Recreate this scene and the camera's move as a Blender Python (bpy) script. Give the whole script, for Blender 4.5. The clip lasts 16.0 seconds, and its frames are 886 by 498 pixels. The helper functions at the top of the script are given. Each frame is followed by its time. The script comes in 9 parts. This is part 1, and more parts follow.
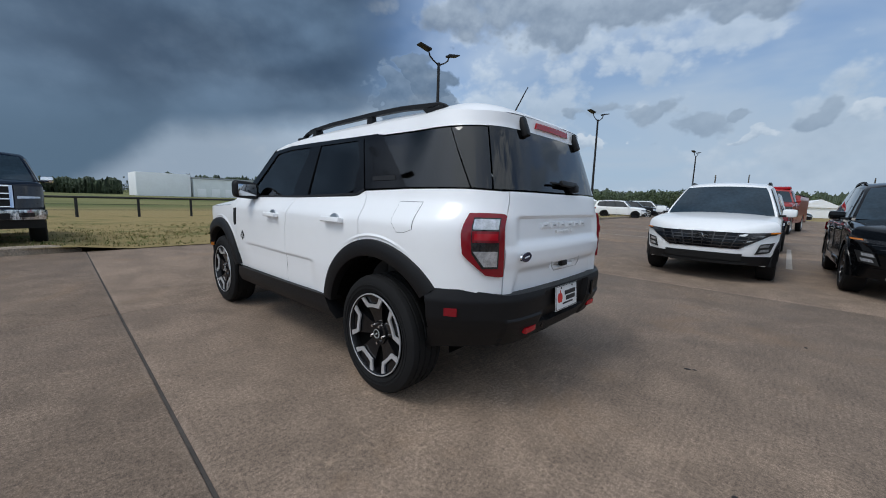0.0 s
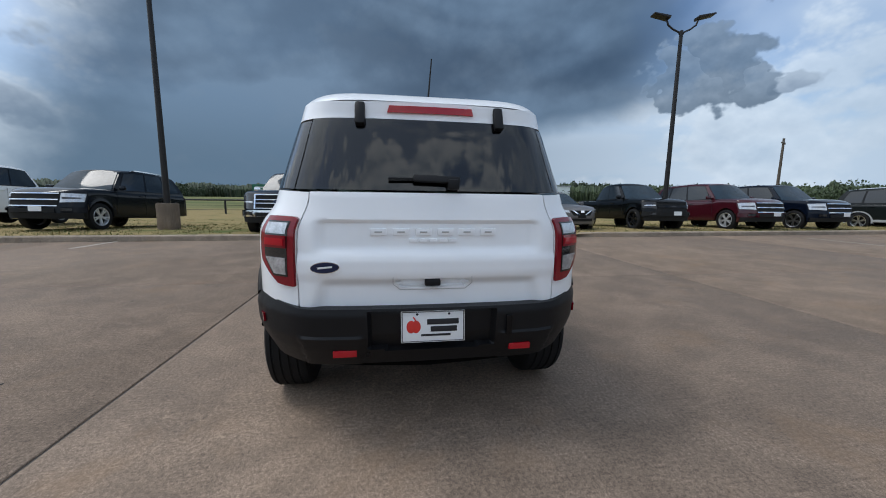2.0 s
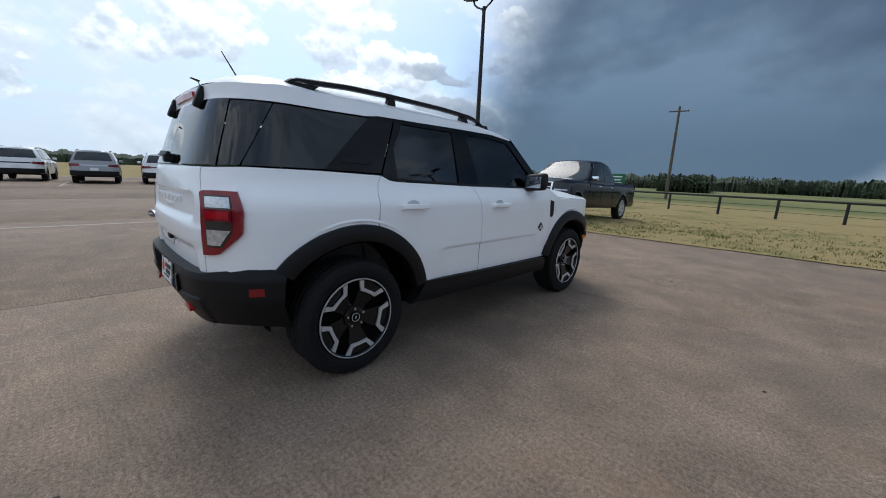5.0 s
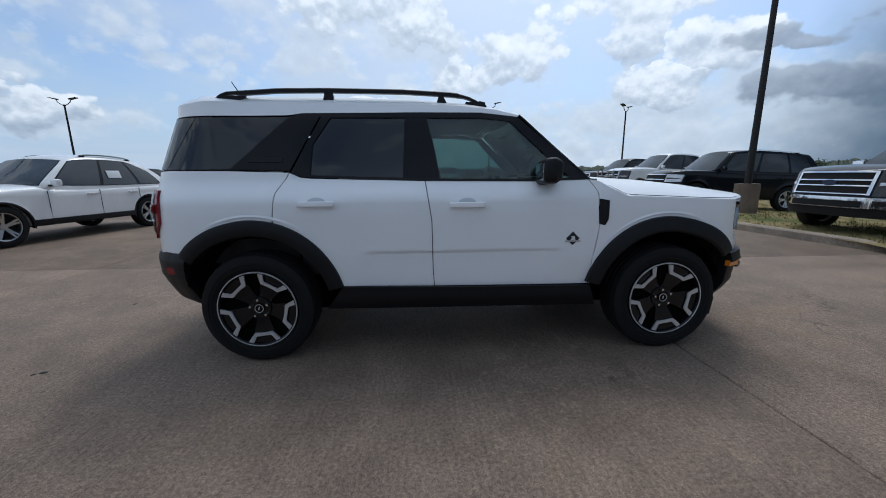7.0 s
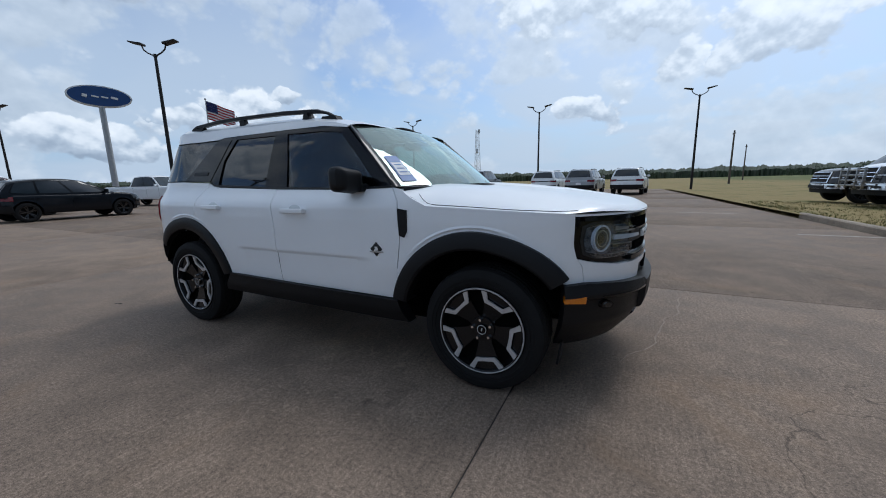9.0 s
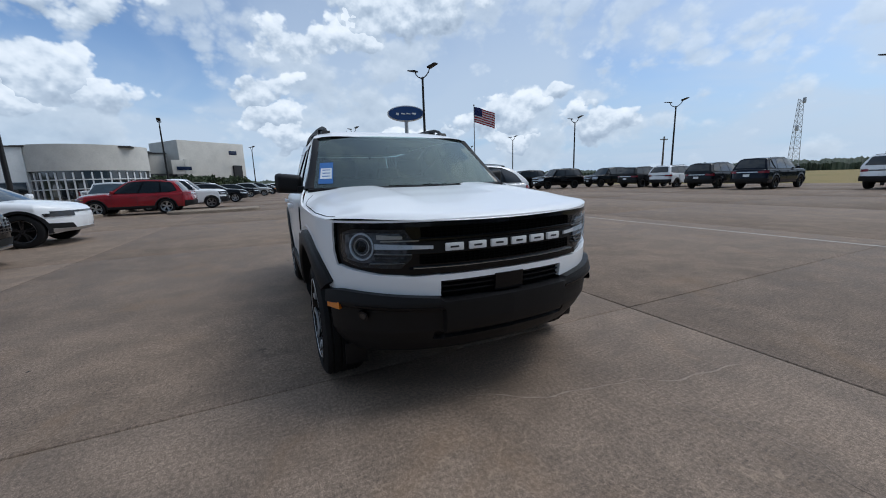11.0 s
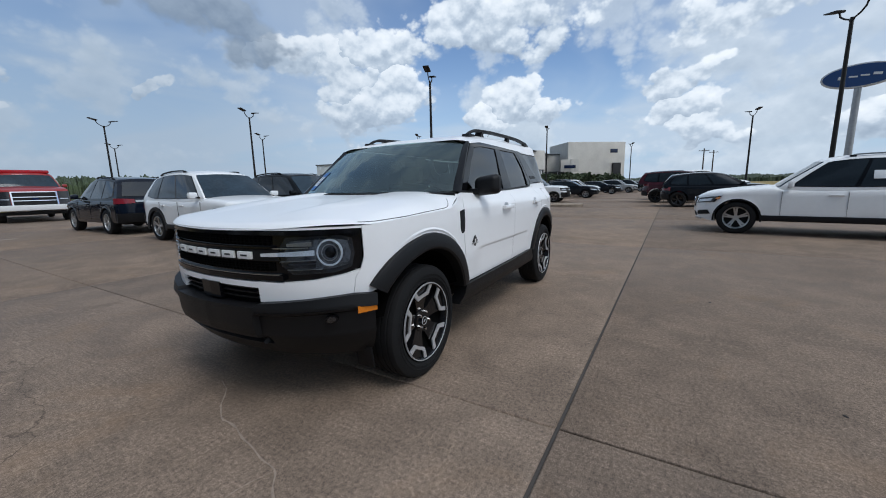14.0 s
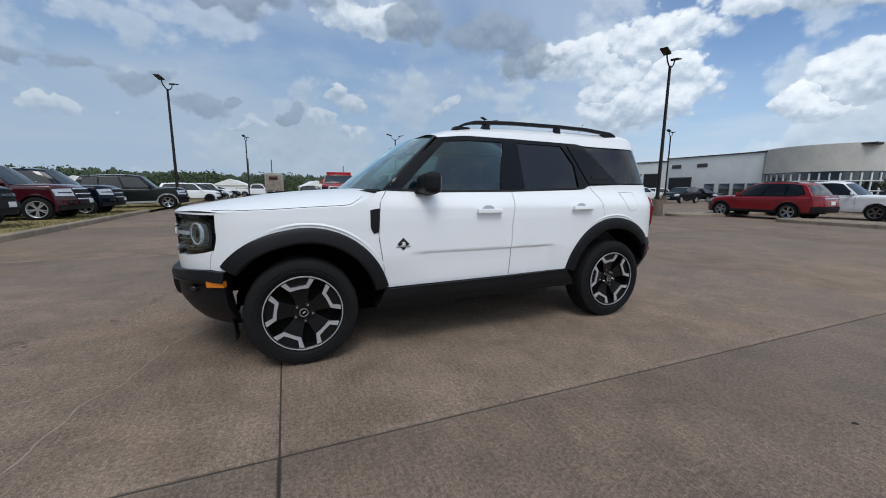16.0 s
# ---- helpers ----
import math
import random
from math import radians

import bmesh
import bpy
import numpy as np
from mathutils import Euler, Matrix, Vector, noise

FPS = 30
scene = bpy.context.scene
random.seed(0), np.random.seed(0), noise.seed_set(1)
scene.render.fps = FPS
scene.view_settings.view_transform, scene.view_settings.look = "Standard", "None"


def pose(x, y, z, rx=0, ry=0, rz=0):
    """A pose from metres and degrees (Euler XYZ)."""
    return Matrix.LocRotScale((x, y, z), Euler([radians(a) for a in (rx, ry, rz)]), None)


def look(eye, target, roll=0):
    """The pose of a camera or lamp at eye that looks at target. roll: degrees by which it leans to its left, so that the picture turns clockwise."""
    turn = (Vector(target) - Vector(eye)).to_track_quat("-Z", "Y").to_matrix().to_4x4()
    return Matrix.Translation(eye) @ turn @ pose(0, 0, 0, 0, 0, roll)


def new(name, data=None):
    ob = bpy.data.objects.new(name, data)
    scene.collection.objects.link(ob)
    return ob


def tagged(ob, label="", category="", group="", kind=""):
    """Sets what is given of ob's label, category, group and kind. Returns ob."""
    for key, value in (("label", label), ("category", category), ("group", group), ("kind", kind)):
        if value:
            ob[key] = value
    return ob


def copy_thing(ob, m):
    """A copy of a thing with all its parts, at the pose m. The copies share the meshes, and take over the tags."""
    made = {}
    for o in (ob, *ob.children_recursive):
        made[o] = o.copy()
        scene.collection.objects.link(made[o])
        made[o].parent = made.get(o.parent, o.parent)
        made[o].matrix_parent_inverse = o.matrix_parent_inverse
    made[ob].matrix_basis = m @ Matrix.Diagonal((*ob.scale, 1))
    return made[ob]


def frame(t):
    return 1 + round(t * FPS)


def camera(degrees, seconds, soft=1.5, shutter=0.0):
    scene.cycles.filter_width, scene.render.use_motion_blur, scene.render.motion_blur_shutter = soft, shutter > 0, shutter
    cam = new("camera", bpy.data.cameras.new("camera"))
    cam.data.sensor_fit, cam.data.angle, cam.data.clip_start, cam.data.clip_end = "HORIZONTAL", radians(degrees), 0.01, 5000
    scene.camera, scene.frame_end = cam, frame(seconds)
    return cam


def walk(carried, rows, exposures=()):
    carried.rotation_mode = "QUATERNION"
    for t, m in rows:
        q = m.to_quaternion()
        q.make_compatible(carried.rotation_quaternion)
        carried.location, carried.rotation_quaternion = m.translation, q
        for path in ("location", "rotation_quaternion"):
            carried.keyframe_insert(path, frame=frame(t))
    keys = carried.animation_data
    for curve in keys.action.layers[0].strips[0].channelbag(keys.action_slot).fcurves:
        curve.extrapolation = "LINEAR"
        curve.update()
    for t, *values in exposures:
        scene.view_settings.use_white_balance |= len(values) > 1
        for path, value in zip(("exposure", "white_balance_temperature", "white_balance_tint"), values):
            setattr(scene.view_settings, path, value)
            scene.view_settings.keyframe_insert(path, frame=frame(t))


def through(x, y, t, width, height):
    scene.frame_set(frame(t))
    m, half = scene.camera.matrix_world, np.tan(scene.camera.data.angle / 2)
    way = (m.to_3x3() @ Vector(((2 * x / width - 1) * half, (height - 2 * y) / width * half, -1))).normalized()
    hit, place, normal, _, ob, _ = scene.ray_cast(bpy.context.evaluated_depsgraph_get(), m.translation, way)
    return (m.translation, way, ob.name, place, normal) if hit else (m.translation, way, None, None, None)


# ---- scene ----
cam = camera(100.3, 16.0, soft=1.0)

# seconds, eye, target, roll
PATH = [
    (0, (-3.058, 2.173, 1.162), (-1.714, 0.716, 0.900), 1.8),
    (0.5, (-3.366, 1.733, 1.179), (-1.780, 0.541, 0.929), 2.1),
    (1, (-3.573, 1.256, 1.195), (-1.834, 0.314, 0.904), 1.4),
    (1.5, (-3.677, 0.742, 1.207), (-1.810, 0.088, 0.912), 1.5),
    (2, (-3.757, 0.216, 1.203), (-1.801, -0.089, 0.920), 0.8),
    (2.5, (-3.729, -0.308, 1.213), (-1.754, -0.291, 0.899), 0.1),
    (3, (-3.676, -0.846, 1.229), (-1.722, -0.545, 0.925), 0.7),
    (3.2, (-3.624, -1.056, 1.220), (-1.692, -0.643, 0.906), 1.3),
    (3.6, (-3.513, -1.485, 1.220), (-1.643, -0.856, 0.892), 1.5),
    (4, (-3.310, -1.902, 1.220), (-1.528, -1.062, 0.877), 1.6),
    (4.4, (-3.028, -2.281, 1.220), (-1.366, -1.229, 0.862), 1.8),
    (4.8, (-2.683, -2.597, 1.220), (-1.181, -1.329, 0.847), 2.0),
    (5.3, (-2.183, -2.861, 1.221), (-0.962, -1.326, 0.829), 2.3),
    (5.5, (-1.970, -2.962, 1.208), (-0.899, -1.312, 0.843), 1.3),
    (6, (-1.440, -3.110, 1.229), (-0.733, -1.278, 0.850), 1.8),
    (6.5, (-0.877, -3.161, 1.196), (-0.491, -1.231, 0.838), 1.6),
    (7, (-0.291, -3.177, 1.184), (-0.176, -1.219, 0.791), -0.5),
    (7.5, (0.306, -3.130, 1.168), (0.190, -1.171, 0.786), -0.6),
    (8, (0.877, -3.039, 1.166), (0.483, -1.112, 0.806), -1.0),
    (8.2, (1.107, -2.988, 1.168), (0.610, -1.082, 0.821), -1.4),
    (8.6, (1.571, -2.879, 1.174), (0.871, -1.039, 0.820), -1.4),
    (9, (2.032, -2.713, 1.180), (1.145, -0.957, 0.819), -1.3),
    (9.4, (2.469, -2.489, 1.185), (1.398, -0.841, 0.818), -1.3),
    (9.8, (2.860, -2.207, 1.191), (1.600, -0.699, 0.818), -1.3),
    (10.3, (3.249, -1.769, 1.198), (1.747, -0.505, 0.817), -1.2),
    (10.5, (3.400, -1.577, 1.189), (1.806, -0.425, 0.825), -1.4),
    (11, (3.698, -1.091, 1.184), (1.910, -0.272, 0.819), -1.9),
    (11.5, (3.862, -0.588, 1.176), (1.946, -0.172, 0.781), -2.1),
    (12, (3.919, 0.003, 1.175), (1.953, 0.120, 0.827), -1.0),
    (12.5, (3.902, 0.572, 1.175), (1.954, 0.327, 0.791), -1.4),
    (13, (3.717, 1.126, 1.174), (1.794, 0.691, 0.839), -1.5),
    (13.5, (3.504, 1.648, 1.178), (1.690, 0.878, 0.833), -1.4),
    (14, (3.195, 2.129, 1.189), (1.499, 1.122, 0.859), -1.2),
    (14.5, (2.835, 2.575, 1.203), (1.349, 1.280, 0.865), 0.5),
    (15, (2.386, 2.920, 1.188), (1.098, 1.430, 0.842), 0.4),
    (15.5, (1.907, 3.194, 1.165), (0.852, 1.525, 0.844), 0.6),
    (16, (1.406, 3.366, 1.149), (0.636, 1.546, 0.839), 0.5),
]
EXPOSURES = [(0.0, 0.10, 6300, 10), (2.0, 0.30, 6300, 10), (4.0, 0.29, 6300, 10), (5.5, 0.22, 6300, 10), (6.3, -0.02, 6150, 10), (8.0, -0.08, 6000, 10), (11.0, -0.02, 6050, 10), (13.0, 0.0, 6150, 10), (16.0, 0.05, 6300, 10)]
walk(cam, [(t, look(eye, target, roll)) for t, eye, target, roll in PATH], EXPOSURES)

# ---- light ----
SUN_AZ, SUN_EL = 72.0, 58.0     # degrees, counted from +x towards +y


class Graph:
    """Short hand for a node tree."""

    def __init__(self, tree):
        self.t = tree
        tree.nodes.clear()

    def add(self, kind):
        return self.t.nodes.new(kind)

    def put(self, target, value):
        if isinstance(value, bpy.types.NodeSocket):
            self.t.links.new(value, target)
        else:
            target.default_value = value

    def math(self, op, a, b=0.0, c=0.0):
        n = self.add("ShaderNodeMath")
        n.operation = op
        for i, v in enumerate((a, b, c)):
            self.put(n.inputs[i], v)
        return n.outputs[0]

    def smooth(self, v, a, b, lo=0.0, hi=1.0):
        n = self.add("ShaderNodeMapRange")
        n.interpolation_type = "SMOOTHSTEP"
        for i, x in enumerate((v, a, b, lo, hi)):
            self.put(n.inputs[i], x)
        return n.outputs[0]

    def ramp(self, v, stops):
        n = self.add("ShaderNodeValToRGB")
        e = n.color_ramp.elements
        while len(e) < len(stops):
            e.new(0.5)
        for el, (p, c) in zip(e, stops):
            el.position = p
            el.color = (*c, 1.0) if len(c) == 3 else c
        self.put(n.inputs[0], v)
        return n.outputs[0]

    def mix(self, f, a, b, kind="MIX"):
        n = self.add("ShaderNodeMix")
        n.data_type, n.blend_type = "RGBA", kind
        for i, v in ((0, f), (6, a), (7, b)):
            self.put(n.inputs[i], (*v, 1.0) if isinstance(v, tuple) and len(v) == 3 else v)
        return n.outputs[2]

    def noise(self, vec, scale, detail=4.0, rough=0.5, distort=0.0, lac=2.0):
        n = self.add("ShaderNodeTexNoise")
        self.put(n.inputs["Vector"], vec)
        for k, v in (("Scale", scale), ("Detail", detail), ("Roughness", rough), ("Distortion", distort), ("Lacunarity", lac)):
            n.inputs[k].default_value = v
        return n.outputs[0]


# clouds by bearing, height, half width and half height in degrees
HEAPS = [(179.5, 12.2, 2.7, 2.6), (178, 9.0, 3.6, 2.4), (175.5, 6.8, 4.6, 1.8), (-160.5, 12.0, 4.0, 2.6), (-165, 10.6, 4.6, 2.0), (-156, 9.8, 4.0, 1.6), (-135.5, 15.4, 4.4, 3.6), (-139.5, 12.0, 7.0, 4.6), (-130, 16.8, 4.0, 2.6),
         (-155, 22.0, 12.0, 4.2), (-143, 19.0, 6.0, 3.2), (172, 19.5, 8.5, 2.6), (160, 23.0, 12.0, 3.4), (145, 9.2, 4.6, 2.6), (148.5, 7.0, 6.0, 2.0), (131, 7.0, 5.6, 2.2), (158, 5.6, 7.0, 1.9), (139, 10.6, 4.0, 1.4),
         (85, 13.8, 4.2, 2.2), (76, 16.5, 7.5, 4.4), (62, 18.5, 7.0, 5.0), (52, 14.6, 5.4, 3.4), (57.5, 11.6, 4.6, 2.6), (36, 19.5, 4.2, 2.2), (96, 21.0, 12.0, 4.6), (97, 8.6, 5.0, 2.4),
         (-98, 13.0, 2.3, 1.3), (-95.5, 10.2, 1.7, 1.5), (-99.5, 9.0, 1.6, 1.0), (-115, 11.8, 1.3, 1.5), (-86, 8.3, 2.4, 0.8), (-69, 7.8, 3.0, 0.9), (-104, 22.5, 6.0, 3.0), (-178, 36, 30, 9), (100, 42, 24, 12)]
GREYS = [(-121, 20.4, 7.6, 4.2), (-109, 22.6, 6.0, 3.2), (-126.5, 17.0, 4.0, 1.8), (-69, 12.7, 3.6, 1.5), (-74.5, 11.9, 3.4, 1.5), (-79, 10.1, 4.6, 1.4), (-64.4, 12.4, 2.2, 1.1), (-83, 10.8, 1.7, 0.7), (-90.5, 9.7, 2.2, 1.3),
         (-88, 23.5, 8.0, 2.0), (-66, 25.5, 24.0, 3.6), (-51.5, 12.7, 2.2, 1.0), (43, 8.2, 6.0, 2.2), (44, 14.5, 7.0, 1.3), (-40, 42, 40, 11)]
TOWER = [(-44.5, 17.2, 4.6, 5.2), (-47.5, 13.4, 3.4, 2.6), (-40.5, 14.2, 4.0, 3.2)]


def make_world():
    world = bpy.data.worlds.new("stormy_sky")
    scene.world = world
    world.use_nodes = True
    g = Graph(world.node_tree)
    sky = g.add("ShaderNodeTexSky")
    sky.sky_type, sky.sun_disc = "NISHITA", False
    sky.sun_elevation, sky.sun_rotation = radians(SUN_EL), radians(90 - SUN_AZ)
    sky.air_density, sky.dust_density, sky.ozone_density = 1.0, 1.2, 1.6
    co = g.add("ShaderNodeTexCoord").outputs["Generated"]
    sep = g.add("ShaderNodeSeparateXYZ")
    g.put(sep.inputs[0], co)
    x, y, z = sep.outputs
    az = g.math("MULTIPLY", g.math("ARCTAN2", y, x), 180 / math.pi)
    el = g.math("MULTIPLY", g.math("ARCSINE", z), 180 / math.pi)
    # cloud plane, drawn out towards the horizon
    far = g.math("DIVIDE", 1.0, g.math("ADD", g.math("MAXIMUM", z, 0.0), 0.16))
    flat = g.add("ShaderNodeCombineXYZ")
    for i, v in enumerate((g.math("MULTIPLY", x, far), g.math("MULTIPLY", y, far), 0.0)):
        g.put(flat.inputs[i], v)
    flat = flat.outputs[0]

    def rise(by, stretch):
        n = g.add("ShaderNodeCombineXYZ")
        for i, v in enumerate((x, y, g.math("MULTIPLY", g.math("ADD", z, by), stretch))):
            g.put(n.inputs[i], v)
        return n.outputs[0]

    upright, lifted = rise(0.0, 1.25), rise(0.016, 1.25)

    def heaped(vec):
        """Rounded knobs on knobs, as on heaped cloud."""
        vo = g.add("ShaderNodeTexVoronoi")
        vo.feature = "F1"
        vo.normalize = True
        g.put(vo.inputs["Vector"], vec)
        for k, v in (("Scale", 13.0), ("Detail", 3.0), ("Roughness", 0.50), ("Lacunarity", 2.2)):
            vo.inputs[k].default_value = v
        knobs = g.math("SUBTRACT", 1.0, vo.outputs["Distance"])
        return g.math("ADD", g.math("MULTIPLY", g.noise(vec, 7.0, 5, 0.5, 0.2), 0.46), g.math("MULTIPLY", knobs, 0.54))

    billow, billow_up = heaped(upright), heaped(lifted)
    puff = g.math("MULTIPLY", g.math("SUBTRACT", billow, billow_up), 2.3)
    uneven = g.math("SUBTRACT", billow, 0.60)
    # bearings bent by the wind, so that no outline is regular
    bend = lambda vec, by: g.math("MULTIPLY", g.math("SUBTRACT", g.noise(vec, 6.5, 4, 0.55), 0.5), by)  # noqa: E731
    az_w, el_w = g.math("ADD", az, bend(rise(2.3, 1.25), 17.0)), g.math("ADD", el, bend(rise(-3.1, 1.25), 10.0))

    def masses(rows, tear):
        """How deep inside the nearest cloud of the list, and how high up in it."""
        best, high = None, None
        for a, e, wa, we in rows:
            da = g.math("DIVIDE", g.math("WRAP", g.math("SUBTRACT", az_w, float(a)), 180.0, -180.0), float(wa))
            de = g.math("DIVIDE", g.math("SUBTRACT", el_w, float(e)), float(we))
            d = g.math("SUBTRACT", 1.0, g.math("SQRT", g.math("ADD", g.math("MULTIPLY", da, da), g.math("MULTIPLY", de, de))))
            if best is None:
                best, high = d, de
            else:
                won = g.math("GREATER_THAN", d, best)
                high = g.math("ADD", high, g.math("MULTIPLY", g.math("SUBTRACT", de, high), won))
                best = g.math("MAXIMUM", best, d)
        return g.math("ADD", best, g.math("MULTIPLY", uneven, tear)), high

    clear = g.mix(1.0, sky.outputs[0], (0.118, 0.124, 0.130), "MULTIPLY")
    pale = g.mix(g.smooth(z, 0.0, 0.34, 0.86, 0.0), clear, (0.47, 0.585, 0.72))
    # thin high cloud, and soft broken cloud that thins out overhead
    veil = g.math("MULTIPLY", g.smooth(g.noise(flat, 0.7, 4, 0.5, 0.8), 0.34, 0.60), g.smooth(el, 24.0, 12.0, 0.72, 1.0))
    c1 = g.mix(g.math("MULTIPLY", veil, 0.78), pale, (0.57, 0.635, 0.71))
    body = g.math("ADD", g.noise(rise(0.7, 1.8), 3.1, 5, 0.52, 0.3), g.math("MULTIPLY", uneven, 0.9))
    low = g.smooth(body, 0.47, 0.58)
    soft = g.ramp(g.math("ADD", g.math("ADD", 0.5, g.math("MULTIPLY", puff, 0.8)), g.math("SUBTRACT", 0.56, body)), [(0.2, (0.44, 0.50, 0.57)), (0.5, (0.62, 0.67, 0.72)), (0.8, (0.86, 0.88, 0.90))])
    c1 = g.mix(g.math("MULTIPLY", low, g.smooth(el, 34.0, 9.0, 0.55, 0.72)), c1, soft)
    # heaped cloud, bright above and grey at the foot
    hd, hh = masses(HEAPS, 4.2)
    tone = g.math("ADD", g.math("ADD", 0.50, g.math("MULTIPLY", hh, 0.26)), g.math("MULTIPLY", puff, 1.5))
    lit = g.ramp(tone, [(0.0, (0.34, 0.40, 0.48)), (0.35, (0.53, 0.59, 0.66)), (0.60, (0.80, 0.83, 0.86)), (0.90, (0.97, 0.97, 0.97))])
    c2 = g.mix(g.math("MULTIPLY", g.smooth(hd, -0.05, 0.22), 0.94), c1, lit)
    gd, gh = masses(GREYS, 3.6)
    grey = g.mix(g.smooth(g.math("ADD", g.math("MULTIPLY", gh, 0.25), g.math("MULTIPLY", puff, 1.2)), -0.45, 0.45), (0.17, 0.215, 0.285), (0.35, 0.405, 0.475))
    c2 = g.mix(g.math("MULTIPLY", g.smooth(gd, -0.05, 0.40), 0.86), c2, grey)
    # grey light under the storm's base
    under = g.math("MULTIPLY", g.math("MULTIPLY", g.smooth(az, -56.0, -30.0), g.smooth(az, 12.0, -4.0)), g.smooth(el, 16.0, 6.0))
    c2 = g.mix(g.math("MULTIPLY", under, g.smooth(az, -38.0, -14.0, 0.55, 0.88)), c2, (0.25, 0.30, 0.36))
    # thin overcast that the storm spreads over the -y side
    spread = g.math("MULTIPLY", g.math("MULTIPLY", g.smooth(az, -150.0, -112.0), g.smooth(az, -40.0, -62.0)), g.smooth(el, 26.0, 9.0, 0.35, 1.0))
    c2 = g.mix(g.math("MULTIPLY", spread, 0.60), c2, (0.30, 0.37, 0.45))
    # glare of the veiled sun
    sdir = (math.cos(radians(SUN_AZ)) * math.cos(radians(SUN_EL)), math.sin(radians(SUN_AZ)) * math.cos(radians(SUN_EL)), math.sin(radians(SUN_EL)))
    dot = g.add("ShaderNodeVectorMath")
    dot.operation = "DOT_PRODUCT"
    g.put(dot.inputs[0], co)
    dot.inputs[1].default_value = sdir
    glare = g.math("POWER", g.math("MAXIMUM", dot.outputs["Value"], 0.0), 4.5)
    c3 = g.mix(g.math("MULTIPLY", glare, 0.80), c2, (1.25, 1.28, 1.31))
    # the storm: a dark bank on the +x side, its base lifting off the horizon towards -y
    ragged = g.math("MULTIPLY", uneven, 18.0)
    base = g.math("MINIMUM", g.math("MULTIPLY", g.math("ADD", az, 3.0), -0.85), g.math("SUBTRACT", 5.4, g.math("MULTIPLY", az, 0.155)))
    over = g.smooth(g.math("SUBTRACT", g.math("ADD", el, g.math("MULTIPLY", ragged, 0.22)), base), -1.6, 2.6)
    edge_l = g.smooth(g.math("ADD", g.math("ADD", az, g.math("MULTIPLY", el, 0.42)), g.math("MULTIPLY", ragged, 0.45)), 52.0, 36.0)
    edge_r = g.smooth(g.math("ADD", az, g.math("MULTIPLY", ragged, 0.5)), -50.0, -31.0)
    td, th = masses(TOWER, 3.0)
    storm = g.math("MAXIMUM", g.math("MULTIPLY", g.math("MULTIPLY", edge_l, edge_r), over), g.math("MULTIPLY", g.smooth(td, -0.02, 0.20), 0.88))
    swell = g.noise(rise(0.0, 2.8), 1.9, 3, 0.45, 0.5)
    roll = g.smooth(g.math("ADD", swell, g.math("MULTIPLY", uneven, 0.35)), 0.34, 0.70)
    roll = g.math("MINIMUM", 1.0, g.math("ADD", roll, g.math("MULTIPLY", g.smooth(az, -14.0, 14.0), 0.42)))
    dark = g.mix(roll, (0.044, 0.071, 0.112), (0.135, 0.195, 0.272))
    rain = g.mix(g.smooth(el, 15.0, 3.0), dark, (0.088, 0.137, 0.192))
    rain = g.mix(g.smooth(td, 0.0, 0.2), rain, g.mix(g.smooth(g.math("ADD", g.math("MULTIPLY", th, 0.25), puff), -0.4, 0.5), (0.080, 0.120, 0.172), (0.185, 0.240, 0.312)))
    c4 = g.mix(g.math("MULTIPLY", storm, 0.97), c3, rain)
    c4 = g.mix(1.0, c4, (0.955, 1.0, 1.035), "MULTIPLY")
    c5 = g.mix(g.smooth(z, -0.02, 0.0), (0.16, 0.15, 0.12), c4)
    bg = g.add("ShaderNodeBackground")
    g.put(bg.inputs[0], c5)
    bg.inputs[1].default_value = 1.0
    out = g.add("ShaderNodeOutputWorld")
    g.put(out.inputs[0], bg.outputs[0])


make_world()
sun = new("sun", bpy.data.lights.new("sun", "SUN"))
sun.data.energy, sun.data.angle, sun.data.color = 1.15, radians(22), (1.0, 0.965, 0.91)
sun.matrix_world = pose(0, 0, 30) @ look((0, 0, 0), (-math.cos(radians(SUN_AZ)) * math.cos(radians(SUN_EL)), -math.sin(radians(SUN_AZ)) * math.cos(radians(SUN_EL)), -math.sin(radians(SUN_EL))))

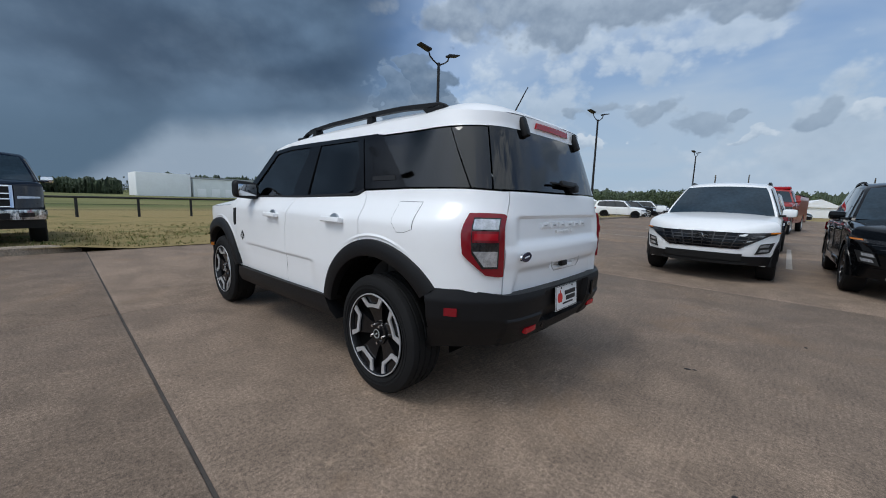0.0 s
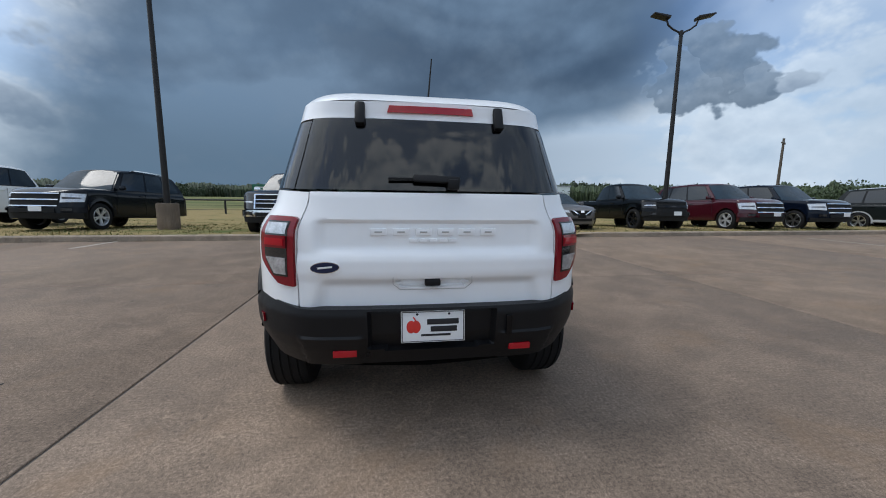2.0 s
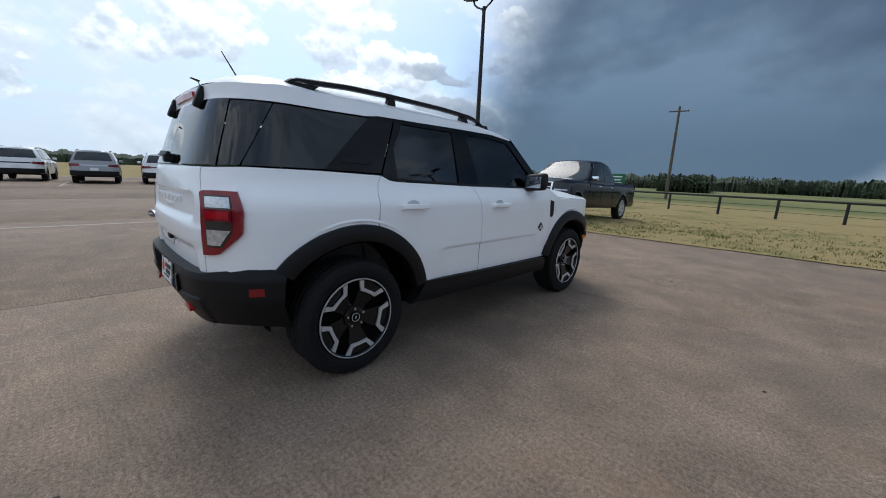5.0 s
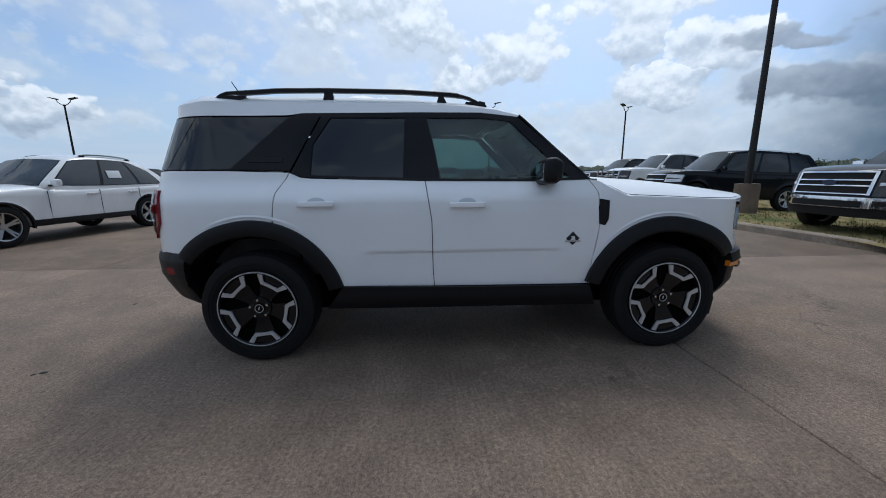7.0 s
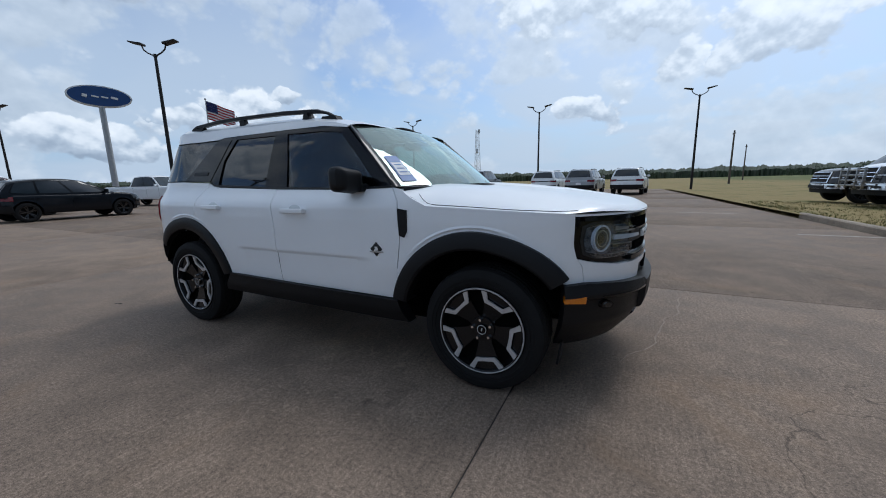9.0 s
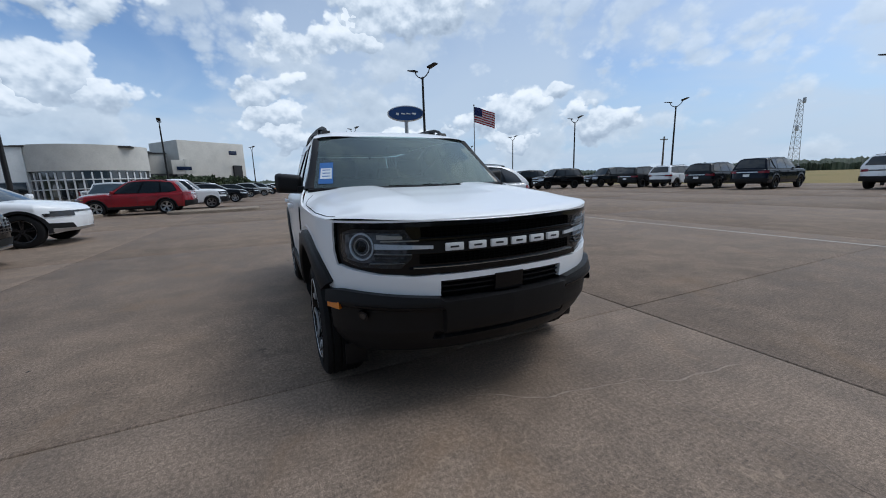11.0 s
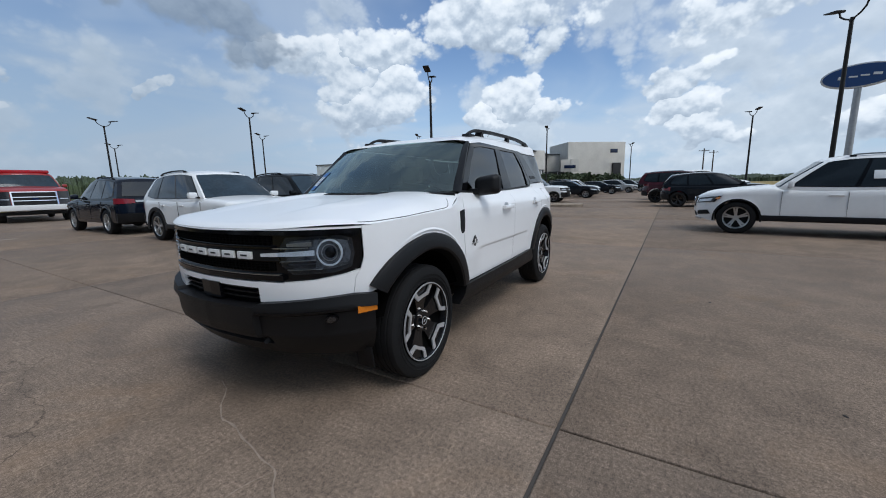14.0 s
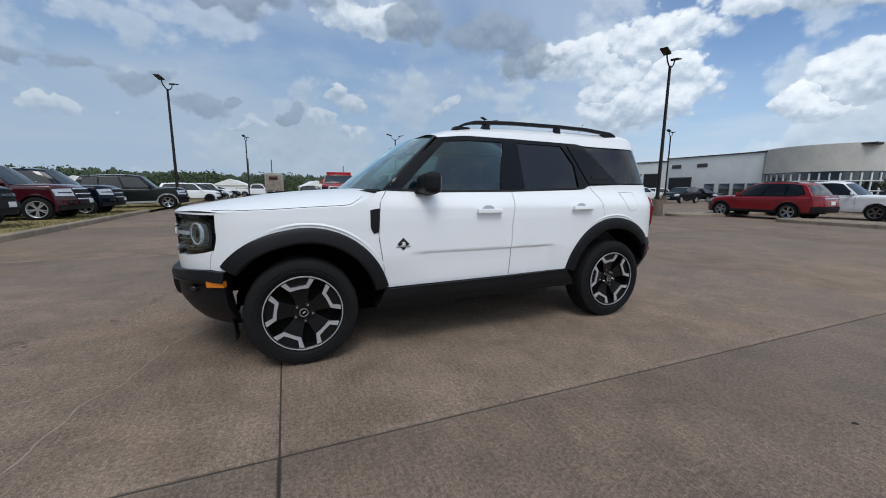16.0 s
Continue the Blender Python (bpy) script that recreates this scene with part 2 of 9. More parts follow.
# ---- materials ----
def material(name, color, rough=0.5, metal=0.0, vary=0.0, scale=4.0, bump=0.0, bump_scale=60.0, coat=0.0, spec=0.5, random_tone=0.0):
    """A surface with tone that varies at two scales and a fine relief."""
    m = bpy.data.materials.new(name)
    m.use_nodes = True
    g = Graph(m.node_tree)
    out = g.add("ShaderNodeOutputMaterial")
    b = g.add("ShaderNodeBsdfPrincipled")
    g.put(out.inputs[0], b.outputs[0])
    co = g.add("ShaderNodeTexCoord").outputs["Object"]
    base = (*color, 1.0)
    if vary:
        n = g.math("ADD", g.math("MULTIPLY", g.noise(co, scale, 5, 0.6), 0.65), g.math("MULTIPLY", g.noise(co, scale * 9, 3, 0.6), 0.35))
        k = g.smooth(n, 0.3, 0.7, 1.0 - vary, 1.0 + vary)
        base = g.mix(1.0, base, g_grey(g, k), "MULTIPLY")
        r = g.smooth(n, 0.3, 0.7, max(0.02, rough - vary * 0.25), min(1.0, rough + vary * 0.25))
    else:
        r = rough
    if random_tone:
        k = g.add("ShaderNodeObjectInfo").outputs["Random"]
        k = g.smooth(k, 0.0, 1.0, 1.0 - random_tone, 1.0 + random_tone)
        base = g.mix(1.0, base, g_grey(g, k), "MULTIPLY")
    g.put(b.inputs["Base Color"], base)
    g.put(b.inputs["Roughness"], r)
    b.inputs["Metallic"].default_value = metal
    b.inputs["Specular IOR Level"].default_value = spec
    b.inputs["Coat Weight"].default_value = coat
    b.inputs["Coat Roughness"].default_value = 0.04
    if bump:
        bn = g.add("ShaderNodeBump")
        bn.inputs["Strength"].default_value = bump
        bn.inputs["Distance"].default_value = 0.004
        g.put(bn.inputs["Height"], g.noise(co, bump_scale, 4, 0.6))
        g.put(b.inputs["Normal"], bn.outputs[0])
    return m


def g_grey(g, k):
    n = g.add("ShaderNodeCombineColor")
    for i in range(3):
        g.put(n.inputs[i], k)
    return n.outputs[0]


def glass(name, tint, through, rough=0.02, sheen=1.0, floor=0.02, gloss=(1, 1, 1)):
    """Window glass: a clear share, dyed by the tint, under a mirror sheen that grows at grazing angles."""
    m = bpy.data.materials.new(name)
    m.use_nodes = True
    g = Graph(m.node_tree)
    out = g.add("ShaderNodeOutputMaterial")
    tr = g.add("ShaderNodeBsdfTransparent")
    tr.inputs[0].default_value = (*[c * through for c in tint], 1)
    gl = g.add("ShaderNodeBsdfGlossy")
    gl.inputs["Roughness"].default_value = rough
    gl.inputs[0].default_value = (*gloss, 1)
    fr = g.add("ShaderNodeFresnel")
    fr.inputs[0].default_value = 1.52
    mx = g.add("ShaderNodeMixShader")
    g.put(mx.inputs[0], g.math("ADD", g.math("MULTIPLY", fr.outputs[0], sheen), floor))
    g.put(mx.inputs[1], tr.outputs[0])
    g.put(mx.inputs[2], gl.outputs[0])
    g.put(out.inputs[0], mx.outputs[0])
    return m


def concrete(name, tone):
    m = bpy.data.materials.new(name)
    m.use_nodes = True
    g = Graph(m.node_tree)
    out = g.add("ShaderNodeOutputMaterial")
    b = g.add("ShaderNodeBsdfPrincipled")
    g.put(out.inputs[0], b.outputs[0])
    co = g.add("ShaderNodeNewGeometry").outputs["Position"]
    big = g.noise(co, 0.35, 5, 0.6, 0.3)
    mid = g.noise(co, 2.2, 6, 0.65, 0.4)
    fine = g.noise(co, 55.0, 3, 0.7)
    grit = g.noise(co, 190.0, 2, 0.7)
    col = g.ramp(big, [(0.30, tuple(c * 0.84 for c in tone)), (0.52, tone), (0.72, (tone[0] * 1.16, tone[1] * 1.14, tone[2] * 1.11))])
    col = g.mix(1.0, col, g_grey(g, g.smooth(mid, 0.30, 0.70, 0.80, 1.16)), "MULTIPLY")
    col = g.mix(1.0, col, g_grey(g, g.smooth(fine, 0.28, 0.72, 0.66, 1.33)), "MULTIPLY")
    col = g.mix(1.0, col, g_grey(g, g.smooth(grit, 0.26, 0.74, 0.56, 1.46)), "MULTIPLY")
    # pale grains laid bare in worn patches
    grains = g.math("MULTIPLY", g.smooth(g.noise(co, 95.0, 3, 0.75), 0.56, 0.68), g.smooth(g.noise(co, 0.9, 6, 0.7, 0.5), 0.44, 0.62))
    col = g.mix(g.math("MULTIPLY", grains, 0.42), col, (tone[0] * 1.55, tone[1] * 1.58, tone[2] * 1.52))
    # broom strokes, pale scuffs and rusty patches
    st = g.add("ShaderNodeVectorMath")
    st.operation = "MULTIPLY"
    g.put(st.inputs[0], co)
    st.inputs[1].default_value = (70.0, 5.0, 1.0)
    broom = g.noise(st.outputs[0], 1.0, 4, 0.7)
    col = g.mix(1.0, col, g_grey(g, g.smooth(broom, 0.25, 0.75, 0.86, 1.14)), "MULTIPLY")
    scuff = g.math("MULTIPLY", g.smooth(g.noise(co, 5.5, 9, 0.72, 0.6), 0.60, 0.74), g.smooth(g.noise(co, 0.45, 3, 0.5), 0.46, 0.62))
    col = g.mix(g.math("MULTIPLY", scuff, 0.40), col, (tone[0] * 1.55, tone[1] * 1.58, tone[2] * 1.55))
    rust = g.math("MULTIPLY", g.smooth(g.noise(co, 1.1, 6, 0.65, 0.5), 0.54, 0.72), 0.38)
    col = g.mix(rust, col, (tone[0] * 1.12, tone[1] * 0.95, tone[2] * 0.74))
    stain = g.math("MULTIPLY", g.smooth(g.noise(co, 0.8, 7, 0.65, 0.8), 0.55, 0.70), 0.42)
    col = g.mix(stain, col, tuple(c * 0.62 for c in tone))
    spots = g.math("MULTIPLY", g.smooth(g.noise(co, 9.0, 2, 0.5), 0.72, 0.78), 0.35)
    col = g.mix(spots, col, tuple(c * 0.55 for c in tone))
    rnd = g.add("ShaderNodeObjectInfo").outputs["Random"]
    col = g.mix(1.0, col, g_grey(g, g.smooth(rnd, 0.0, 1.0, 0.96, 1.04)), "MULTIPLY")
    # lime bloom along the wide joints and in fine crazing in front of the parked vehicle
    sp = g.add("ShaderNodeSeparateXYZ")
    g.put(sp.inputs[0], co)
    ay = g.math("ADD", sp.outputs[1], g.math("MULTIPLY", sp.outputs[0], 0.015))
    near = g.math("ABSOLUTE", g.math("WRAP", g.math("SUBTRACT", ay, 1.775), 3.05, -3.05))
    bloom = g.smooth(g.math("ADD", near, g.math("MULTIPLY", g.noise(co, 3.2, 7, 0.7), 0.16)), 0.13, 0.045)
    bloom = g.math("MULTIPLY", bloom, g.smooth(g.noise(co, 26.0, 4, 0.7), 0.36, 0.60, 0.35, 1.0))
    col = g.mix(g.math("MULTIPLY", bloom, 0.42), col, (tone[0] * 1.75, tone[1] * 1.85, tone[2] * 1.9))
    cz = g.add("ShaderNodeTexVoronoi")
    cz.feature = "DISTANCE_TO_EDGE"
    cz.inputs["Scale"].default_value = 7.0
    cw = g.add("ShaderNodeVectorMath")
    cw.operation = "SCALE"
    cn = g.add("ShaderNodeTexNoise")
    cn.inputs["Scale"].default_value = 6.0
    cn.inputs["Detail"].default_value = 6
    g.put(cn.inputs["Vector"], co)
    g.put(cw.inputs[0], cn.outputs["Color"])
    cw.inputs["Scale"].default_value = 0.25
    ca = g.add("ShaderNodeVectorMath")
    ca.operation = "ADD"
    g.put(ca.inputs[0], co)
    g.put(ca.inputs[1], cw.outputs[0])
    g.put(cz.inputs["Vector"], ca.outputs[0])
    craze = g.math("MULTIPLY", g.smooth(cz.outputs["Distance"], 0.05, 0.008), g.smooth(g.noise(co, 11.0, 5, 0.7), 0.46, 0.60))
    patch = g.smooth(g.noise(co, 0.55, 4, 0.6, 0.4), 0.50, 0.60)
    col = g.mix(g.math("MULTIPLY", g.math("MULTIPLY", craze, patch), 0.55), col, (tone[0] * 1.8, tone[1] * 1.8, tone[2] * 1.7))
    # hair cracks
    vo = g.add("ShaderNodeTexVoronoi")
    vo.feature = "DISTANCE_TO_EDGE"
    vo.inputs["Scale"].default_value = 0.16
    warp = g.add("ShaderNodeVectorMath")
    warp.operation = "ADD"
    nz = g.add("ShaderNodeTexNoise")
    nz.inputs["Scale"].default_value = 1.7
    nz.inputs["Detail"].default_value = 8
    g.put(nz.inputs["Vector"], co)
    wm = g.add("ShaderNodeVectorMath")
    wm.operation = "SCALE"
    g.put(wm.inputs[0], nz.outputs["Color"])
    wm.inputs["Scale"].default_value = 1.1
    g.put(warp.inputs[0], co)
    g.put(warp.inputs[1], wm.outputs[0])
    g.put(vo.inputs["Vector"], warp.outputs[0])
    crack = g.math("MULTIPLY", g.smooth(vo.outputs["Distance"], 0.0012, 0.0004), g.smooth(g.noise(co, 0.5, 3), 0.52, 0.62))
    col = g.mix(g.math("MULTIPLY", crack, 0.6), col, tuple(c * 0.35 for c in tone))
    g.put(b.inputs["Base Color"], col)
    g.put(b.inputs["Roughness"], g.smooth(mid, 0.2, 0.8, 0.62, 0.86))
    b.inputs["Specular IOR Level"].default_value = 0.14
    bn = g.add("ShaderNodeBump")
    bn.inputs["Strength"].default_value = 0.5
    bn.inputs["Distance"].default_value = 0.003
    g.put(bn.inputs["Height"], g.math("ADD", g.math("MULTIPLY", fine, 0.6), g.math("MULTIPLY", grit, 0.5)))
    g.put(b.inputs["Normal"], bn.outputs[0])
    return m


def turf(name):
    m = bpy.data.materials.new(name)
    m.use_nodes = True
    g = Graph(m.node_tree)
    out = g.add("ShaderNodeOutputMaterial")
    b = g.add("ShaderNodeBsdfPrincipled")
    g.put(out.inputs[0], b.outputs[0])
    co = g.add("ShaderNodeNewGeometry").outputs["Position"]
    big = g.noise(co, 0.05, 5, 0.6, 0.5)
    mid = g.noise(co, 0.5, 6, 0.65, 0.3)
    fine = g.noise(co, 14.0, 4, 0.7)
    sep = g.add("ShaderNodeSeparateXYZ")
    g.put(sep.inputs[0], co)
    dist = g.smooth(sep.outputs[0], 24.0, 46.0)
    green = g.mix(fine, (0.055, 0.080, 0.022), (0.13, 0.165, 0.05))
    dry = g.mix(fine, (0.19, 0.145, 0.06), (0.40, 0.31, 0.15))
    k = g.smooth(g.math("ADD", g.math("MULTIPLY", mid, 0.6), g.math("MULTIPLY", big, 0.4)), 0.32, 0.50)
    near = g.mix(k, green, dry)
    away = g.mix(g.smooth(big, 0.35, 0.7), (0.11, 0.13, 0.05), (0.21, 0.20, 0.09))
    g.put(b.inputs["Base Color"], g.mix(dist, near, away))
    b.inputs["Roughness"].default_value = 0.95
    b.inputs["Specular IOR Level"].default_value = 0.15
    bn = g.add("ShaderNodeBump")
    bn.inputs["Strength"].default_value = 0.8
    bn.inputs["Distance"].default_value = 0.05
    g.put(bn.inputs["Height"], fine)
    g.put(b.inputs["Normal"], bn.outputs[0])
    return m


WHITE = material("white_paint", (0.92, 0.925, 0.93), 0.30, coat=0.45, vary=0.012, scale=1.2)
BLACKPLASTIC = material("black_plastic", (0.0065, 0.0065, 0.0075), 0.50, vary=0.10, scale=5.0, bump=0.12, bump_scale=900, spec=0.28)
GLOSSBLACK = material("gloss_black", (0.004, 0.004, 0.005), 0.12, coat=0.12, spec=0.2, vary=0.03)
DARKVOID = material("dark_void", (0.003, 0.003, 0.003), 0.9, vary=0.1, spec=0.05)
RUBBER = material("tyre_rubber", (0.011, 0.011, 0.0115), 0.75, vary=0.25, scale=9.0, bump=0.3, bump_scale=160, spec=0.2)
ALLOY = material("machined_alloy", (0.62, 0.63, 0.65), 0.30, metal=0.55, vary=0.06, scale=30)
RIMBLACK = material("black_wheel_paint", (0.006, 0.006, 0.007), 0.25, coat=0.15, spec=0.3, vary=0.05)
STEEL = material("brake_steel", (0.30, 0.29, 0.28), 0.38, metal=1.0, vary=0.25, scale=20)
LAMPDARK = material("lamp_housing", (0.022, 0.0235, 0.027), 0.18, vary=0.5, scale=14, spec=0.5)
LAMPGREY = material("lamp_reflector", (0.085, 0.090, 0.100), 0.32, metal=0.1, vary=0.6, scale=30)
LAMPRING = material("light_guide", (0.66, 0.68, 0.71), 0.22, vary=0.08, scale=30)
MIRRORGLASS = material("mirror_glass", (0.45, 0.47, 0.50), 0.02, metal=1.0, vary=0.02)
CHROME = material("chrome", (0.80, 0.81, 0.83), 0.09, metal=1.0, vary=0.03)
SILVER = material("silver_trim", (0.55, 0.56, 0.57), 0.3, metal=1.0, vary=0.04)
TINT = glass("privacy_glass", (0.82, 0.90, 0.95), 0.09, sheen=1.0, floor=0.015)
TINT_FRONT = glass("side_glass", (0.76, 0.96, 0.93), 0.62, floor=0.015)
WINDSHIELD = glass("windshield_glass", (0.72, 0.97, 0.92), 0.62, rough=0.02, sheen=1.7, floor=0.02, gloss=(0.84, 1.0, 0.98))
LENS = glass("lamp_lens", (0.94, 0.97, 1.0), 0.96, sheen=0.12, floor=0.0)
REDLENS = material("red_lens", (0.40, 0.006, 0.014), 0.10, coat=0.12, vary=0.06, scale=25)
DEEPRED = material("deep_red_lens", (0.21, 0.006, 0.013), 0.12, coat=0.12, vary=0.08, scale=25)
CLEARLENS = material("clear_reflector", (0.58, 0.59, 0.61), 0.16, metal=0.6, vary=0.42, scale=34, coat=0.6, bump=0.5, bump_scale=55)
SEAMGREY = material("gap_shade_grey", (0.10, 0.105, 0.11), 0.6, vary=0.2, scale=30)
SMOKE = material("smoked_lens", (0.02, 0.018, 0.018), 0.14, coat=0.3, vary=0.3, scale=60)
AMBER = material("amber_lens", (0.75, 0.22, 0.012), 0.14, coat=0.8, vary=0.08, scale=60)
BADGEBLUE = material("badge_blue", (0.004, 0.013, 0.050), 0.25, coat=0.2, vary=0.03)
PLATEWHITE = material("plate_white", (0.78, 0.78, 0.77), 0.4, vary=0.03)
INK = material("black_ink", (0.012, 0.012, 0.014), 0.5, vary=0.05)
APPLE = material("red_ink", (0.62, 0.03, 0.02), 0.45, vary=0.05)
CLOTH = material("seat_cloth", (0.05, 0.048, 0.046), 0.9, vary=0.2, scale=12, bump=0.3, bump_scale=400)
STICKER = material("sticker_blue", (0.03, 0.14, 0.40), 0.45, vary=0.04)
PAPER = material("sticker_paper", (0.75, 0.78, 0.80), 0.6, vary=0.05)
CONCRETE = concrete("lot_concrete", (0.224, 0.168, 0.127))
KERBSTONE = concrete("kerb_concrete", (0.30, 0.245, 0.19))
JOINT = material("joint_sealant", (0.06, 0.052, 0.046), 0.85, vary=0.3, scale=7, bump=0.4, bump_scale=90)
TURF = turf("dry_turf")
PAINTLINE = material("worn_white_line", (0.38, 0.34, 0.30), 0.8, vary=0.3, scale=6)

# ---- building ----
def solid(name, verts, faces, mat, parent=None, label="", angle=35.0, fix=True):
    """One mesh object from vertices and faces."""
    me = bpy.data.meshes.new(name)
    me.from_pydata([tuple(v) for v in verts], [], faces)
    if fix:
        bm = bmesh.new()
        bm.from_mesh(me)
        bmesh.ops.recalc_face_normals(bm, faces=bm.faces)
        bm.to_mesh(me)
        bm.free()
    me.polygons.foreach_set("use_smooth", [True] * len(me.polygons))
    me.set_sharp_from_angle(angle=radians(angle))
    if mat is not None:
        me.materials.append(mat)
    ob = new(name, me)
    if parent is not None:
        ob.parent = parent
    if label:
        ob["label"] = label
    return ob


def part(name, bm, mat, parent=None, label="", angle=35.0):
    """Links a bmesh as one mesh object under a thing or a part."""
    bmesh.ops.recalc_face_normals(bm, faces=bm.faces)
    me = bpy.data.meshes.new(name)
    bm.to_mesh(me)
    bm.free()
    me.polygons.foreach_set("use_smooth", [True] * len(me.polygons))
    me.set_sharp_from_angle(angle=radians(angle))
    me.materials.append(mat)
    ob = new(name, me)
    if parent is not None:
        ob.parent = parent
    if label:
        ob["label"] = label
    return ob


def share(name, source, m, parent=None):
    """A further object on the same mesh."""
    ob = new(name, source.data)
    ob.matrix_basis = m
    if parent is not None:
        ob.parent = parent
    return ob


def empty(name, m=None):
    ob = new(name)
    ob.empty_display_size = 0.2
    if m is not None:
        ob.matrix_basis = m
    return ob


def add_box(bm, m, sx, sy, sz, bevel=0.0, seg=2):
    """Adds a box of that size, centred on the pose m."""
    r = bmesh.ops.create_cube(bm, size=1.0, matrix=m @ Matrix.Diagonal((sx, sy, sz, 1)))
    if bevel:
        es = list({e for v in r["verts"] for e in v.link_edges})
        bmesh.ops.bevel(bm, geom=es, offset=bevel, segments=seg, affect="EDGES", profile=0.6)
    return bm


def box(name, m, sx, sy, sz, mat, parent=None, label="", bevel=0.004):
    return part(name, add_box(bmesh.new(), m, sx, sy, sz, bevel), mat, parent, label)


def add_tube(bm, m, r0, r1, depth, seg=16, caps=True):
    """Adds a (tapered) cylinder along the pose's z, from its foot."""
    bmesh.ops.create_cone(bm, cap_ends=caps, segments=seg, radius1=r0, radius2=r1, depth=depth, matrix=m @ Matrix.Translation((0, 0, depth / 2)))
    return bm


def between(a, b):
    """A pose at a whose z points to b, and the distance."""
    a, b = Vector(a), Vector(b)
    return Matrix.Translation(a) @ (b - a).to_track_quat("Z", "Y").to_matrix().to_4x4(), (b - a).length


def revolve(profile, seg=48, axis_y=True):
    """Vertices and faces of a ring turned from a closed profile of (radius, height)."""
    verts, faces, n = [], [], len(profile)
    for i in range(seg):
        a = 2 * math.pi * i / seg
        for r, h in profile:
            verts.append((r * math.cos(a), h, r * math.sin(a)) if axis_y else (r * math.cos(a), r * math.sin(a), h))
    for i in range(seg):
        j = (i + 1) % seg
        for k in range(n):
            l = (k + 1) % n
            faces.append((i * n + k, j * n + k, j * n + l, i * n + l))
    return verts, faces


def resample(points, n):
    """n + 1 points spread evenly along a polyline."""
    p = np.array(points, float)
    d = np.concatenate([[0], np.cumsum(np.linalg.norm(np.diff(p, axis=0), axis=1))])
    u = np.linspace(0, d[-1], n + 1)
    return np.stack([np.interp(u, d, p[:, k]) for k in range(p.shape[1])], -1)


def coons(bottom, right, top, left, nu, nv):
    """A grid of points spanned by four edges: bottom and top run left to right, left and right run upwards."""
    B, T, L, R = resample(bottom, nu), resample(top, nu), resample(left, nv), resample(right, nv)
    u, v = np.linspace(0, 1, nu + 1)[:, None, None], np.linspace(0, 1, nv + 1)[None, :, None]
    flat = (1 - u) * (1 - v) * B[0] + u * (1 - v) * B[-1] + (1 - u) * v * T[0] + u * v * T[-1]
    return (1 - v) * B[:, None] + v * T[:, None] + (1 - u) * L[None] + u * R[None] - flat


def shell(grid, place, thick):
    """Vertices and faces of a closed sheet: place(a, b, depth) puts a grid point into the world."""
    nu, nv = grid.shape[0], grid.shape[1]
    verts, faces = [], []
    for depth in (0.0, thick):
        for i in range(nu):
            for j in range(nv):
                verts.append(place(grid[i, j, 0], grid[i, j, 1], depth))
    n = nu * nv
    q = lambda i, j: i * nv + j  # noqa: E731
    for i in range(nu - 1):
        for j in range(nv - 1):
            faces.append((q(i, j), q(i + 1, j), q(i + 1, j + 1), q(i, j + 1)))
            faces.append((n + q(i, j), n + q(i, j + 1), n + q(i + 1, j + 1), n + q(i + 1, j)))
    rim = [q(i, 0) for i in range(nu)] + [q(nu - 1, j) for j in range(1, nv)] + [q(i, nv - 1) for i in range(nu - 2, -1, -1)] + [q(0, j) for j in range(nv - 2, 0, -1)]
    for a, b in zip(rim, rim[1:] + rim[:1]):
        faces.append((a, b, n + b, n + a))
    return verts, faces


def arc(cx, cz, r, a0, a1, n=14):
    return [(cx + r * math.cos(radians(a0 + (a1 - a0) * i / n)), cz + r * math.sin(radians(a0 + (a1 - a0) * i / n))) for i in range(n + 1)]

# ---- ground ----
def kerb_x(y):
    """The kerb's face on the side of the parked row: it runs slightly askew."""
    return 6.60 - 0.05 * y


def ground_sheet():
    rings = [0, 5, 8, 11, 14, 17, 20, 25, 30, 45, 65, 90, 130, 180, 260, 380, 550, 800, 1200, 1800, 2600]
    vs, fs, n = [(0, 0, -0.06)], [], 96
    for r in rings[1:]:
        for i in range(n):
            a = 2 * math.pi * i / n
            x, y = r * math.cos(a), r * math.sin(a)
            k = max(0.0, min(1.0, (x - 9.0) / 6.0))
            z = -0.05 - 0.30 * k * k * (3 - 2 * k)
            if r > 60:
                k = min(1.0, (r - 60) / 300)
                z += k * (3.5 * noise.noise(Vector((x / 320, y / 320, 0.3))) - 1.0) + (r / 2600) ** 1.3 * 9.0 * (0.6 + 0.6 * noise.noise(Vector((x / 900, y / 900, 5.1))))
            vs.append((x, y, z))
    for i in range(n):
        fs.append((0, 1 + i, 1 + (i + 1) % n))
    for k in range(len(rings) - 2):
        a, b = 1 + k * n, 1 + (k + 1) * n
        for i in range(n):
            j = (i + 1) % n
            fs.append((a + i, b + i, b + j, a + j))
    return tagged(solid("ground", vs, fs, TURF), "dry grass land reaching to the horizon", "ground", kind="structure")


ground_sheet()
# lot: a dark bed that shows in the joints, with slabs on it
LOT = [(kerb_x(-62) - 0.1, -62), (-120, -62), (-120, 38), (kerb_x(38) - 0.1, 38)]
bed = tagged(solid("pavement", [(x, y, -0.012) for x, y in LOT] + [(x, y, -0.30) for x, y in LOT], [(0, 1, 2, 3), (7, 6, 5, 4), (0, 4, 5, 1), (1, 5, 6, 2), (2, 6, 7, 3), (3, 7, 4, 0)], JOINT), "brown concrete car park with dark sealed joints", "pavement", kind="structure")



def smoothstep(v, a, b):
    t = max(0.0, min(1.0, (v - a) / (b - a)))
    return t * t * (3 - 2 * t)


